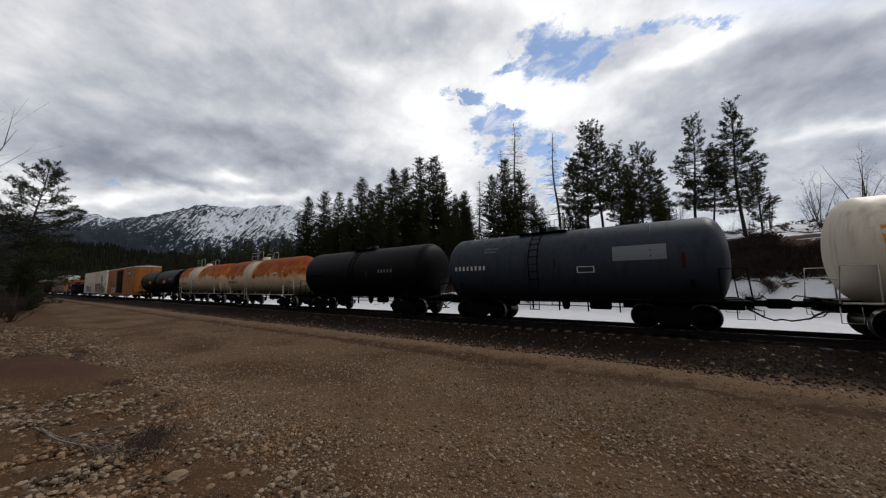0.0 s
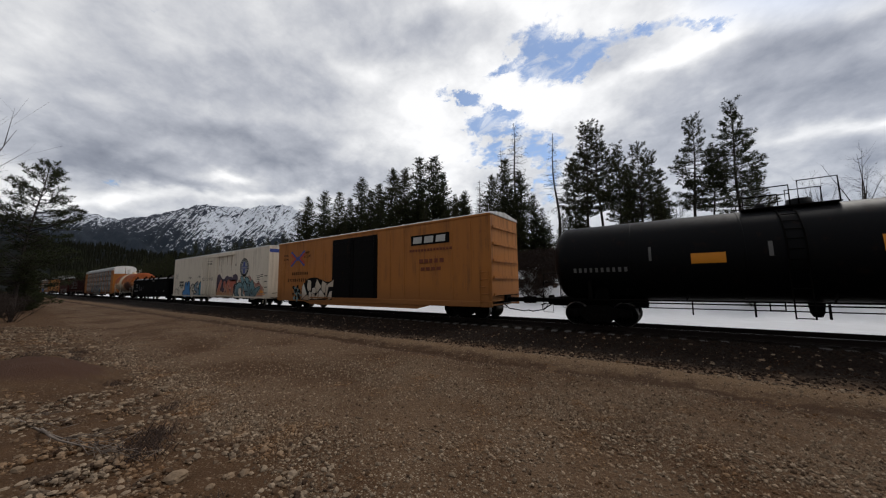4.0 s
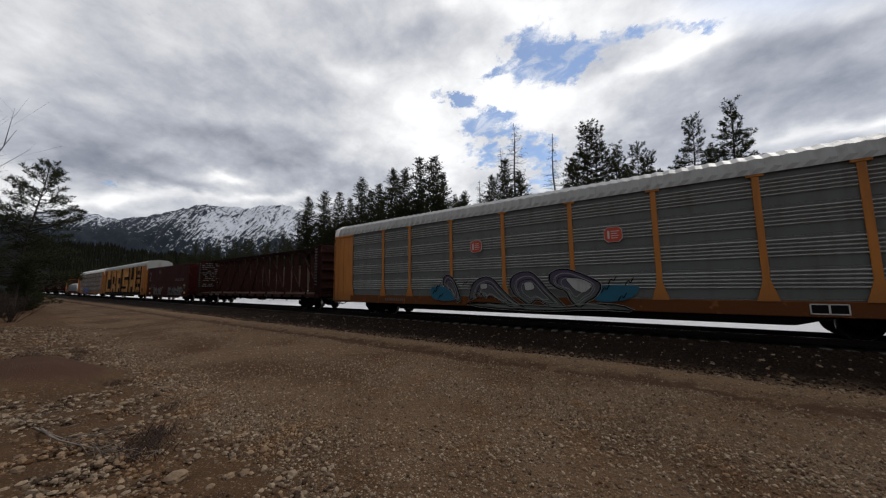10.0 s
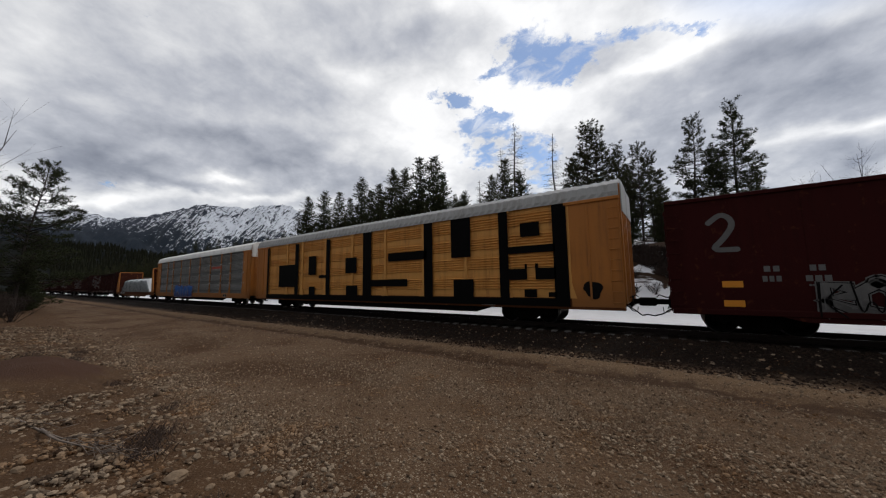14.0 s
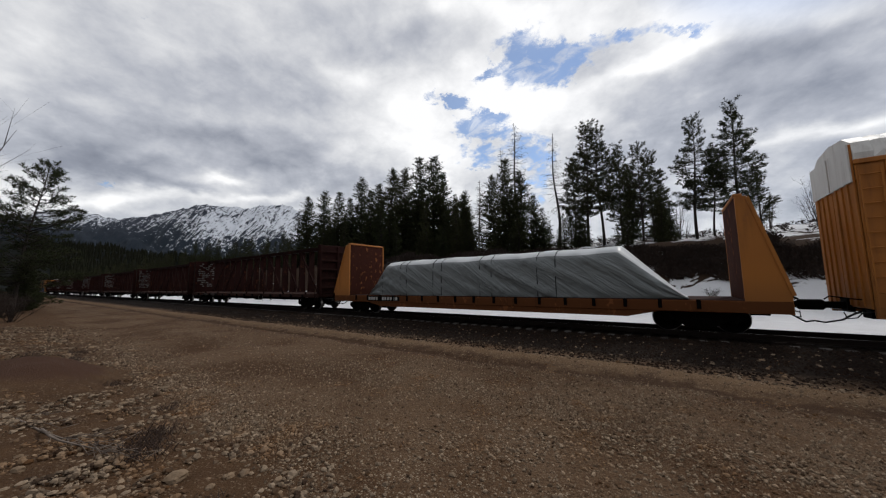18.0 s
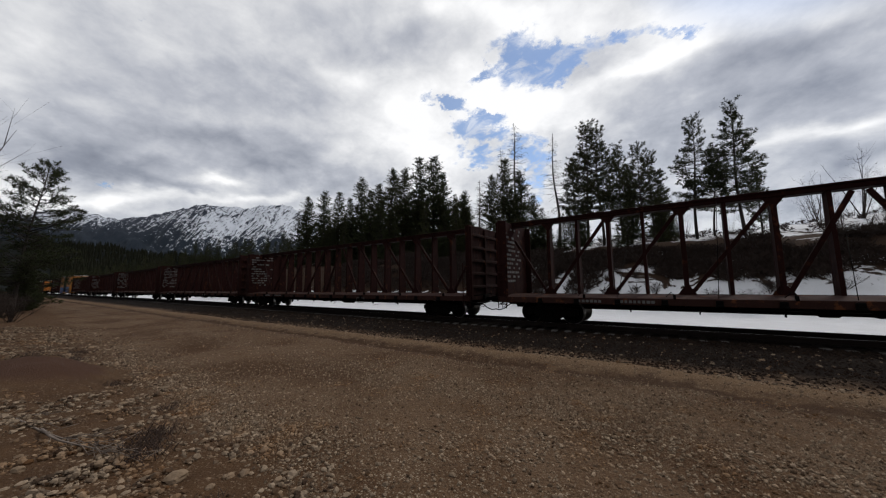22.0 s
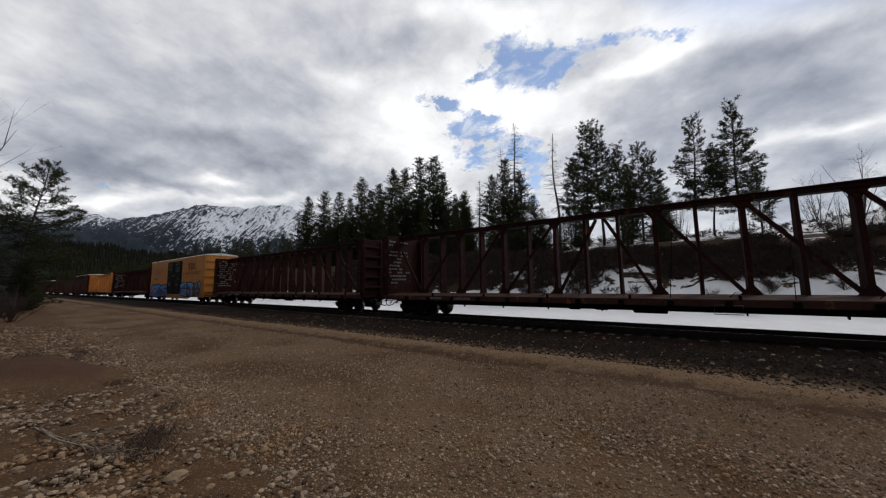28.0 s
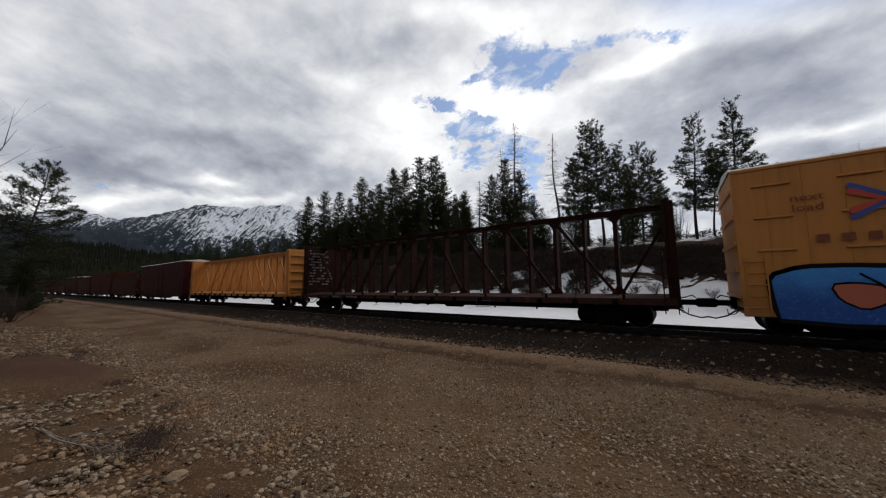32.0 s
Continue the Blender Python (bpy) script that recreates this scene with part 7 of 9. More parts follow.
def autorack(label, hl, cf, cb, side, post, roofm, cap, sillm):
    car = rail_car("autorack", label)
    hw, zs, ze = 1.56, 0.95, 4.88
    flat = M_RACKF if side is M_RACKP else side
    for s in (-1, 1):
        sill = Shape().box(-hl, hl, s * 1.5 - 0.05, s * 1.5 + 0.05, 0.50, zs, 0.02)
        part("side_sill", sill, sillm, car)
        part("fish_belly", Shape().prism([(-8.7, 0.53), (8.7, 0.53), (7.7, 0.24), (-7.7, 0.24)], s * 1.45 - 0.04, s * 1.45 + 0.04), M_STEEL, car)
    part("deck", Shape().box(-hl, hl, -1.45, 1.45, 0.80, 0.92), M_STEEL, car)
    for s in (-1, 1):
        for a, b in zip(RACK_POSTS[:-1], RACK_POSTS[1:]):
            prof = [(1.49, zs)]
            for t in range(4):
                prof += [(1.495, zs + t * 0.94 + 0.03), (1.480, zs + t * 0.94 + 0.035), (1.480, zs + t * 0.94 + 0.055), (1.495, zs + t * 0.94 + 0.06)]
                for k in range(5):
                    z = zs + 0.36 + t * 0.94 + k * 0.118
                    prof += [(1.490, z), (1.548, z + 0.022), (1.550, z + 0.036), (1.490, z + 0.066)]
            prof.append((1.49, ze))
            nn = len(prof)
            p = Shape().add([(x, s * y, z) for x in (a + 0.05, b - 0.05) for y, z in prof], [(i, i + 1, nn + i + 1, nn + i) for i in range(nn - 1)])
            # flat faces take the darker copy, ridges keep the lighter one
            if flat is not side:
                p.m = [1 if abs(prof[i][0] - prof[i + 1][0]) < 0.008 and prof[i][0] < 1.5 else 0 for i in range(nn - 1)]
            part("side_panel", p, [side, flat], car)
        for x in RACK_POSTS:
            q = Shape().box(x - 0.09, x + 0.09, s * 1.548 - 0.025, s * 1.548 + 0.025, zs, ze + 0.05, 0.015)
            q.prism([(x - 0.26, zs - 0.02), (x + 0.26, zs - 0.02), (x + 0.09, zs + 0.6), (x - 0.09, zs + 0.6)], s * 1.566 - 0.015, s * 1.566 + 0.015)
            q.box(x - 0.21, x + 0.21, s * 1.562 - 0.025, s * 1.562 + 0.025, ze - 0.10, ze + 0.03, 0.012)
            pp = part("post", q, post, car)
            if post is not side:
                for z in (1.9, 2.84, 3.78) if s < 0 and sillm is M_RACKY else ():
                    for d in (-1, 1):
                        g = new("bracket", BRACKET)
                        g.parent = pp
                        g.matrix_basis = pose(x + d * 0.15, s * 1.58, z)
        for d in (-1, 1):
            e = Shape().box(min(d * 12.15, d * hl), max(d * 12.15, d * hl), s * 1.53 - 0.03, s * 1.53 + 0.03, 0.6, ze, 0.015)
            e.box(d * 12.9 - 0.04, d * 12.9 + 0.04, s * 1.575 - 0.02, s * 1.575 + 0.02, 0.9, ze - 0.1, 0.01)
            e.box(min(d * 12.0, d * (hl + 0.02)), max(d * 12.0, d * (hl + 0.02)), s * 1.57 - 0.05, s * 1.57 + 0.05, ze - 0.16, ze - 0.02, 0.02)
            part("end_side_panel", e, M_RACKY, car)
    top = [(-1.60, ze - 0.02), (-1.60, ze + 0.16), (-1.47, ze + 0.50), (-1.0, ze + 0.76), (0, ze + 0.86), (1.0, ze + 0.76), (1.47, ze + 0.50), (1.60, ze + 0.16), (1.60, ze - 0.02)]
    r = Shape()
    n = 144
    vs = []
    for i in range(n + 1):
        x = -hl + 0.35 + (2 * hl - 0.7) * i / n
        k = 1.0 if i % 2 else 0.966
        vs += [(x, y * (k if 0 < j < 8 else 1), ze + (z - ze) * (k if j > 0 else 1)) for j, (y, z) in enumerate(top)]
    m = len(top)
    r.add(vs, [(i * m + j, i * m + j + 1, (i + 1) * m + j + 1, (i + 1) * m + j) for i in range(n) for j in range(m - 1)], False)
    part("roof", r, roofm, car)
    for d in (-1, 1):
        c = Shape().prism_x([(y * 0.985, z) for y, z in top], min(d * (hl - 0.36), d * hl), max(d * (hl - 0.36), d * hl))
        part("roof_end", c, cap, car)
        for s in (-1, 1):
            e = Shape().box(min(d * hl, d * (hl + 0.05)), max(d * hl, d * (hl + 0.05)), min(0.02 * s, 1.5 * s), max(0.02 * s, 1.5 * s), 0.75, ze + 0.45, 0.01)
            for y in (0.35, 0.75, 1.15):
                e.box(min(d * (hl + 0.04), d * (hl + 0.09)), max(d * (hl + 0.04), d * (hl + 0.09)), s * y - 0.04, s * y + 0.04, 0.8, ze + 0.3, 0.01)
            door = part("end_door", e, M_RACKY, car)
            w = Shape().box(min(d * (hl + 0.05), d * (hl + 0.095)), max(d * (hl + 0.05), d * (hl + 0.095)), min(0.05 * s, 1.49 * s), max(0.05 * s, 1.49 * s), 4.25, ze + 0.47, 0.01)
            part("end_panel", w, cap, door)
        ladder(car, d * (hl - 0.04), d * (hl - 0.42), 0.6, 4.6, -1.64, 10, M_RACKY, name="ladder")
        add_truck(car, d * 10.05)
    underbody(car, hl, 0.62)
    add_coupler(car, hl, hl + cf)
    add_coupler(car, -hl, -hl - cb)
    t = Shape()
    bars(t, -9.0, -7.4, 0.66, 0.13, 11, -1.556, fill=0.5)
    part("stencil", t, M_GREYMARK, car, kind="stuff")
    dp = Shape().box(8.05, 8.75, -1.56, -1.552, 0.60, 0.86)
    for x0, x1, q0, q1 in ((8.02, 8.78, 0.58, 0.61), (8.02, 8.78, 0.85, 0.88), (8.02, 8.05, 0.58, 0.88), (8.75, 8.78, 0.58, 0.88), (8.38, 8.42, 0.58, 0.88)):
        dp.box(x0, x1, -1.566, -1.555, q0, q1, mat=1)
    part("data_plate", dp, [M_INK, M_WHITE], car)
    return car


# ---- centre-beam cars ----
def centerbeam(label, hl, cf, cb, mat, text=True, wing=0.42):
    car = rail_car("centerbeam_flatcar", label)
    top, dk = 4.52, 0.97
    deck = Shape()
    for s in (-1, 1):
        deck.box(-hl, hl, s * 1.53 - 0.05, s * 1.53 + 0.05, 0.72, dk, 0.015)
        deck.prism_x([(s * 1.5, dk - 0.04), (s * 1.5, dk), (s * 0.2, dk + 0.10), (s * 0.2, dk + 0.05)][::s], -hl, hl)
    part("deck", deck, M_DECK if mat is M_BROWN else mat, car)
    sill = Shape().box(-hl, hl, -0.3, 0.3, 0.55, 0.95, 0.02)
    for k in range(-7, 8):
        sill.prism_x([(-1.48, 0.76), (-0.3, 0.60), (0.3, 0.60), (1.48, 0.76), (1.48, 0.93), (-1.48, 0.93)], k * hl / 7.6 - 0.04, k * hl / 7.6 + 0.04)
    part("centre_sill", sill, mat, car)
    ch = Shape().box(-hl + 0.1, hl - 0.1, -0.24, 0.24, top - 0.20, top, 0.02)
    ch.box(-hl + 0.1, hl - 0.1, -0.30, 0.30, top - 0.04, top + 0.02, 0.01)
    part("top_chord", ch, mat, car)
    # sixteen posts; every second one carries a brace that climbs two bays towards the middle of the car
    pitch = hl * 0.1106
    for d in (-1, 1):
        for k in range(8):
            x, node = d * pitch * (k + 0.5), k % 2 == 1
            w = 0.075 if node else 0.055
            p = Shape()
            for s in (-1, 1):
                p.add([(x - w, s * 0.28, dk), (x + w, s * 0.28, dk), (x + w, s * 0.20, top - 0.1), (x - w, s * 0.20, top - 0.1), (x - w, s * 0.22, dk), (x + w, s * 0.22, dk), (x + w, s * 0.14, top - 0.1), (x - w, s * 0.14, top - 0.1)],
                      [(0, 1, 2, 3), (7, 6, 5, 4), (0, 4, 5, 1), (1, 5, 6, 2), (3, 2, 6, 7), (0, 3, 7, 4)])
            p.box(x - w * 0.9, x + w * 0.9, -0.2, 0.2, dk, top - 0.1)
            post = part("post", p, mat, car)
            if not node:
                continue
            for sx in (-1, 1):
                g = Shape().prism([(x + sx * w, top - 0.2), (x + sx * 0.30, top - 0.2), (x + sx * w, top - 0.5)][::sx], -0.2, -0.14)
                part("gusset", g, mat, post)
                g = Shape().prism([(x + sx * w, dk), (x + sx * 0.36, dk), (x + sx * w, dk + 0.42)][::-sx], -0.26, -0.2)
                part("gusset", g, mat, post)
            x1 = x - d * 2 * pitch if k > 1 else d * 0.08
            br = Shape().bar((x - d * 0.12, -0.19, dk + 0.12), (x1 + d * 0.08, -0.19, top - 0.28), 0.13, 0.09)
            part("diagonal_brace", br, mat, car)
            if k == 7:
                br = Shape().bar((x + d * 0.12, -0.19, dk + 0.12), (d * (hl - 0.3), -0.19, top - 0.9), 0.11, 0.08)
                part("diagonal_brace", br, mat, car)
    for d in (-1, 1):
        b = Shape().box(min(d * (hl - 0.16), d * hl), max(d * (hl - 0.16), d * hl), -1.55, 1.55, 0.75, top - 0.02, 0.02)
        bulk = part("bulkhead", b, mat, car)
        for k in range(5):
            z = 1.35 + k * 0.65
            part("bulkhead_rib", Shape().box(min(d * hl, d * (hl + 0.09)), max(d * hl, d * (hl + 0.09)), -1.45, 1.45, z, z + 0.14, 0.02), mat, bulk)
        for y in (-1.45, 0, 1.45):
            part("bulkhead_post", Shape().box(min(d * hl, d * (hl + 0.10)), max(d * hl, d * (hl + 0.10)), y - 0.09, y + 0.09, 0.8, top - 0.1, 0.02), mat, bulk)
        for s in (-1, 1):
            depth = wing * (1.0 if d < 0 else 0.55)
            wgs = Shape().box(min(d * (hl - depth), d * (hl - 0.1)), max(d * (hl - depth), d * (hl - 0.1)), s * 1.52 - 0.03, s * 1.52 + 0.03, dk, top - 0.06, 0.015)
            part("bulkhead_wing", wgs, mat, car)
        ladder(car, d * (hl + 0.02), d * (hl - 0.36), 0.45, 2.6, -1.62, 6, mat, name="ladder")
        add_truck(car, d * (hl - 2.1))
    for i in range(14):
        x = -hl + 1.9 + (2 * hl - 3.8) * i / 13
        wn = Shape().box(x - 0.09, x + 0.09, -1.66, -1.54, 0.78, 0.93, 0.02)
        wn.lathe([(-0.1, 0.05), (0.1, 0.05)], (x, -1.62, 0.75), "x", 8)
        part("strap_winch", wn, M_STEEL, car)
        if i % 2:
            hk = Shape().box(x + 0.25, x + 0.33, -1.6, -1.5, dk - 0.02, dk + 0.13, 0.01)
            hk.tube([(x + 0.29, -1.55, dk + 0.12), (x + 0.20, -1.5, dk + 0.22), (x + 0.05, -1.45, dk + 0.06)], 0.014, 4)
            part("chain_hook", hk, M_STEEL, car)
    for i in range(0, 14, 2):
        x = -hl + 1.9 + (2 * hl - 3.8) * i / 13
        cab = Shape().tube([(x, -1.5, dk + 0.02), (x + 0.3, -0.3, top - 0.05 - 0.8 * (i % 4))], 0.010, 4)
        part("tie_down_cable", cab, M_STEEL, car)
    if text:
        t = Shape()
        rnd2 = random.Random(int(hl * 1000))
        for i in range(13):
            z, y0 = 4.15 - i * 0.21, -1.3 + rnd2.uniform(0, 0.2)
            while y0 < rnd2.uniform(-0.2, 1.1):
                w = rnd2.uniform(0.08, 0.30)
                if rnd2.random() < 0.65:
                    t.box(-hl + 0.162, -hl + 0.168, y0, y0 + w, z, z + 0.10)
                y0 += w + 0.06
            if wing > 0.8:
                bars(t, -hl + 0.28, -hl + 0.28 + rnd2.uniform(0.3, 0.52), z, 0.07, 6, -1.555, seed=i, fill=0.6)
                bars(t, hl - 0.55, hl - 0.25, z, 0.09, 3, -1.555, seed=i)
        part("stencil", t, M_GREYMARK, car, kind="stuff")
    t2 = Shape()
    bars(t2, -hl + 3.4, -hl + 4.3, 0.79, 0.10, 6, -1.585, seed=3)
    bars(t2, -hl + 4.9, -hl + 6.0, 0.79, 0.10, 8, -1.585, seed=4)
    part("stencil", t2, M_GREYMARK, car, kind="stuff")
    frame_bar = Shape().tube([(3.4, -1.6, 0.5), (4.1, -1.6, 0.5), (4.1, -1.6, 0.78), (3.4, -1.6, 0.78), (3.4, -1.6, 0.5)], 0.014, 4)
    part("data_plate", frame_bar, M_GREYMARK, car)
    underbody(car, hl, 0.66)
    add_coupler(car, hl, hl + cf)
    add_coupler(car, -hl, -hl - cb)
    return car


# ---- bulkhead flat with its covered load ----
def bulkhead_flat(label, hl, cf, cb):
    car = rail_car("bulkhead_flatcar", label)
    dk = 0.95
    d = Shape().box(-hl, hl, -1.5, 1.5, dk - 0.10, dk, 0.01)
    part("deck", d, M_DECK, car)
    for s in (-1, 1):
        b = Shape().box(-hl, hl, s * 1.5 - 0.05, s * 1.5 + 0.05, 0.55, dk - 0.02, 0.02)
        b.prism([(-hl * 0.7, 0.56), (hl * 0.7, 0.56), (hl * 0.6, 0.32), (-hl * 0.6, 0.32)], s * 1.48 - 0.04, s * 1.48 + 0.04)
        part("side_sill", b, M_RUSTSILL, car)
    for e in (-1, 1):
        xi = e * (hl - (1.05 if e > 0 else 1.45))
        w = Shape().box(min(xi, xi + e * 0.14), max(xi, xi + e * 0.14), -1.45, 1.45, dk, 4.25, 0.02)
        part("bulkhead", w, M_RUST, car, "rusty brown bulkhead boards")
        part("bulkhead_cap", Shape().box(min(xi - e * 0.03, xi + e * 0.2), max(xi - e * 0.03, xi + e * 0.2), -1.48, 1.48, 4.24, 4.34, 0.02), M_RACKY, car)
        for s in (-1, 1):
            g = Shape().prism([(xi, 0.55), (e * hl, 0.55), (e * hl, 1.2), (xi + e * 0.28, 4.24), (xi, 4.24)][::e * s], s * 1.5 - 0.04, s * 1.5 + 0.04)
            g.bar((xi + e * 0.30, s * 1.52, 4.2), (e * (hl + 0.03), s * 1.52, 1.1), 0.09, 0.10)
            part("bulkhead_wing", g, M_RACKY, car)
        br = Shape()
        for y in (-0.9, -0.3, 0.3, 0.9):
            br.bar((xi + e * 0.14, y, 4.0), (e * hl, y, 1.0), 0.10, 0.10)
        part("brace", br, M_RACKY, car)
        add_truck(car, e * (hl - 2.2))
    for i in range(17):
        x = -hl + 2.2 + (2 * hl - 4.4) * i / 16
        part("stake_pocket", Shape().box(x - 0.06, x + 0.06, -1.60, -1.54, 0.66, 0.96, 0.012), M_STEEL, car)
    tx = Shape().box(-hl + 3.2, -hl + 5.9, -1.556, -1.552, 0.62, 0.90)
    bars(tx, -hl + 3.35, -hl + 4.2, 0.68, 0.17, 4, -1.560, 1)
    bars(tx, -hl + 4.5, -hl + 5.8, 0.68, 0.17, 6, -1.560, 1, seed=4)
    part("stencil", tx, [M_INK, M_WHITE], car, kind="stuff")
    underbody(car, hl, 0.62)
    add_coupler(car, hl, hl + cf)
    add_coupler(car, -hl, -hl - cb)
    load = thing("tarpaulin_load", "long lumber load wrapped in grey and white tarpaulin", "covered load")
    s = Shape()
    n = 240
    sec = [(-1.42, 0.97), (-1.43, 1.15), (-1.44, 1.35), (-1.44, 1.55), (-1.44, 1.75), (-1.44, 1.95), (-1.43, 2.15), (-1.42, 2.35), (-1.40, 2.52), (-1.36, 2.68), (-1.0, 2.90), (0, 3.04), (1.0, 2.90), (1.36, 2.68), (1.44, 1.7), (1.42, 0.97)]
    x0, x1, m = -7.4, 8.3, len(sec)
    vs = []
    for i in range(n + 1):
        x = x0 + (x1 - x0) * i / n
        k = min(1.0, (i / n) / 0.085, (1 - i / n) / 0.13)
        k = max(0.02, k)
        for j, (y, z) in enumerate(sec):
            fold = 0.045 * abs(math.sin(2.1 * (x * 0.8 + z * 1.7) + 0.6 * math.sin(x))) * (0.6 + 0.5 * math.sin(0.9 * x + 1.3)) + 0.03 * math.sin(7.1 * (x * 0.75 + z * 1.6) + 1.7 + math.sin(1.3 * x)) + 0.17 * (1 - abs(math.sin(2.6 * (x * 0.6 + z * 1.25) + 0.5 * math.sin(0.8 * x)))) ** 3 * (0.35 + 0.65 * (0.5 + 0.5 * math.sin(0.7 * x)))
            edge = 1 if 0 < j < 9 else 0.25
            vs.append((x, y * (0.97 + 0.03 * k) - fold * edge * (1 if y < 0 else -1), 0.97 + (z - 0.97) * k + (0.02 * math.sin(2.3 * x) if 8 < j < 13 else 0)))
    fs = [(i * m + j, i * m + j + 1, (i + 1) * m + j + 1, (i + 1) * m + j) for i in range(n) for j in range(m - 1)]
    s.add(vs, fs, True)
    for q, f in enumerate(fs):
        j = q % (m - 1)
        s.m[q] = 1 if 8 < j < 13 else 0
    part("tarpaulin", s, [M_TARPG, M_TARPW], load)
    for k in (0.07, 0.16, 0.19, 0.31, 0.345, 0.49, 0.53, 0.67, 0.72):
        x = x0 + (x1 - x0) * k
        b = Shape().tube([(x, y * 1.012, z + 0.012) for y, z in sec], 0.022, 4)
        part("strap", b, M_STRAP, load)
    return car, load


# ---- the train: places of the bodies along it at the clip's start, and of the coupling faces between them ----
TRAIN = []


def place(car, lead, trail):
    TRAIN.append((car, (lead + trail) / 2))
    car.matrix_basis = pose((lead + trail) / 2, YT, 0)
    return car


def span(lead, trail, front, back):
    return (lead - trail) / 2, front - lead, trail - back


s0 = span(17.0, 4.0, 17.9, 2.75)
place(tank_car("beige tank car with a rusty lower side", *s0, M_BEIGE, 1.6, 2.42, None, True, 0, [(-5.9, -5.7, 1.9, 1.1, M_ORANGE, 1, "reflector"), (-3.2, -1.2, 2.5, 0.24, M_INK, 9)]), 17.0, 4.0)
s1 = span(1.65, -9.75, 2.75, -10.4)
place(tank_car("blue-grey tank car with white stencilling", *s1, M_GREY, 1.6, 2.30, None, False, -0.9,
               [(-4.9, -3.1, 2.2, 0.20, M_WHITE, 8), (-3.3, -2.6, 3.15, 0.08, M_GREYMARK, 6), (-3.3, -2.7, 3.0, 0.08, M_GREYMARK, 5), (2.2, 3.9, 2.35, 0.55, plain("pale_placard", (0.16, 0.17, 0.18), 0.6), 1, "placard"), (0.9, 1.55, 1.95, 0.03, M_WHITE), (0.9, 1.55, 2.17, 0.03, M_WHITE),
                (0.9, 0.94, 1.95, 0.25, M_WHITE), (1.51, 1.55, 1.95, 0.25, M_WHITE), (4.3, 4.42, 2.0, 0.55, M_RUST, 1, "reflector"), (0.0, 0.08, 2.2, 0.35, M_RUST, 1, "reflector")]), 1.65, -9.75)
s2 = span(-11.05, -22.65, -10.4, -23.35)
place(tank_car("plain black tank car with a smooth side", *s2, M_BLACK, 1.6, 2.36, None, False, -0.2, [(-4.7, -3.0, 2.15, 0.18, M_STEEL, 8), (1.2, 1.35, 2.0, 0.5, M_RUST, 1, "reflector"), (2.3, 3.6, 2.3, 0.18, M_GREYMARK, 5)]), -11.05, -22.65)
s3 = span(-24.1, -36.0, -23.35, -36.65)
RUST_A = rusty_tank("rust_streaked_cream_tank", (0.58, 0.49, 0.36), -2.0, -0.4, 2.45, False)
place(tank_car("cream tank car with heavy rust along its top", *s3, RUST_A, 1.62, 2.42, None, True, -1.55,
               [(-4.95, -3.2, 1.9, 0.22, M_INK, 9), (1.6, 1.7, 2.2, 0.5, M_RUST, 1, "reflector"), (4.6, 4.8, 1.9, 1.2, M_ORANGE, 1, "reflector"), (3.2, 3.9, 2.55, 0.14, M_LIGHTSTEEL, 1, "placard")]), -24.1, -36.0)
scr = scrawl(TRAIN[-1][0], 4, -0.2, 1.2, 2.2, 2.8, -1.64, 0.022, M_INK, 8)
s4 = span(-37.4, -49.4, -36.65, -49.95)
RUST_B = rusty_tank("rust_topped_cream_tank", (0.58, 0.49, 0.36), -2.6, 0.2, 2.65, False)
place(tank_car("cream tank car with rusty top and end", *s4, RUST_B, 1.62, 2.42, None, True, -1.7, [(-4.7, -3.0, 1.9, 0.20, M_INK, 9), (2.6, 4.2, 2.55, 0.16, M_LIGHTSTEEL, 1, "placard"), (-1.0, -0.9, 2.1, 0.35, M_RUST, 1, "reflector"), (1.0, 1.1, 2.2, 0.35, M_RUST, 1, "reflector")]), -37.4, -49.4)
s5 = span(-50.6, -66.4, -49.95, -67.8)
place(tank_car("long black tank car with orange reflector plates", *s5, M_BLACK, 1.55, 2.40, None, False, -0.6,
               [(-6.9, -4.9, 1.95, 0.17, M_GREYMARK, 10), (-3.1, -2.2, 2.15, 0.34, M_ORANGE, 1, "reflector"), (3.2, 4.1, 2.15, 0.40, M_ORANGE, 1, "reflector"), (-4.3, -4.22, 2.3, 0.5, M_GREYMARK, 1, "reflector"), (-1.2, -1.1, 2.3, 0.45, M_GREYMARK, 1, "reflector"),
                (1.0, 1.1, 2.3, 0.45, M_ORANGE, 1, "reflector"), (4.1, 4.2, 2.6, 0.45, M_ORANGE, 1, "reflector"), (7.05, 7.2, 2.3, 1.1, M_ORANGE, 1, "reflector"), (5.3, 6.6, 2.5, 0.3, plain("grey_placard", (0.09, 0.09, 0.095), 0.6), 1, "placard")]), -50.6, -66.4)
s6 = span(-69.04, -88.1, -67.8, -89.05)
yb = place(boxcar("faded yellow boxcar with black doors and graffiti", *s6, M_YELLOW, M_GALV, 4.92, (-2.5, 1.9), M_DOORK, 7, False), -69.04, -88.1)
emblem(yb, -6.72, 3.62, 1.66, 1.0, -1.62)
tx = Shape()
bars(tx, -7.4, -5.2, 2.38, 0.22, 8, -1.625, fill=0.42)
bars(tx, -8.0, -5.4, 1.88, 0.24, 10, -1.625, seed=3, fill=0.40)
part("stencil", tx, M_INK, yb, kind="stuff")
words("next", 0.30, -8.35, 3.85, -1.64, M_INK, parent=yb, name="stencil", wide=1.2)
words("load", 0.30, -8.3, 3.55, -1.64, M_INK, parent=yb, name="stencil", wide=1.2)
words("any", 0.32, -5.45, 3.95, -1.64, M_INK, parent=yb, name="stencil", wide=1.3)
words("road", 0.32, -5.45, 3.65, -1.64, M_INK, parent=yb, name="stencil", wide=1.3)
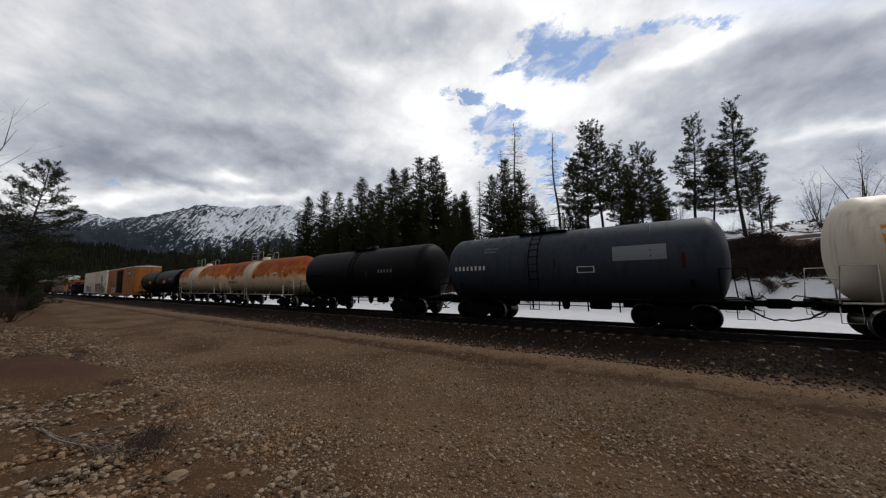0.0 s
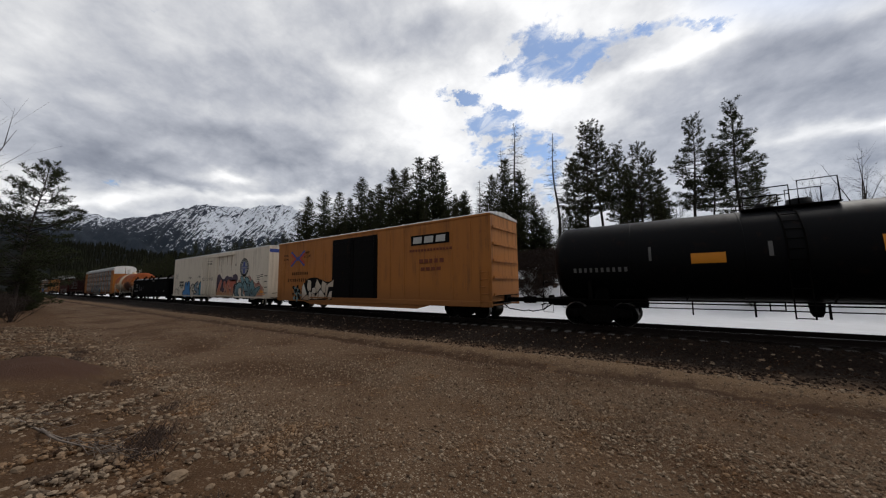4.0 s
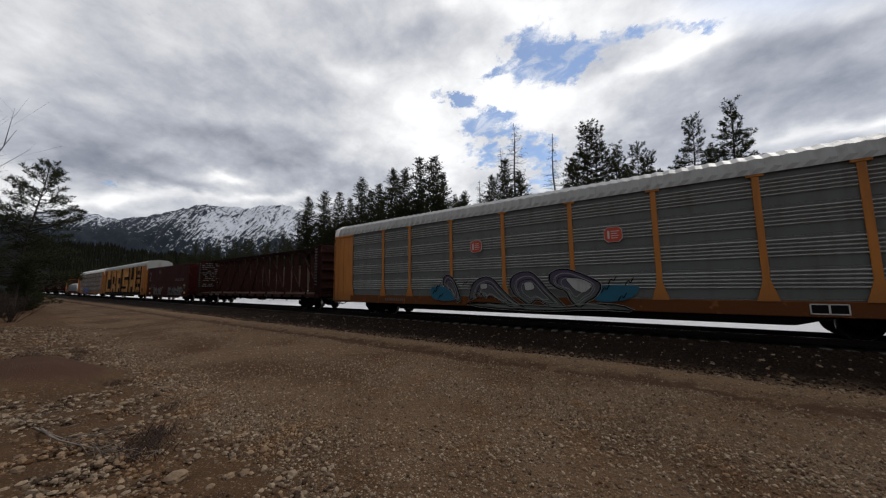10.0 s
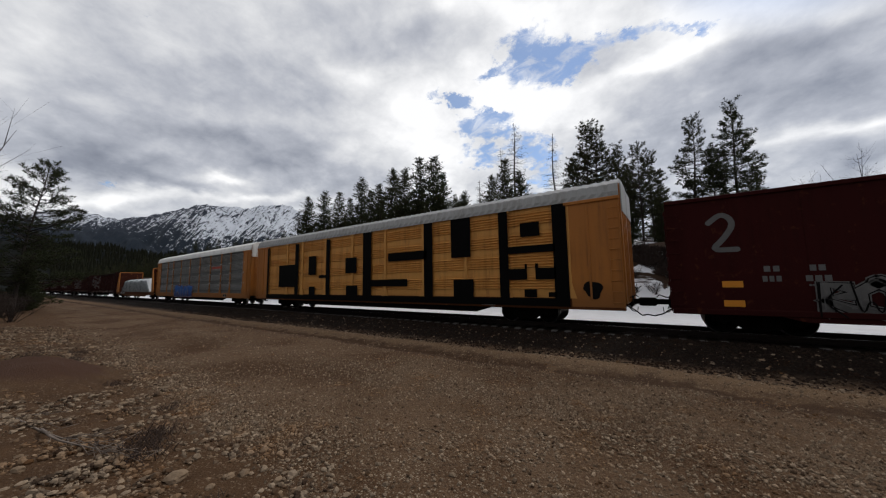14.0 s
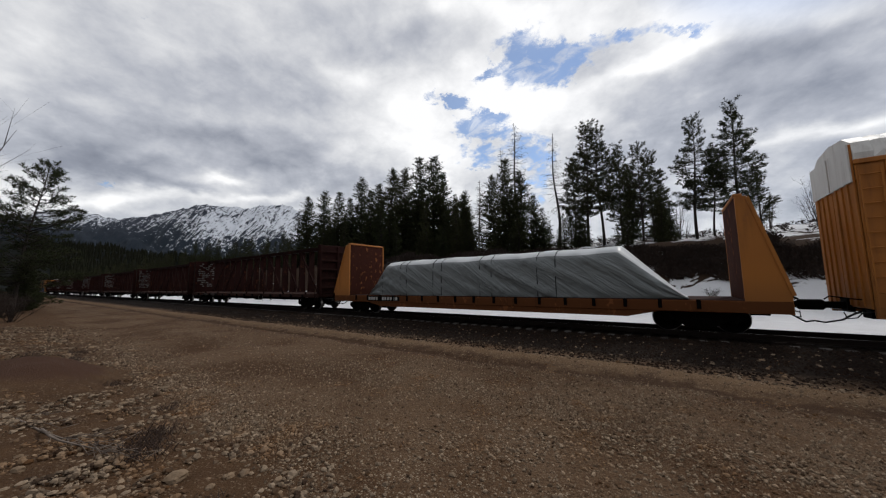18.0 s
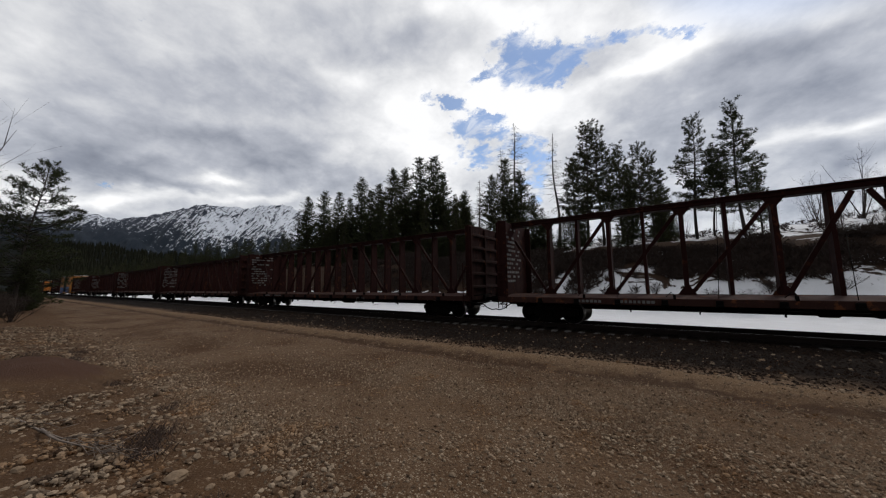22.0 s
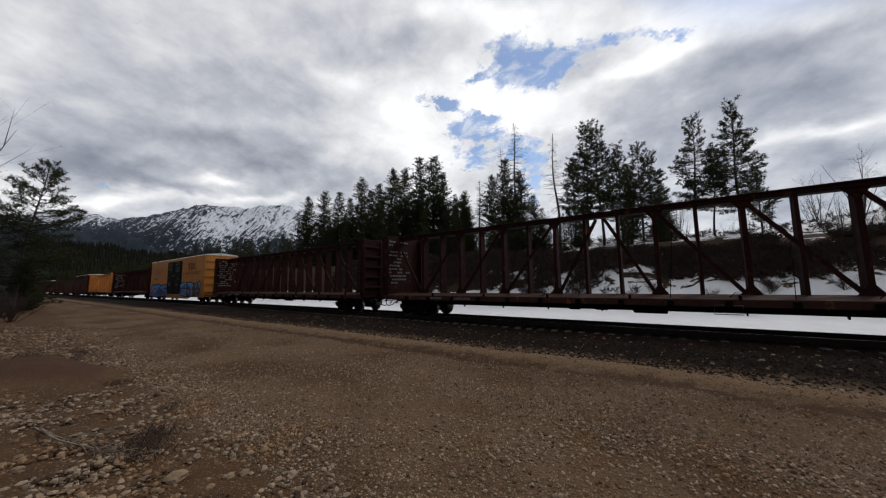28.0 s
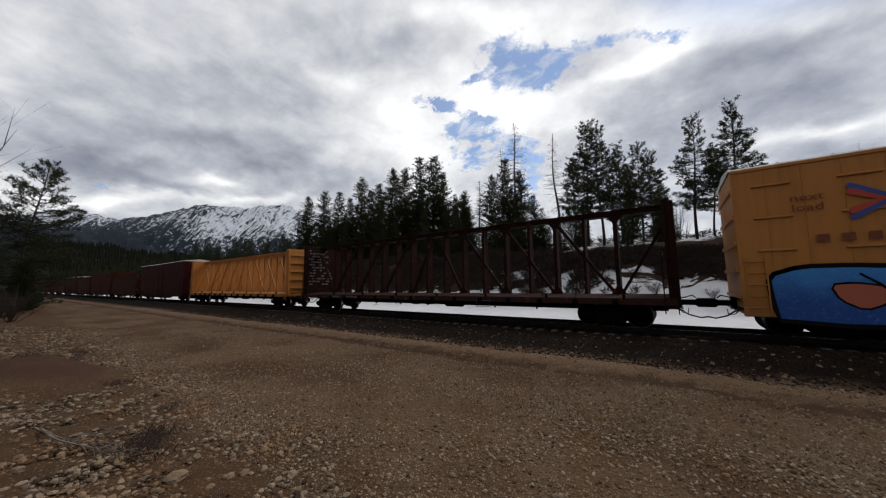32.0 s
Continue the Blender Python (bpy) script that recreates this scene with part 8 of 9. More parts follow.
tl = Shape().box(4.6, 7.2, -1.624, -1.618, 3.70, 4.25)
for i in range(3):
    tl.prism([(4.75 + i * 0.78, 3.8), (5.35 + i * 0.78, 3.8), (5.4 + i * 0.78, 4.15), (4.8 + i * 0.78, 4.15)], -1.630, -1.625, 1)
part("emblem", tl, [M_INK, M_WHITE], yb, "black plate with pale block marks")
tx = Shape()
bars(tx, 4.5, 7.4, 3.35, 0.13, 14, -1.625)
bars(tx, 5.2, 6.9, 2.7, 0.22, 5, -1.625, seed=2)
bars(tx, 5.3, 6.7, 2.3, 0.18, 4, -1.625, seed=5)
part("stencil", tx, M_REDINK, yb, kind="stuff")
YELLOW_BASE = {
    "cloud": [(-6.1, 0.55), (-6, 1.55), (-5.4, 2.05), (-4.85, 2.15), (-4.25, 2.15), (-3.55, 1.95), (-2.95, 1.8), (-2.25, 1.95), (-2.4, 0.6)],
}
YELLOW_WHITE = {
    "a": [(-6.05, 0.65), (-5.95, 1.45), (-5.8, 1.65), (-5.45, 1), (-5.9, 0.7)],
    "b": [(-5.35, 1.5), (-5.25, 1.95), (-4.9, 1.85), (-4.9, 1.3), (-5.2, 1.25)],
    "c": [(-4.65, 1.4), (-4.25, 1.4), (-4.3, 1.1), (-4.7, 1)],
    "d": [(-4.35, 1.5), (-4.15, 1.95), (-3.7, 1.5), (-4.15, 1.1), (-4.2, 1.3)],
    "e": [(-4.8, 1), (-4.6, 1.25), (-4.35, 0.85), (-4, 1.1), (-3.9, 0.7), (-4.55, 0.65)],
    "f": [(-3.6, 1.5), (-3.5, 1.85), (-3.05, 1.65), (-3.2, 1.15), (-3.5, 1.1)],
    "g": [(-3.85, 1.15), (-3.65, 1.25), (-3.25, 0.85), (-3.6, 0.7), (-3.95, 0.75)],
    "h": [(-3.05, 1.55), (-2.35, 1.85), (-2.4, 1.45), (-2.8, 1.45), (-3, 0.8), (-3.1, 1)],
    "i": [(-5.1, 1.15), (-4.85, 1.05), (-4.8, 0.7), (-5.15, 0.6)],
    "j": [(-5.9, 0.6), (-5.35, 0.9), (-5.15, 0.7), (-5.2, 0.55)],
    "k": [(-2.85, 0.85), (-2.7, 1.1), (-2.45, 1.15), (-2.5, 0.7), (-2.8, 0.65)],
}
M_CLOUDS["white and black angular sprayed letters"] = M_INK
throw_up(yb, {k: shrunk(p, 1.22) for k, p in YELLOW_WHITE.items()}, "white and black angular sprayed letters", -1.63, (faded("spray_dirty_white", (0.60, 0.55, 0.48), (0.36, 0.25, 0.17), 0.5, 1.6), faded("spray_tan", (0.50, 0.42, 0.33), (0.33, 0.22, 0.14), 0.5, 1.6)), M_INK, M_INK, 0.03, 0.01, None, YELLOW_BASE, None, 0.03, False)
tag = Shape()
rnd = random.Random(73)
for k in range(34):
    x, z, r = rnd.uniform(-7.25, -6.25), rnd.uniform(0.62, 1.55), rnd.uniform(0.05, 0.17)
    tag.prism([(x + r * rnd.uniform(0.5, 1.5) * math.cos(t), z + r * rnd.uniform(0.5, 1.5) * math.sin(t)) for t in np.linspace(0, 5.5, 7)], -1.632 - 0.0004 * k, -1.62, 1 if k % 3 == 2 else 0)
part("graffiti", tag, [M_INK, plain("spray_dull_cyan", (0.16, 0.25, 0.26), 0.6)], yb, "black and pale blue sprayed blots")
scrape = Shape()
rnd = random.Random(71)
for k in range(40):
    x, z, r = rnd.uniform(-9.3, -7.6), rnd.uniform(2.5, 3.7), rnd.uniform(0.02, 0.09)
    scrape.prism([(x + r * math.cos(t), z + r * rnd.uniform(0.6, 1.6) * math.sin(t)) for t in (0.2, 1.5, 2.9, 4.4)], -1.606, -1.59)
part("scraped_paint", scrape, M_YELLOW2, yb, "pale scraped flecks", kind="stuff")
s7 = span(-89.77, -113.08, -89.05, -113.7)
place(reefer("cream refrigerator car with plug door and graffiti", *s7), -89.77, -113.08)
s8 = span(-114.56, -131.6, -113.7, -132.15)
place(covered_gondola("black covered gondola with pale lid sections", *s8), -114.56, -131.6)
s9 = span(-132.75, -144.75, -132.15, -145.6)
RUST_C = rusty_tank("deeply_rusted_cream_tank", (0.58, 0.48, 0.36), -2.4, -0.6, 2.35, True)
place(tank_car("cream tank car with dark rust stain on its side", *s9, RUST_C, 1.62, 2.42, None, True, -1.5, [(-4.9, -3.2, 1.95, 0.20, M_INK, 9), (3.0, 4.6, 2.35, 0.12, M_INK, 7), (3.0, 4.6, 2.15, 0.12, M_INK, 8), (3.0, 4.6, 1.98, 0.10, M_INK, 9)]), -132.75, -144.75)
M_RUSTSILL = paint("rust_brown_sill", (0.125, 0.042, 0.012), (0.03, 0.015, 0.009), 0.6, 0.3, 0.75, low=0.3, spec=0.12)
s10 = span(-146.4, -174.0, -145.6, -174.9)
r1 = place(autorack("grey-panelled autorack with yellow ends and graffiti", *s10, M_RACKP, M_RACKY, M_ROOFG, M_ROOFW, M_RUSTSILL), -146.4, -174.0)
RACK_DARK = {
    "loop": [(-4.8, 1.75), (-4.6, 2.05), (-4.25, 1.95), (-3.95, 1.5), (-3.7, 0.8), (-3.95, 0.65), (-4.25, 1.25), (-4.7, 1.45)],
    "arch": [(-3.15, 1.3), (-2.9, 1.7), (-2.35, 1.9), (-1.95, 1.8), (-1.45, 1.25), (-0.9, 0.75), (-0.35, 0.45), (-1.05, 0.5), (-1.65, 0.85), (-2.1, 1.1), (-2.4, 0.85), (-2.7, 1.25), (-3, 0.9), (-3.25, 0.75)],
    "hump": [(-1.1, 1.45), (-1, 1.85), (-0.6, 2.05), (-0.1, 2.05), (0.25, 1.7), (0.6, 1.25), (1.05, 0.8), (1.3, 0.55), (0.75, 0.55), (0.1, 0.9), (-0.25, 0.6), (-0.6, 0.85), (-0.9, 1.05)],
    "fin": [(0.65, 1.6), (0.7, 1.95), (1, 2.1), (1.45, 2.1), (2.05, 1.85), (2.6, 1.55), (2.6, 1.3), (2.4, 1), (2.05, 0.8), (1.8, 0.55), (1.5, 0.8), (1.3, 1.25), (0.95, 1.35)],
    "tail": [(-3.6, 0.65), (-1.2, 0.65), (1.25, 0.55), (2.3, 0.75), (3.25, 0.7), (3.75, 0.5), (2.5, 0.55), (0.3, 0.4), (-2.35, 0.45)],
}
RACK_BLOTS = {
    "west": [(-5.65, 1.35), (-5, 1.5), (-4.25, 1.3), (-3.85, 0.8), (-4.6, 0.7), (-5.5, 0.8)],
    "east": [(2.35, 1.25), (2.85, 1.45), (3.5, 1.45), (3.9, 1.4), (3.8, 1.15), (3.45, 0.9), (2.7, 0.8), (2.3, 0.9)],
}
M_TEALBLOT = plain("spray_teal_blot", (0.012, 0.125, 0.20), 0.6, 0, 0.5, 1.5)
M_PALELINE = plain("spray_pale_line", (0.27, 0.265, 0.25), 0.5)
M_CLOUDS["dark swirling letters with pale outlines"] = M_TEALBLOT
throw_up(r1, RACK_DARK, "dark swirling letters with pale outlines", -1.612, (faded("spray_smoke", (0.050, 0.036, 0.072), (0.066, 0.076, 0.062), 0.6, 2.0),), M_INK, M_PALELINE, 0.028, 0.018, plain("spray_ash", (0.20, 0.205, 0.195), 0.5), RACK_BLOTS, None, 0.03)
inner = Shape()
for key in ("loop", "arch", "hump", "fin"):
    for k, drop, w, mm in ((0.80, 0.02, 0.016, 1), (0.66, 0.04, 0.022, 0), (0.50, 0.0, 0.018, 1)):
        ring = rounded(shrunk(RACK_DARK[key], k, drop))
        stroke(inner, ring + [ring[0]], w, -1.630 - 0.001 * mm, mm)
for hole in ([(1.28, 1.78), (1.95, 1.72), (2.38, 1.46), (1.98, 1.12), (1.62, 1.30)], [(-0.45, 1.60), (-0.05, 1.62), (0.05, 1.30), (-0.40, 1.22)], [(-2.62, 1.56), (-2.25, 1.60), (-2.20, 1.34), (-2.60, 1.30)]):
    inner.prism(rounded(hole), -1.633, -1.62, 2)
    stroke(inner, rounded(hole) + [rounded(hole)[0]], 0.022, -1.635, 0)
for x, z in ((-5.3, 1.2), (-4.95, 0.95), (-5.1, 1.45), (-3.45, 1.6), (2.75, 1.3), (3.0, 1.62), (3.3, 1.0), (3.55, 1.55)):
    stroke(inner, curvy([(x - 0.12, z - 0.12), (x, z + 0.10), (x + 0.05, z - 0.05), (x + 0.16, z + 0.16)]), 0.035, -1.636, 0)
part("graffiti", inner, [M_INK, M_PALELINE, M_RACKP], r1, "fine dark and pale lines inside sprayed letters")
scrawl(r1, 4, 9.6, 12.3, 1.1, 1.95, -1.62, 0.06, M_INK, 32)
for x, z in ((3.15, 3.36), (-2.8, 3.36)):
    mk = Shape()
    for k, yy, mm in ((0.29, -1.615, 1), (0.272, -1.619, 0)):
        mk.prism([(x + k * 1.08 * a, z + k * b) for a, b in ((-1, -0.6), (-0.6, -1), (0.6, -1), (1, -0.6), (1, 0.6), (0.6, 1), (-0.6, 1), (-1, 0.6))], yy, -1.556, mm)
    mk.box(x - 0.19, x - 0.12, -1.623, -1.619, z - 0.15, z + 0.15, mat=1)
    for j in range(4):
        mk.box(x - 0.07, x + 0.20 - 0.05 * (j % 2), -1.623, -1.619, z + 0.11 - 0.085 * j, z + 0.135 - 0.085 * j, mat=1)
    part("emblem", mk, [M_RED, M_WHITE], r1, "red eight-sided plate with white bars")
s11 = span(-175.8, -198.4, -174.9, -199.9)
place(centerbeam("brown centerbeam flatcar with empty deck", *s11, M_BROWN, True, 0.9), -175.8, -198.4)
s12 = span(-201.0, -217.5, -199.9, -218.3)
place(high_gondola("dark maroon high-sided gondola with silver graffiti", *s12, M_MAROON), -201.0, -217.5)
s13 = span(-218.9, -247.0, -218.3, -247.65)
cr = place(autorack("yellow autorack painted with giant black-edged letters", *s13, M_CRASHY, M_CRASHY, M_ROOFG, M_ROOFG, M_RUSTSILL), -218.9, -247.0)
BLACKSPRAY = plain("spray_black", (0.004, 0.0036, 0.0036), 0.7, 0, 0.4, 2, 0.1, 0.05)
cs = Shape()
for x0, x1, z0, z1 in ((-12.2, -11.9, 0.9, 4.75), (-10.3, -8.0, 1.5, 3.2), (-8.0, -7.55, 0.9, 4.75),                          # C
                       (-6.2, -5.3, 2.35, 3.7), (-6.1, -5.4, 0.9, 1.5), (-4.9, -4.1, 2.1, 2.3), (-4.1, -3.7, 0.9, 4.75),       # R
                       (-2.0, -0.9, 2.35, 3.35), (-1.9, -0.8, 0.9, 1.55), (-0.3, 0.45, 0.9, 4.85),                             # A
                       (1.9, 4.8, 2.92, 3.4), (0.45, 3.4, 1.48, 1.88), (4.6, 5.18, 0.9, 4.85),                                 # S
                       (6.38, 7.52, 2.88, 4.85), (6.5, 7.65, 0.9, 1.78), (9.05, 9.5, 0.9, 4.85),                               # H
                       (10.1, 10.97, 3.6, 4.22), (9.5, 11.6, 2.88, 3.2), (9.5, 10.35, 1.72, 2.2), (10.25, 10.35, 2.2, 2.4), (10.72, 11.6, 1.72, 2.2), (10.72, 10.85, 2.2, 2.4), (10.2, 10.75, 0.96, 1.3), (11.25, 11.6, 0.98, 1.18), (11.52, 12.1, 0.75, 4.85)):
    cs.box(x0, x1, -1.612, -1.600, z0, z1)
cs.box(-12.2, 12.1, -1.610, -1.601, 0.60, 0.93)
part("graffiti", cs, BLACKSPRAY, cr, "giant block letters CRASH cut out in black")
splat = Shape()
for k in range(7):
    splat.prism(rounded([(12.95 + 0.12 * math.cos(k * 2.4) + (0.20 + 0.05 * (k % 3)) * math.cos(t), 1.25 + 0.16 * math.sin(k * 1.7) + (0.16 + 0.05 * (k % 2)) * math.sin(t)) for t in np.linspace(0, 5.5, 7)]), -1.580 - 0.0006 * k, -1.57)
part("graffiti", splat, M_INK, cr, "black sprayed splatter")
s14 = span(-248.3, -275.2, -247.65, -276.05)
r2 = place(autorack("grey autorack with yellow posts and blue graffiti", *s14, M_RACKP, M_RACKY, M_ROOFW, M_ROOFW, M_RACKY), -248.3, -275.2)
RACK_BLUE = {
    "m": [(-5.9, 1.55), (-5.5, 1.85), (-5.05, 1.9), (-4.5, 1.55), (-4.7, 1), (-5.1, 1), (-5, 0.5), (-5.95, 0.45), (-6.1, 0.9), (-5.5, 1.05)],
    "o": [(-4.6, 1), (-4.6, 1.85), (-3.7, 1.6), (-3.75, 1.15), (-3.6, 0.95), (-3.65, 0.55), (-4.45, 0.5), (-4.4, 0.85)],
    "r": [(-3.75, 1.3), (-3.7, 1.9), (-2.95, 1.7), (-3.05, 1.3), (-3, 0.45), (-3.65, 0.45), (-3.7, 0.9)],
    "s": [(-2.9, 1.25), (-2.55, 1.7), (-2.05, 1.7), (-1.95, 1.35), (-2.15, 0.95), (-2.1, 0.55), (-2.8, 0.5), (-3, 0.95)],
    "n": [(-1.95, 1.25), (-1.9, 1.7), (-1.45, 1.75), (-1.4, 1.15), (-1.6, 0.95), (-1.3, 0.5), (-2, 0.55), (-2.1, 0.9)],
    "t": [(-1.35, 1.25), (-1.3, 1.85), (-0.6, 1.7), (0.05, 1.75), (-0.1, 1.1), (-0.45, 1.05), (-0.1, 0.55), (-1.15, 0.5), (-1.25, 0.9)],
}
M_CLOUDS["angular blue letters with white edges"] = M_SPRAYD
throw_up(r2, RACK_BLUE, "angular blue letters with white edges", -1.612, (faded("spray_blue_fade", (0.02, 0.13, 0.46), (0.006, 0.025, 0.13), 0.5, 1.8),), M_SPRAYC, plain("spray_maroon", (0.14, 0.015, 0.03), 0.6), 0.022, 0.07, faded("spray_sky_fade", (0.10, 0.24, 0.50), (0.02, 0.05, 0.18), 0.5, 1.8), {"back": [(-6.1, 0.45), (-6.0, 1.5), (-5.0, 1.85), (-3.0, 1.75), (-1.4, 1.8), (0.0, 1.7), (-0.1, 0.5)]}, None, 0.03, False)
rb = Shape().box(4.92, 7.45, -1.562, -1.555, 3.40, 3.64)
part("emblem", rb, M_RED, r2, "red banner")
bb = Shape()
bars(bb, 5.1, 7.3, 3.37, 0.05, 12, -1.566)
part("stencil", bb, M_WHITE, r2, kind="stuff")
s15 = span(-276.7, -298.2, -276.05, -299.1)
fl, load = bulkhead_flat("yellow bulkhead flatcar carrying a covered load", *s15)
place(fl, -276.7, -298.2)
place(load, -276.7, -298.2)
for lead, trail, front, back in ((-300.05, -323.9, -299.1, -324.7), (-325.5, -348.2, -324.7, -349.0), (-349.75, -373.1, -349.0, -373.9), (-374.7, -398.3, -373.9, -399.05), (-399.75, -424.1, -399.05, -424.8),
                                 (-425.5, -448.9, -424.8, -449.8), (-450.75, -473.5, -449.8, -474.75), (-496.85, -519.3, -496.0, -520.4)):
    place(centerbeam("empty brown centerbeam flatcar, its truss seen against snow", *span(lead, trail, front, back), M_BROWN), lead, trail)
s16 = span(-476.0, -495.2, -474.75, -496.0)
tb = place(boxcar("yellow boxcar with black double doors and blue graffiti", *s16, M_YELLOW2, M_GALV, 5.05, (-2.5, 2.7), M_DOORK, 9, True), -476.0, -495.2)
emblem(tb, -6.3, 3.7, 1.7, 0.85, -1.66)
words("next", 0.30, -8.0, 3.86, -1.66, M_REDINK, parent=tb, name="stencil", wide=1.3)
words("load", 0.30, -8.0, 3.56, -1.66, M_REDINK, parent=tb, name="stencil", wide=1.3)
words("any", 0.30, -4.6, 3.90, -1.66, M_REDINK, parent=tb, name="stencil", wide=1.3)
words("road", 0.30, -4.6, 3.60, -1.66, M_REDINK, parent=tb, name="stencil", wide=1.3)
tx = Shape()
bars(tx, -7.9, -6.0, 2.62, 0.22, 4, -1.66, fill=0.5)
for x0, x1, z0, z1 in ((4.75, 6.45, 4.18, 4.32), (4.95, 5.22, 3.62, 4.18), (5.70, 5.97, 3.62, 4.18)):
    tx.box(x0, x1, -1.664, -1.656, z0, z1)
for x0, x1 in ((6.15, 6.85), (6.85, 6.15)):
    tx.prism([(x0 - 0.15, 3.62), (x0 + 0.15, 3.62), (x1 + 0.15, 4.30), (x1 - 0.15, 4.30)], -1.667 + 0.001 * (x0 < x1), -1.656)
part("stencil", tx, [M_REDINK, M_YELLOW2], tb, kind="stuff")
words("RAILCAR POOLING EXPERTS", 0.40, 5.9, 3.05, -1.66, M_REDINK, parent=tb, name="stencil", wide=1.05)
wd = Shape()
for i, row in enumerate(("CLOSE THIS DOOR", "BEFORE CLOSING", "MAIN DOOR")):
    words(row, 0.13, -1.2, 4.46 - 0.14 * i, -1.68, M_GREYMARK, parent=tb, name="stencil")
for i, row in enumerate(("CIERRE ESTA PUERTA", "ANTES DE CERRAR", "LA PUERTA PRINCIPAL")):
    words(row, 0.13, -1.2, 3.98 - 0.14 * i, -1.68, M_GREYMARK, parent=tb, name="stencil")
for i, row in enumerate(("CLOSE AND LOCK", "BOTH DOORS BEFORE", "MOVING CAR", "", "CIERRE Y PONGA", "EL SEGURO EN AMBAS", "PUERTAS ANTES DE", "MOVER EL CARRO")):
    if row:
        words(row, 0.15, 1.35, 4.52 - 0.15 * i, -1.68, M_GREYMARK, parent=tb, name="stencil")
bars(wd, -0.35, 0.3, 2.95, 0.12, 6, -1.68, seed=33)
for x, z in ((-1.5, 1.75), (1.1, 1.8), (1.6, 2.5), (-1.6, 2.0)):
    wd.box(x, x + 0.28, -1.684, -1.678, z, z + 0.22)
part("stencil", wd, M_GREYMARK, tb, kind="stuff")
TBFADE = faded("spray_bright_blue_fade", (0.035, 0.19, 0.48), (0.010, 0.05, 0.22), 0.8, 2.1)
BOX_WEST = {
    "base": [(-9, 1.7), (-8.3, 1.95), (-7.3, 1.95), (-6.65, 1.9), (-5.95, 2.05), (-5.25, 2.05), (-4.75, 1.8), (-4.3, 1.85), (-3.3, 1.95), (-2.7, 1.95), (-2.45, 1.6), (-2.3, 1.25), (-2, 1.25), (-2.1, 0.7), (-2.45, 0.45), (-8.8, 0.25), (-8.95, 0.9)],
    "pool": [(-5.65, 1.3), (-4.9, 1.35), (-4.1, 1.35), (-4.2, 0.8), (-4.55, 0.65), (-5.2, 0.65), (-5.55, 0.95)],
    "dip": [(-3.95, 1.15), (-3.45, 1.05), (-2.9, 0.95), (-2.95, 0.7), (-3.65, 0.65)],
    "slit": [(-5.65, 1.65), (-5, 1.6), (-5.1, 1.45), (-5.7, 1.45)],
    "gash": [(-3.25, 1.55), (-2.75, 1.5), (-2.6, 1.4), (-2.95, 1.35), (-3.3, 1.4)],
    "heart": [(-7.75, 1.4), (-7.35, 1.45), (-6.75, 1.35), (-6.8, 0.95), (-7.2, 0.75), (-7.6, 1)],
}
BOX_EAST = {
    "base": [(2.6, 2.05), (3.2, 2), (3.8, 2.2), (4.4, 2.15), (4.65, 1.95), (4.9, 2.15), (6.45, 2.1), (6.85, 1.9), (7.5, 2), (8.05, 2.05), (8.3, 2.2), (8.8, 2.15), (8.7, 0.8), (7.8, 0.7), (6.2, 0.5), (5.7, 0.55), (2.5, 0.6)],
    "r_top": [(2.6, 1.95), (3.2, 1.95), (3.8, 2.15), (4.3, 2.15), (4.6, 1.85), (4.6, 1.5), (4.3, 1.5), (4.2, 1.8), (3.65, 1.75), (3.6, 1.5), (2.6, 1.55)],
    "r_foot": [(3.15, 1.4), (4.9, 1.35), (4.65, 0.95), (4.85, 0.65), (4.15, 0.6), (3.85, 1.05), (3.55, 0.6), (2.6, 0.6), (2.55, 1.1), (3.05, 1.05)],
    "t_bar": [(4.9, 2.1), (6.45, 2.05), (6.7, 1.85), (6.7, 1.65), (6.4, 1.45), (6.05, 1.45), (6, 1.6), (5.25, 1.6), (5.05, 1.8)],
    "t_stem": [(6, 1.4), (6.4, 1.4), (6.5, 0.85), (6.7, 0.7), (6.25, 0.5), (5.8, 0.5), (5.8, 1)],
    "heart": [(5.05, 1.25), (5.6, 1.3), (5.6, 0.9), (5.4, 0.8), (5.15, 1.05)],
    "spot": [(6.55, 1.2), (6.75, 1.2), (6.75, 0.95), (6.55, 1)],
    "green": [(7.45, 2.05), (7.9, 2.05), (7.85, 1.55), (7.45, 1.4), (7.4, 1.55), (7.5, 1.8)],
    "grey": [(7.05, 2), (7.2, 1.85), (7.15, 1.5), (6.95, 1.55)],
    "core": [(7.2, 1.9), (7.35, 1.95), (7.4, 1.75), (7.35, 1.5), (7.2, 1.5)],
    "silver": [(7.55, 1.25), (7.85, 1.35), (7.9, 1), (7.65, 0.85), (7.55, 1)],
    "foot": [(7.6, 0.8), (8.15, 0.85), (8.15, 0.65), (7.7, 0.6)],
    "eye": [(8, 1.3), (8.15, 1.4), (8.3, 1.25), (8.25, 1), (8.1, 0.85), (8, 1)],
    "bow": [(8.15, 2.1), (8.8, 2.15), (8.75, 1.45), (8.55, 1.5), (8.4, 1.8), (8.2, 1.85)],
    "curl": [(8.6, 1.3), (8.75, 1.4), (8.7, 0.95), (8.4, 0.8)],
}
M_NAVY = plain("spray_night_blue", (0.006, 0.014, 0.05), 0.5)
M_CORAL = plain("spray_coral", (0.42, 0.11, 0.06), 0.5)
M_LEAF = plain("spray_leaf_green", (0.13, 0.22, 0.13), 0.5)
M_CLOUDS["bright blue sprayed letters with a red heart"] = M_NAVY
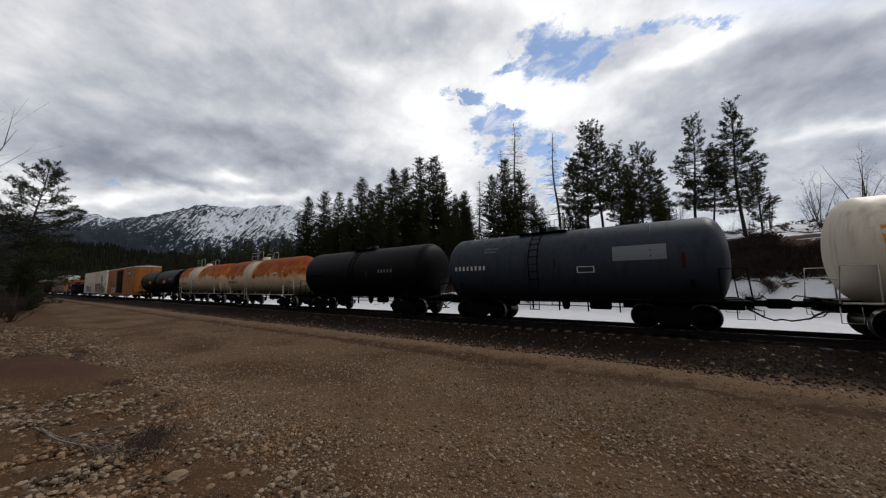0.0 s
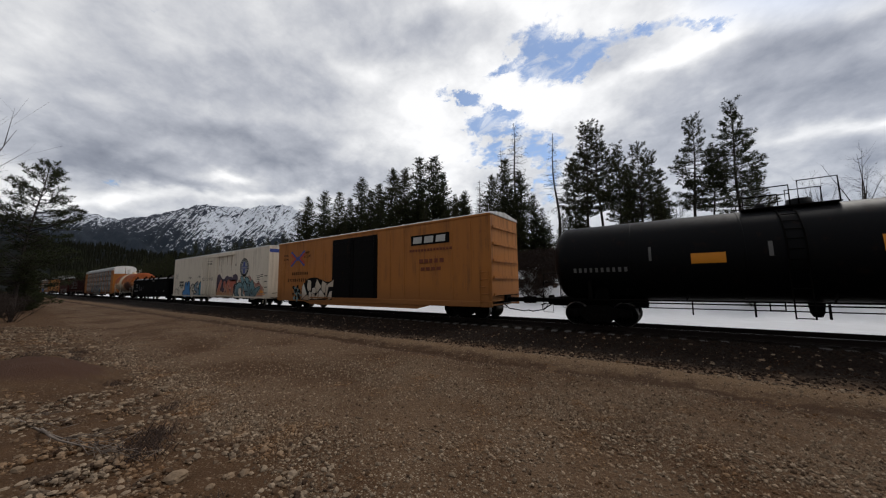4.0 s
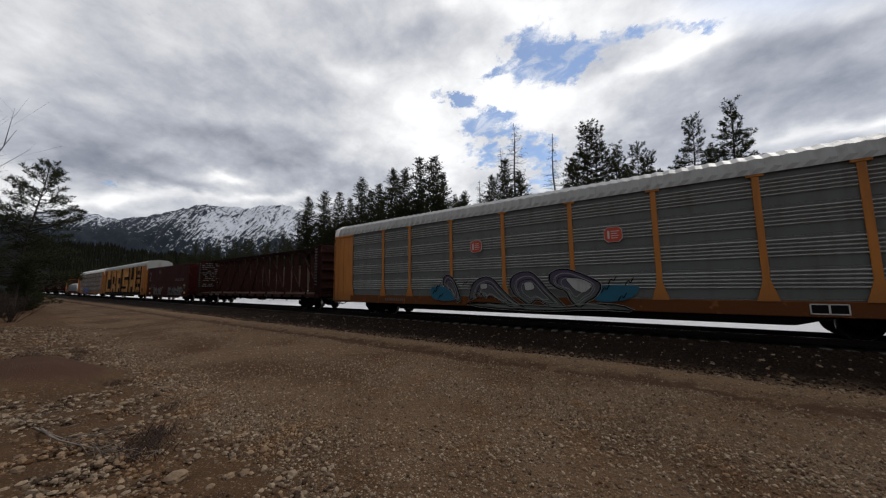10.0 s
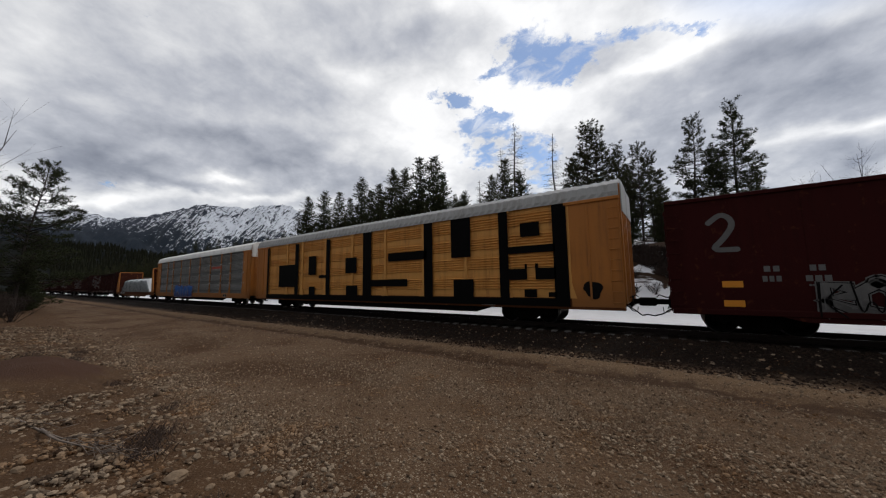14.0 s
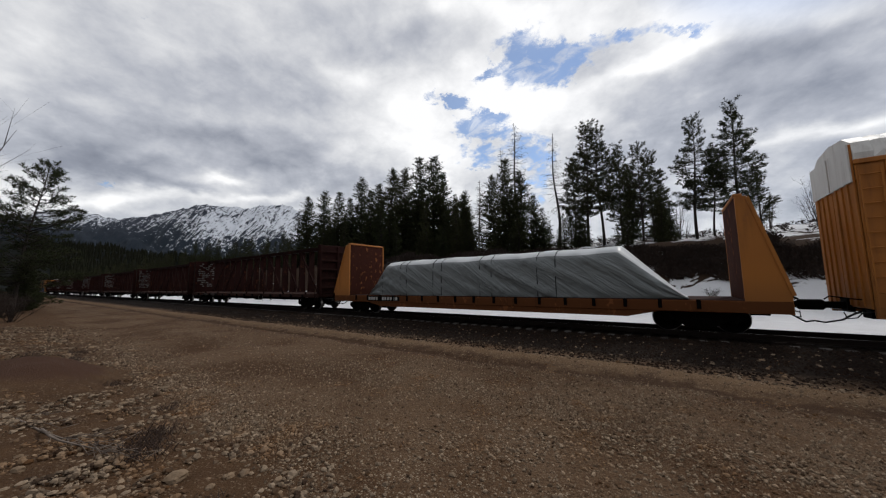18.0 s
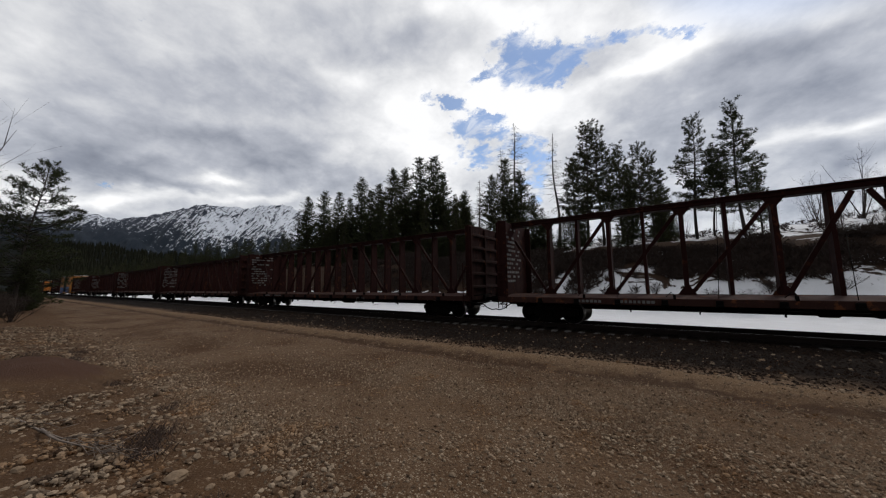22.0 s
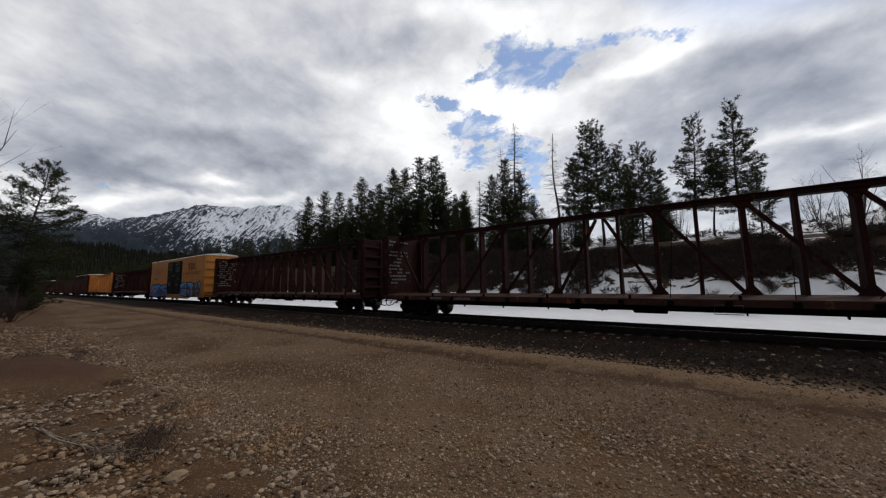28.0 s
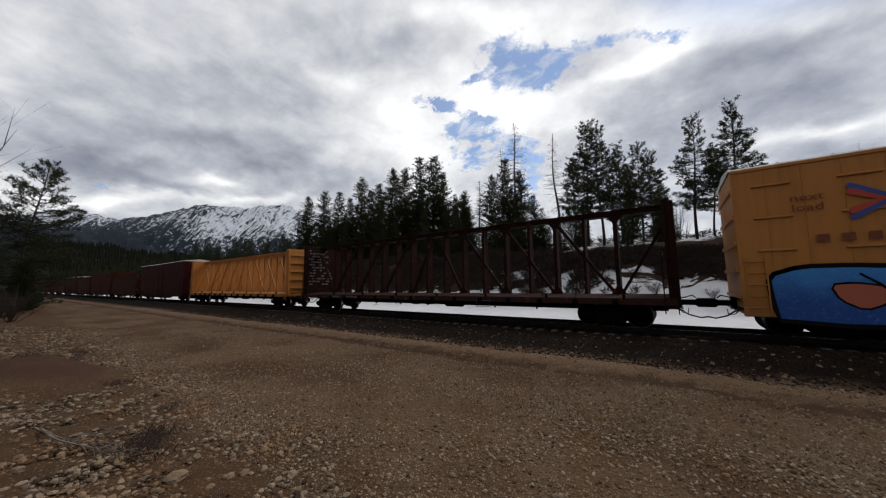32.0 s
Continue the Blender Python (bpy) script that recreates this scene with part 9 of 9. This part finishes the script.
for rows, label in ((BOX_WEST, "bright blue sprayed letters with a red heart"), (BOX_EAST, "blue, green and red sprayed letters")):
    west = rows is BOX_WEST
    base = Shape().prism(rounded(rows["base"]), -1.662, -1.656)
    ring = rounded(rows["base"])
    stroke(base, ring + ring[:2], 0.13, -1.660, 1)
    piece = part("graffiti", base, [TBFADE if west else M_NAVY, M_INK], tb, label)
    tint = {"pool": M_NAVY, "dip": M_NAVY, "slit": M_INK, "gash": M_INK, "heart": M_CORAL, "spot": plain("spray_salmon", (0.5, 0.22, 0.17), 0.5), "green": M_LEAF, "grey": M_GREYMARK, "core": plain("spray_brown", (0.12, 0.04, 0.03), 0.5),
            "silver": M_SPRAYS, "foot": M_SPRAYS, "eye": plain("spray_brick", (0.22, 0.08, 0.07), 0.5)}
    for k, (name, pts) in enumerate(rows.items()):
        if name == "base":
            continue
        f, ring = Shape(), rounded(pts)
        e = 0.001 * (k % 3)
        if name not in ("slit", "gash"):
            stroke(f, ring + ring[:2], 0.10, -1.664 - e, 1)
        f.prism(ring, -1.668 - e, -1.662, 0)
        if name in ("r_top", "t_bar", "t_stem", "r_foot", "bow"):
            rim = rounded(shrunk(pts, 0.93))
            stroke(f, rim[:len(rim) * 2 // 3], 0.03, -1.671 - e, 2)
        part("letter", f, [tint.get(name, TBFADE), M_INK, M_SPRAYC], piece)
    for a in ((-6.05, 1.3, -5.95, 0.7), (-4.3, 1.4, -4.2, 0.6), (-4.75, 1.9, -4.7, 1.45), (-7.2, 1.7, -6.7, 1.2)) if west else ((4.0, 1.95, 4.3, 1.6), (5.15, 1.95, 5.2, 1.65)):
        f = Shape()
        stroke(f, [(a[0], a[1]), ((a[0] + a[2]) / 2 + 0.04, (a[1] + a[3]) / 2), (a[2], a[3])], 0.06, -1.672, 0)
        part("letter", f, M_INK, piece)
s17 = span(-521.6, -542.1, -520.4, -543.2)
place(centerbeam("yellow centerbeam flatcar with empty deck", *s17, M_RACKY, False), -521.6, -542.1)
s18 = span(-544.4, -562.5, -543.2, -563.6)
place(boxcar("dull red boxcar with a pale metal roof", *s18, M_MAROON, M_GALV, 4.7, (-1.6, 1.6), M_MAROON, 7, False), -544.4, -562.5)
q = -563.6
for i in range(8):
    L = (16.5, 18.4, 16.0, 18.6, 17.2, 16.4, 18.0, 17.0)[i]
    sp = span(q - 0.95, q - 0.95 - L, q, q - L - 1.9)
    c = high_gondola("rusty brown high-sided gondola", *sp, M_RUST, 3.6 + 0.3 * (i % 3), False) if i % 2 == 0 else boxcar("rust-brown boxcar with ribbed sides", *sp, M_RUST, M_GALV if i == 3 else M_RUST, 4.5, (-1.5, 1.5), M_RUST, 7, False)
    place(c, q - 0.95, q - 0.95 - L)
    q -= L + 1.9


# ---- loose things on the verge ----
def fallen_branch(x, y, turn, length, seed):
    rnd = random.Random(seed)
    s = Shape()
    pts = [Vector((length * (k / 7 - 0.5), 0.05 * math.sin(k * 1.1 + seed), 0.05 + 0.03 * math.sin(k * 0.9))) for k in range(8)]
    s.tube(pts, 0.03, 7, taper=[0.019 - 0.0021 * k for k in range(8)])
    for k in range(7):
        p = pts[rnd.randrange(1, 7)]
        e = p + Vector((rnd.uniform(0.25, 0.8), rnd.uniform(-0.16, 0.16), rnd.uniform(-0.02, 0.06)))
        m = p.lerp(e, 0.5) + Vector((0, 0, 0.04))
        s.tube([p, m, e], 0.01, 5, taper=[0.006, 0.004, 0.002])
        for j in range(2):
            q = m.lerp(e, rnd.random())
            s.tube([q, q + Vector((rnd.uniform(0, 0.25), rnd.uniform(-0.2, 0.2), rnd.uniform(-0.02, 0.08)))], 0.004, 4)
    ob = new("fallen_branch", s.mesh("fallen_branch", M_DRYWOOD))
    ob.matrix_basis = pose(x, y, float(relief(x, y)), 0, 0, turn)
    return tagged(ob, "dry grey fallen branch lying on the stony verge", "branch")


M_DRYWOOD = plain("dry_grey_wood", (0.260, 0.205, 0.165), 0.85, 0, 0.6, 12, 0.4)
fallen_branch(-6.75, 0.70, 16, 3.3, 1)
fallen_branch(-6.1, 0.75, 14, 1.7, 2)


def boulder(x, y, r, seed, label):
    bm = bmesh.new()
    bmesh.ops.create_icosphere(bm, subdivisions=3, radius=r)
    rnd = random.Random(seed)
    o = Vector((rnd.uniform(0, 50), rnd.uniform(0, 50), rnd.uniform(0, 50)))
    for v in bm.verts:
        n = noise.noise(v.co / r * 1.1 + o) * 0.40 + abs(noise.noise(v.co / r * 2.2 + o)) * 0.30
        v.co = Vector((v.co.x * 1.15, v.co.y * 0.9, v.co.z * 0.75)) * (1 + n)
    me = bpy.data.meshes.new("rock")
    bm.to_mesh(me)
    bm.free()
    me.materials.append(M_ROCK)
    ob = new("rock", me)
    ob.matrix_basis = pose(x, y, float(relief(x, y)) + r * 0.32, rnd.uniform(-15, 15), rnd.uniform(-15, 15), rnd.uniform(0, 360))
    return tagged(ob, label, "rock", "rocks on the verge")


def rock_material():
    m, nt = material("grey_tan_rock")
    co = n_coord(nt)
    a, b = n_noise(nt, co, 9, 6, 0.65), n_noise(nt, co, 40, 4, 0.6)
    c = n_mix(nt, a, (0.11, 0.075, 0.05), (0.36, 0.26, 0.17))
    c = n_mix(nt, n_math(nt, "MULTIPLY", b, 0.4), c, (0.06, 0.045, 0.034))
    c = n_mix(nt, n_math(nt, "MULTIPLY", n_random(nt), 0.5), c, (0.26, 0.18, 0.115))
    surface(nt, c, 0.95, 0, n_bump(nt, b, 0.4, 0.02), 0.08)
    return m


M_ROCK = rock_material()
for i, (x, y, r) in enumerate([(-4.3, 1.29, 0.115), (-4.0, 1.66, 0.06), (-3.9, 1.45, 0.05), (-5.6, 1.05, 0.05), (-4.24, 0.69, 0.12), (-3.3, 1.65, 0.06), (-6.6, 1.5, 0.05), (-5.1, 0.85, 0.05), (-3.7, 0.85, 0.08),
                               (-3.55, 1.95, 0.05), (-7.9, 1.55, 0.06), (-4.11, 2.65, 0.045), (-9.6, 2.05, 0.08), (-12.3, 2.2, 0.09), (-4.03, 9.72, 0.10), (-2.9, 1.75, 0.07), (-5.6, 0.35, 0.07), (-14.5, 1.6, 0.12), (-16.5, 2.3, 0.10)]):
    boulder(x, y, r * 0.72, 900 + i, "tan and grey rock half sunk in the gravel")


def dry_tuft(x, y, h, seed):
    rnd = random.Random(seed)
    s = Shape()
    for k in range(70):
        a, l = rnd.uniform(0, 6.283), rnd.uniform(0.3, 1.0) * h
        b = Vector((rnd.gauss(0, 0.12), rnd.gauss(0, 0.12), -0.02))
        e = b + Vector((math.cos(a) * l * 0.7, math.sin(a) * l * 0.7, l * rnd.uniform(0.4, 1.0)))
        m = b.lerp(e, 0.55) + Vector((0, 0, 0.12 * l))
        s.tube([b, m, e], 0.003, 3, taper=[0.004, 0.003, 0.0015], cap=False)
    ob = new("dry_weed", s.mesh("dry_weed", M_WEED))
    ob.matrix_basis = pose(x, y, float(relief(x, y)))
    return tagged(ob, "small dark dry weed growing among the stones", "weed", "weeds on the verge", kind="stuff")


M_WEED = plain("dry_weed_stems", (0.055, 0.034, 0.026), 0.9, 0, 0.5, 20)
for i, (x, y, h) in enumerate([(-5.45, 1.20, 0.30), (-5.25, 1.35, 0.26), (-5.75, 1.35, 0.24), (-5.9, 1.55, 0.22), (-5.1, 1.1, 0.2), (-7.2, 2.0, 0.18), (-9.5, 1.7, 0.25), (-3.6, 1.3, 0.15), (-12.5, 1.4, 0.3), (-13.6, 0.8, 0.35), (-15.2, 1.9, 0.3)]):
    dry_tuft(x, y, h, 950 + i)
# bare twigs that reach into view beside the road, and low growth below the leaning pine
side = shrub("bare_tree", "leafless roadside tree with thin pale twigs", 91, 10.5, 3.0, 9, plain("pale_twigs", (0.13, 0.105, 0.09), 0.9, 0, 0.5, 9))
side.matrix_basis = pose(-24.5, -2.3, -0.3)
for i in range(9):
    b = shrub("bare_bush", "low dark leafless bush at the roadside", 92 + i, 1.6, 1.3, 22, M_TWIG)
    b.matrix_basis = pose(-30 - 4.0 * i, 1.0 - 0.3 * (i % 3) + 0.03 * i, float(relief(-30 - 4.0 * i, 1.0)) - 0.1)


# ---- what moves ----
def motions():
    for car, x in TRAIN:
        walk(car, [(0, pose(x, YT, 0)), (16, pose(x + 16 * V, YT, 0)), (32, pose(x + 32 * V, YT, 0))])
    walk(CLOUDS, [(0, pose(115, 20, 0)), (16, pose(5, 1, 0)), (32, pose(-105, -18, 0))])
    turn = math.degrees(V / FPS / WHEEL_R)
    for axles, side in ((FRONT_AXLES, 1), (REAR_AXLES, -1)):
        walk(axles[0], [(k / FPS, pose(side * AXLE, 0, WHEEL_R, 0, (turn * k) % 360, 0)) for k in range(32 * FPS + 1)])
        keys = axles[0].animation_data
        for w in axles[1:]:
            w.rotation_mode = "QUATERNION"
            own = w.animation_data_create()
            own.action = keys.action
            own.action_slot = keys.action_slot


motions()
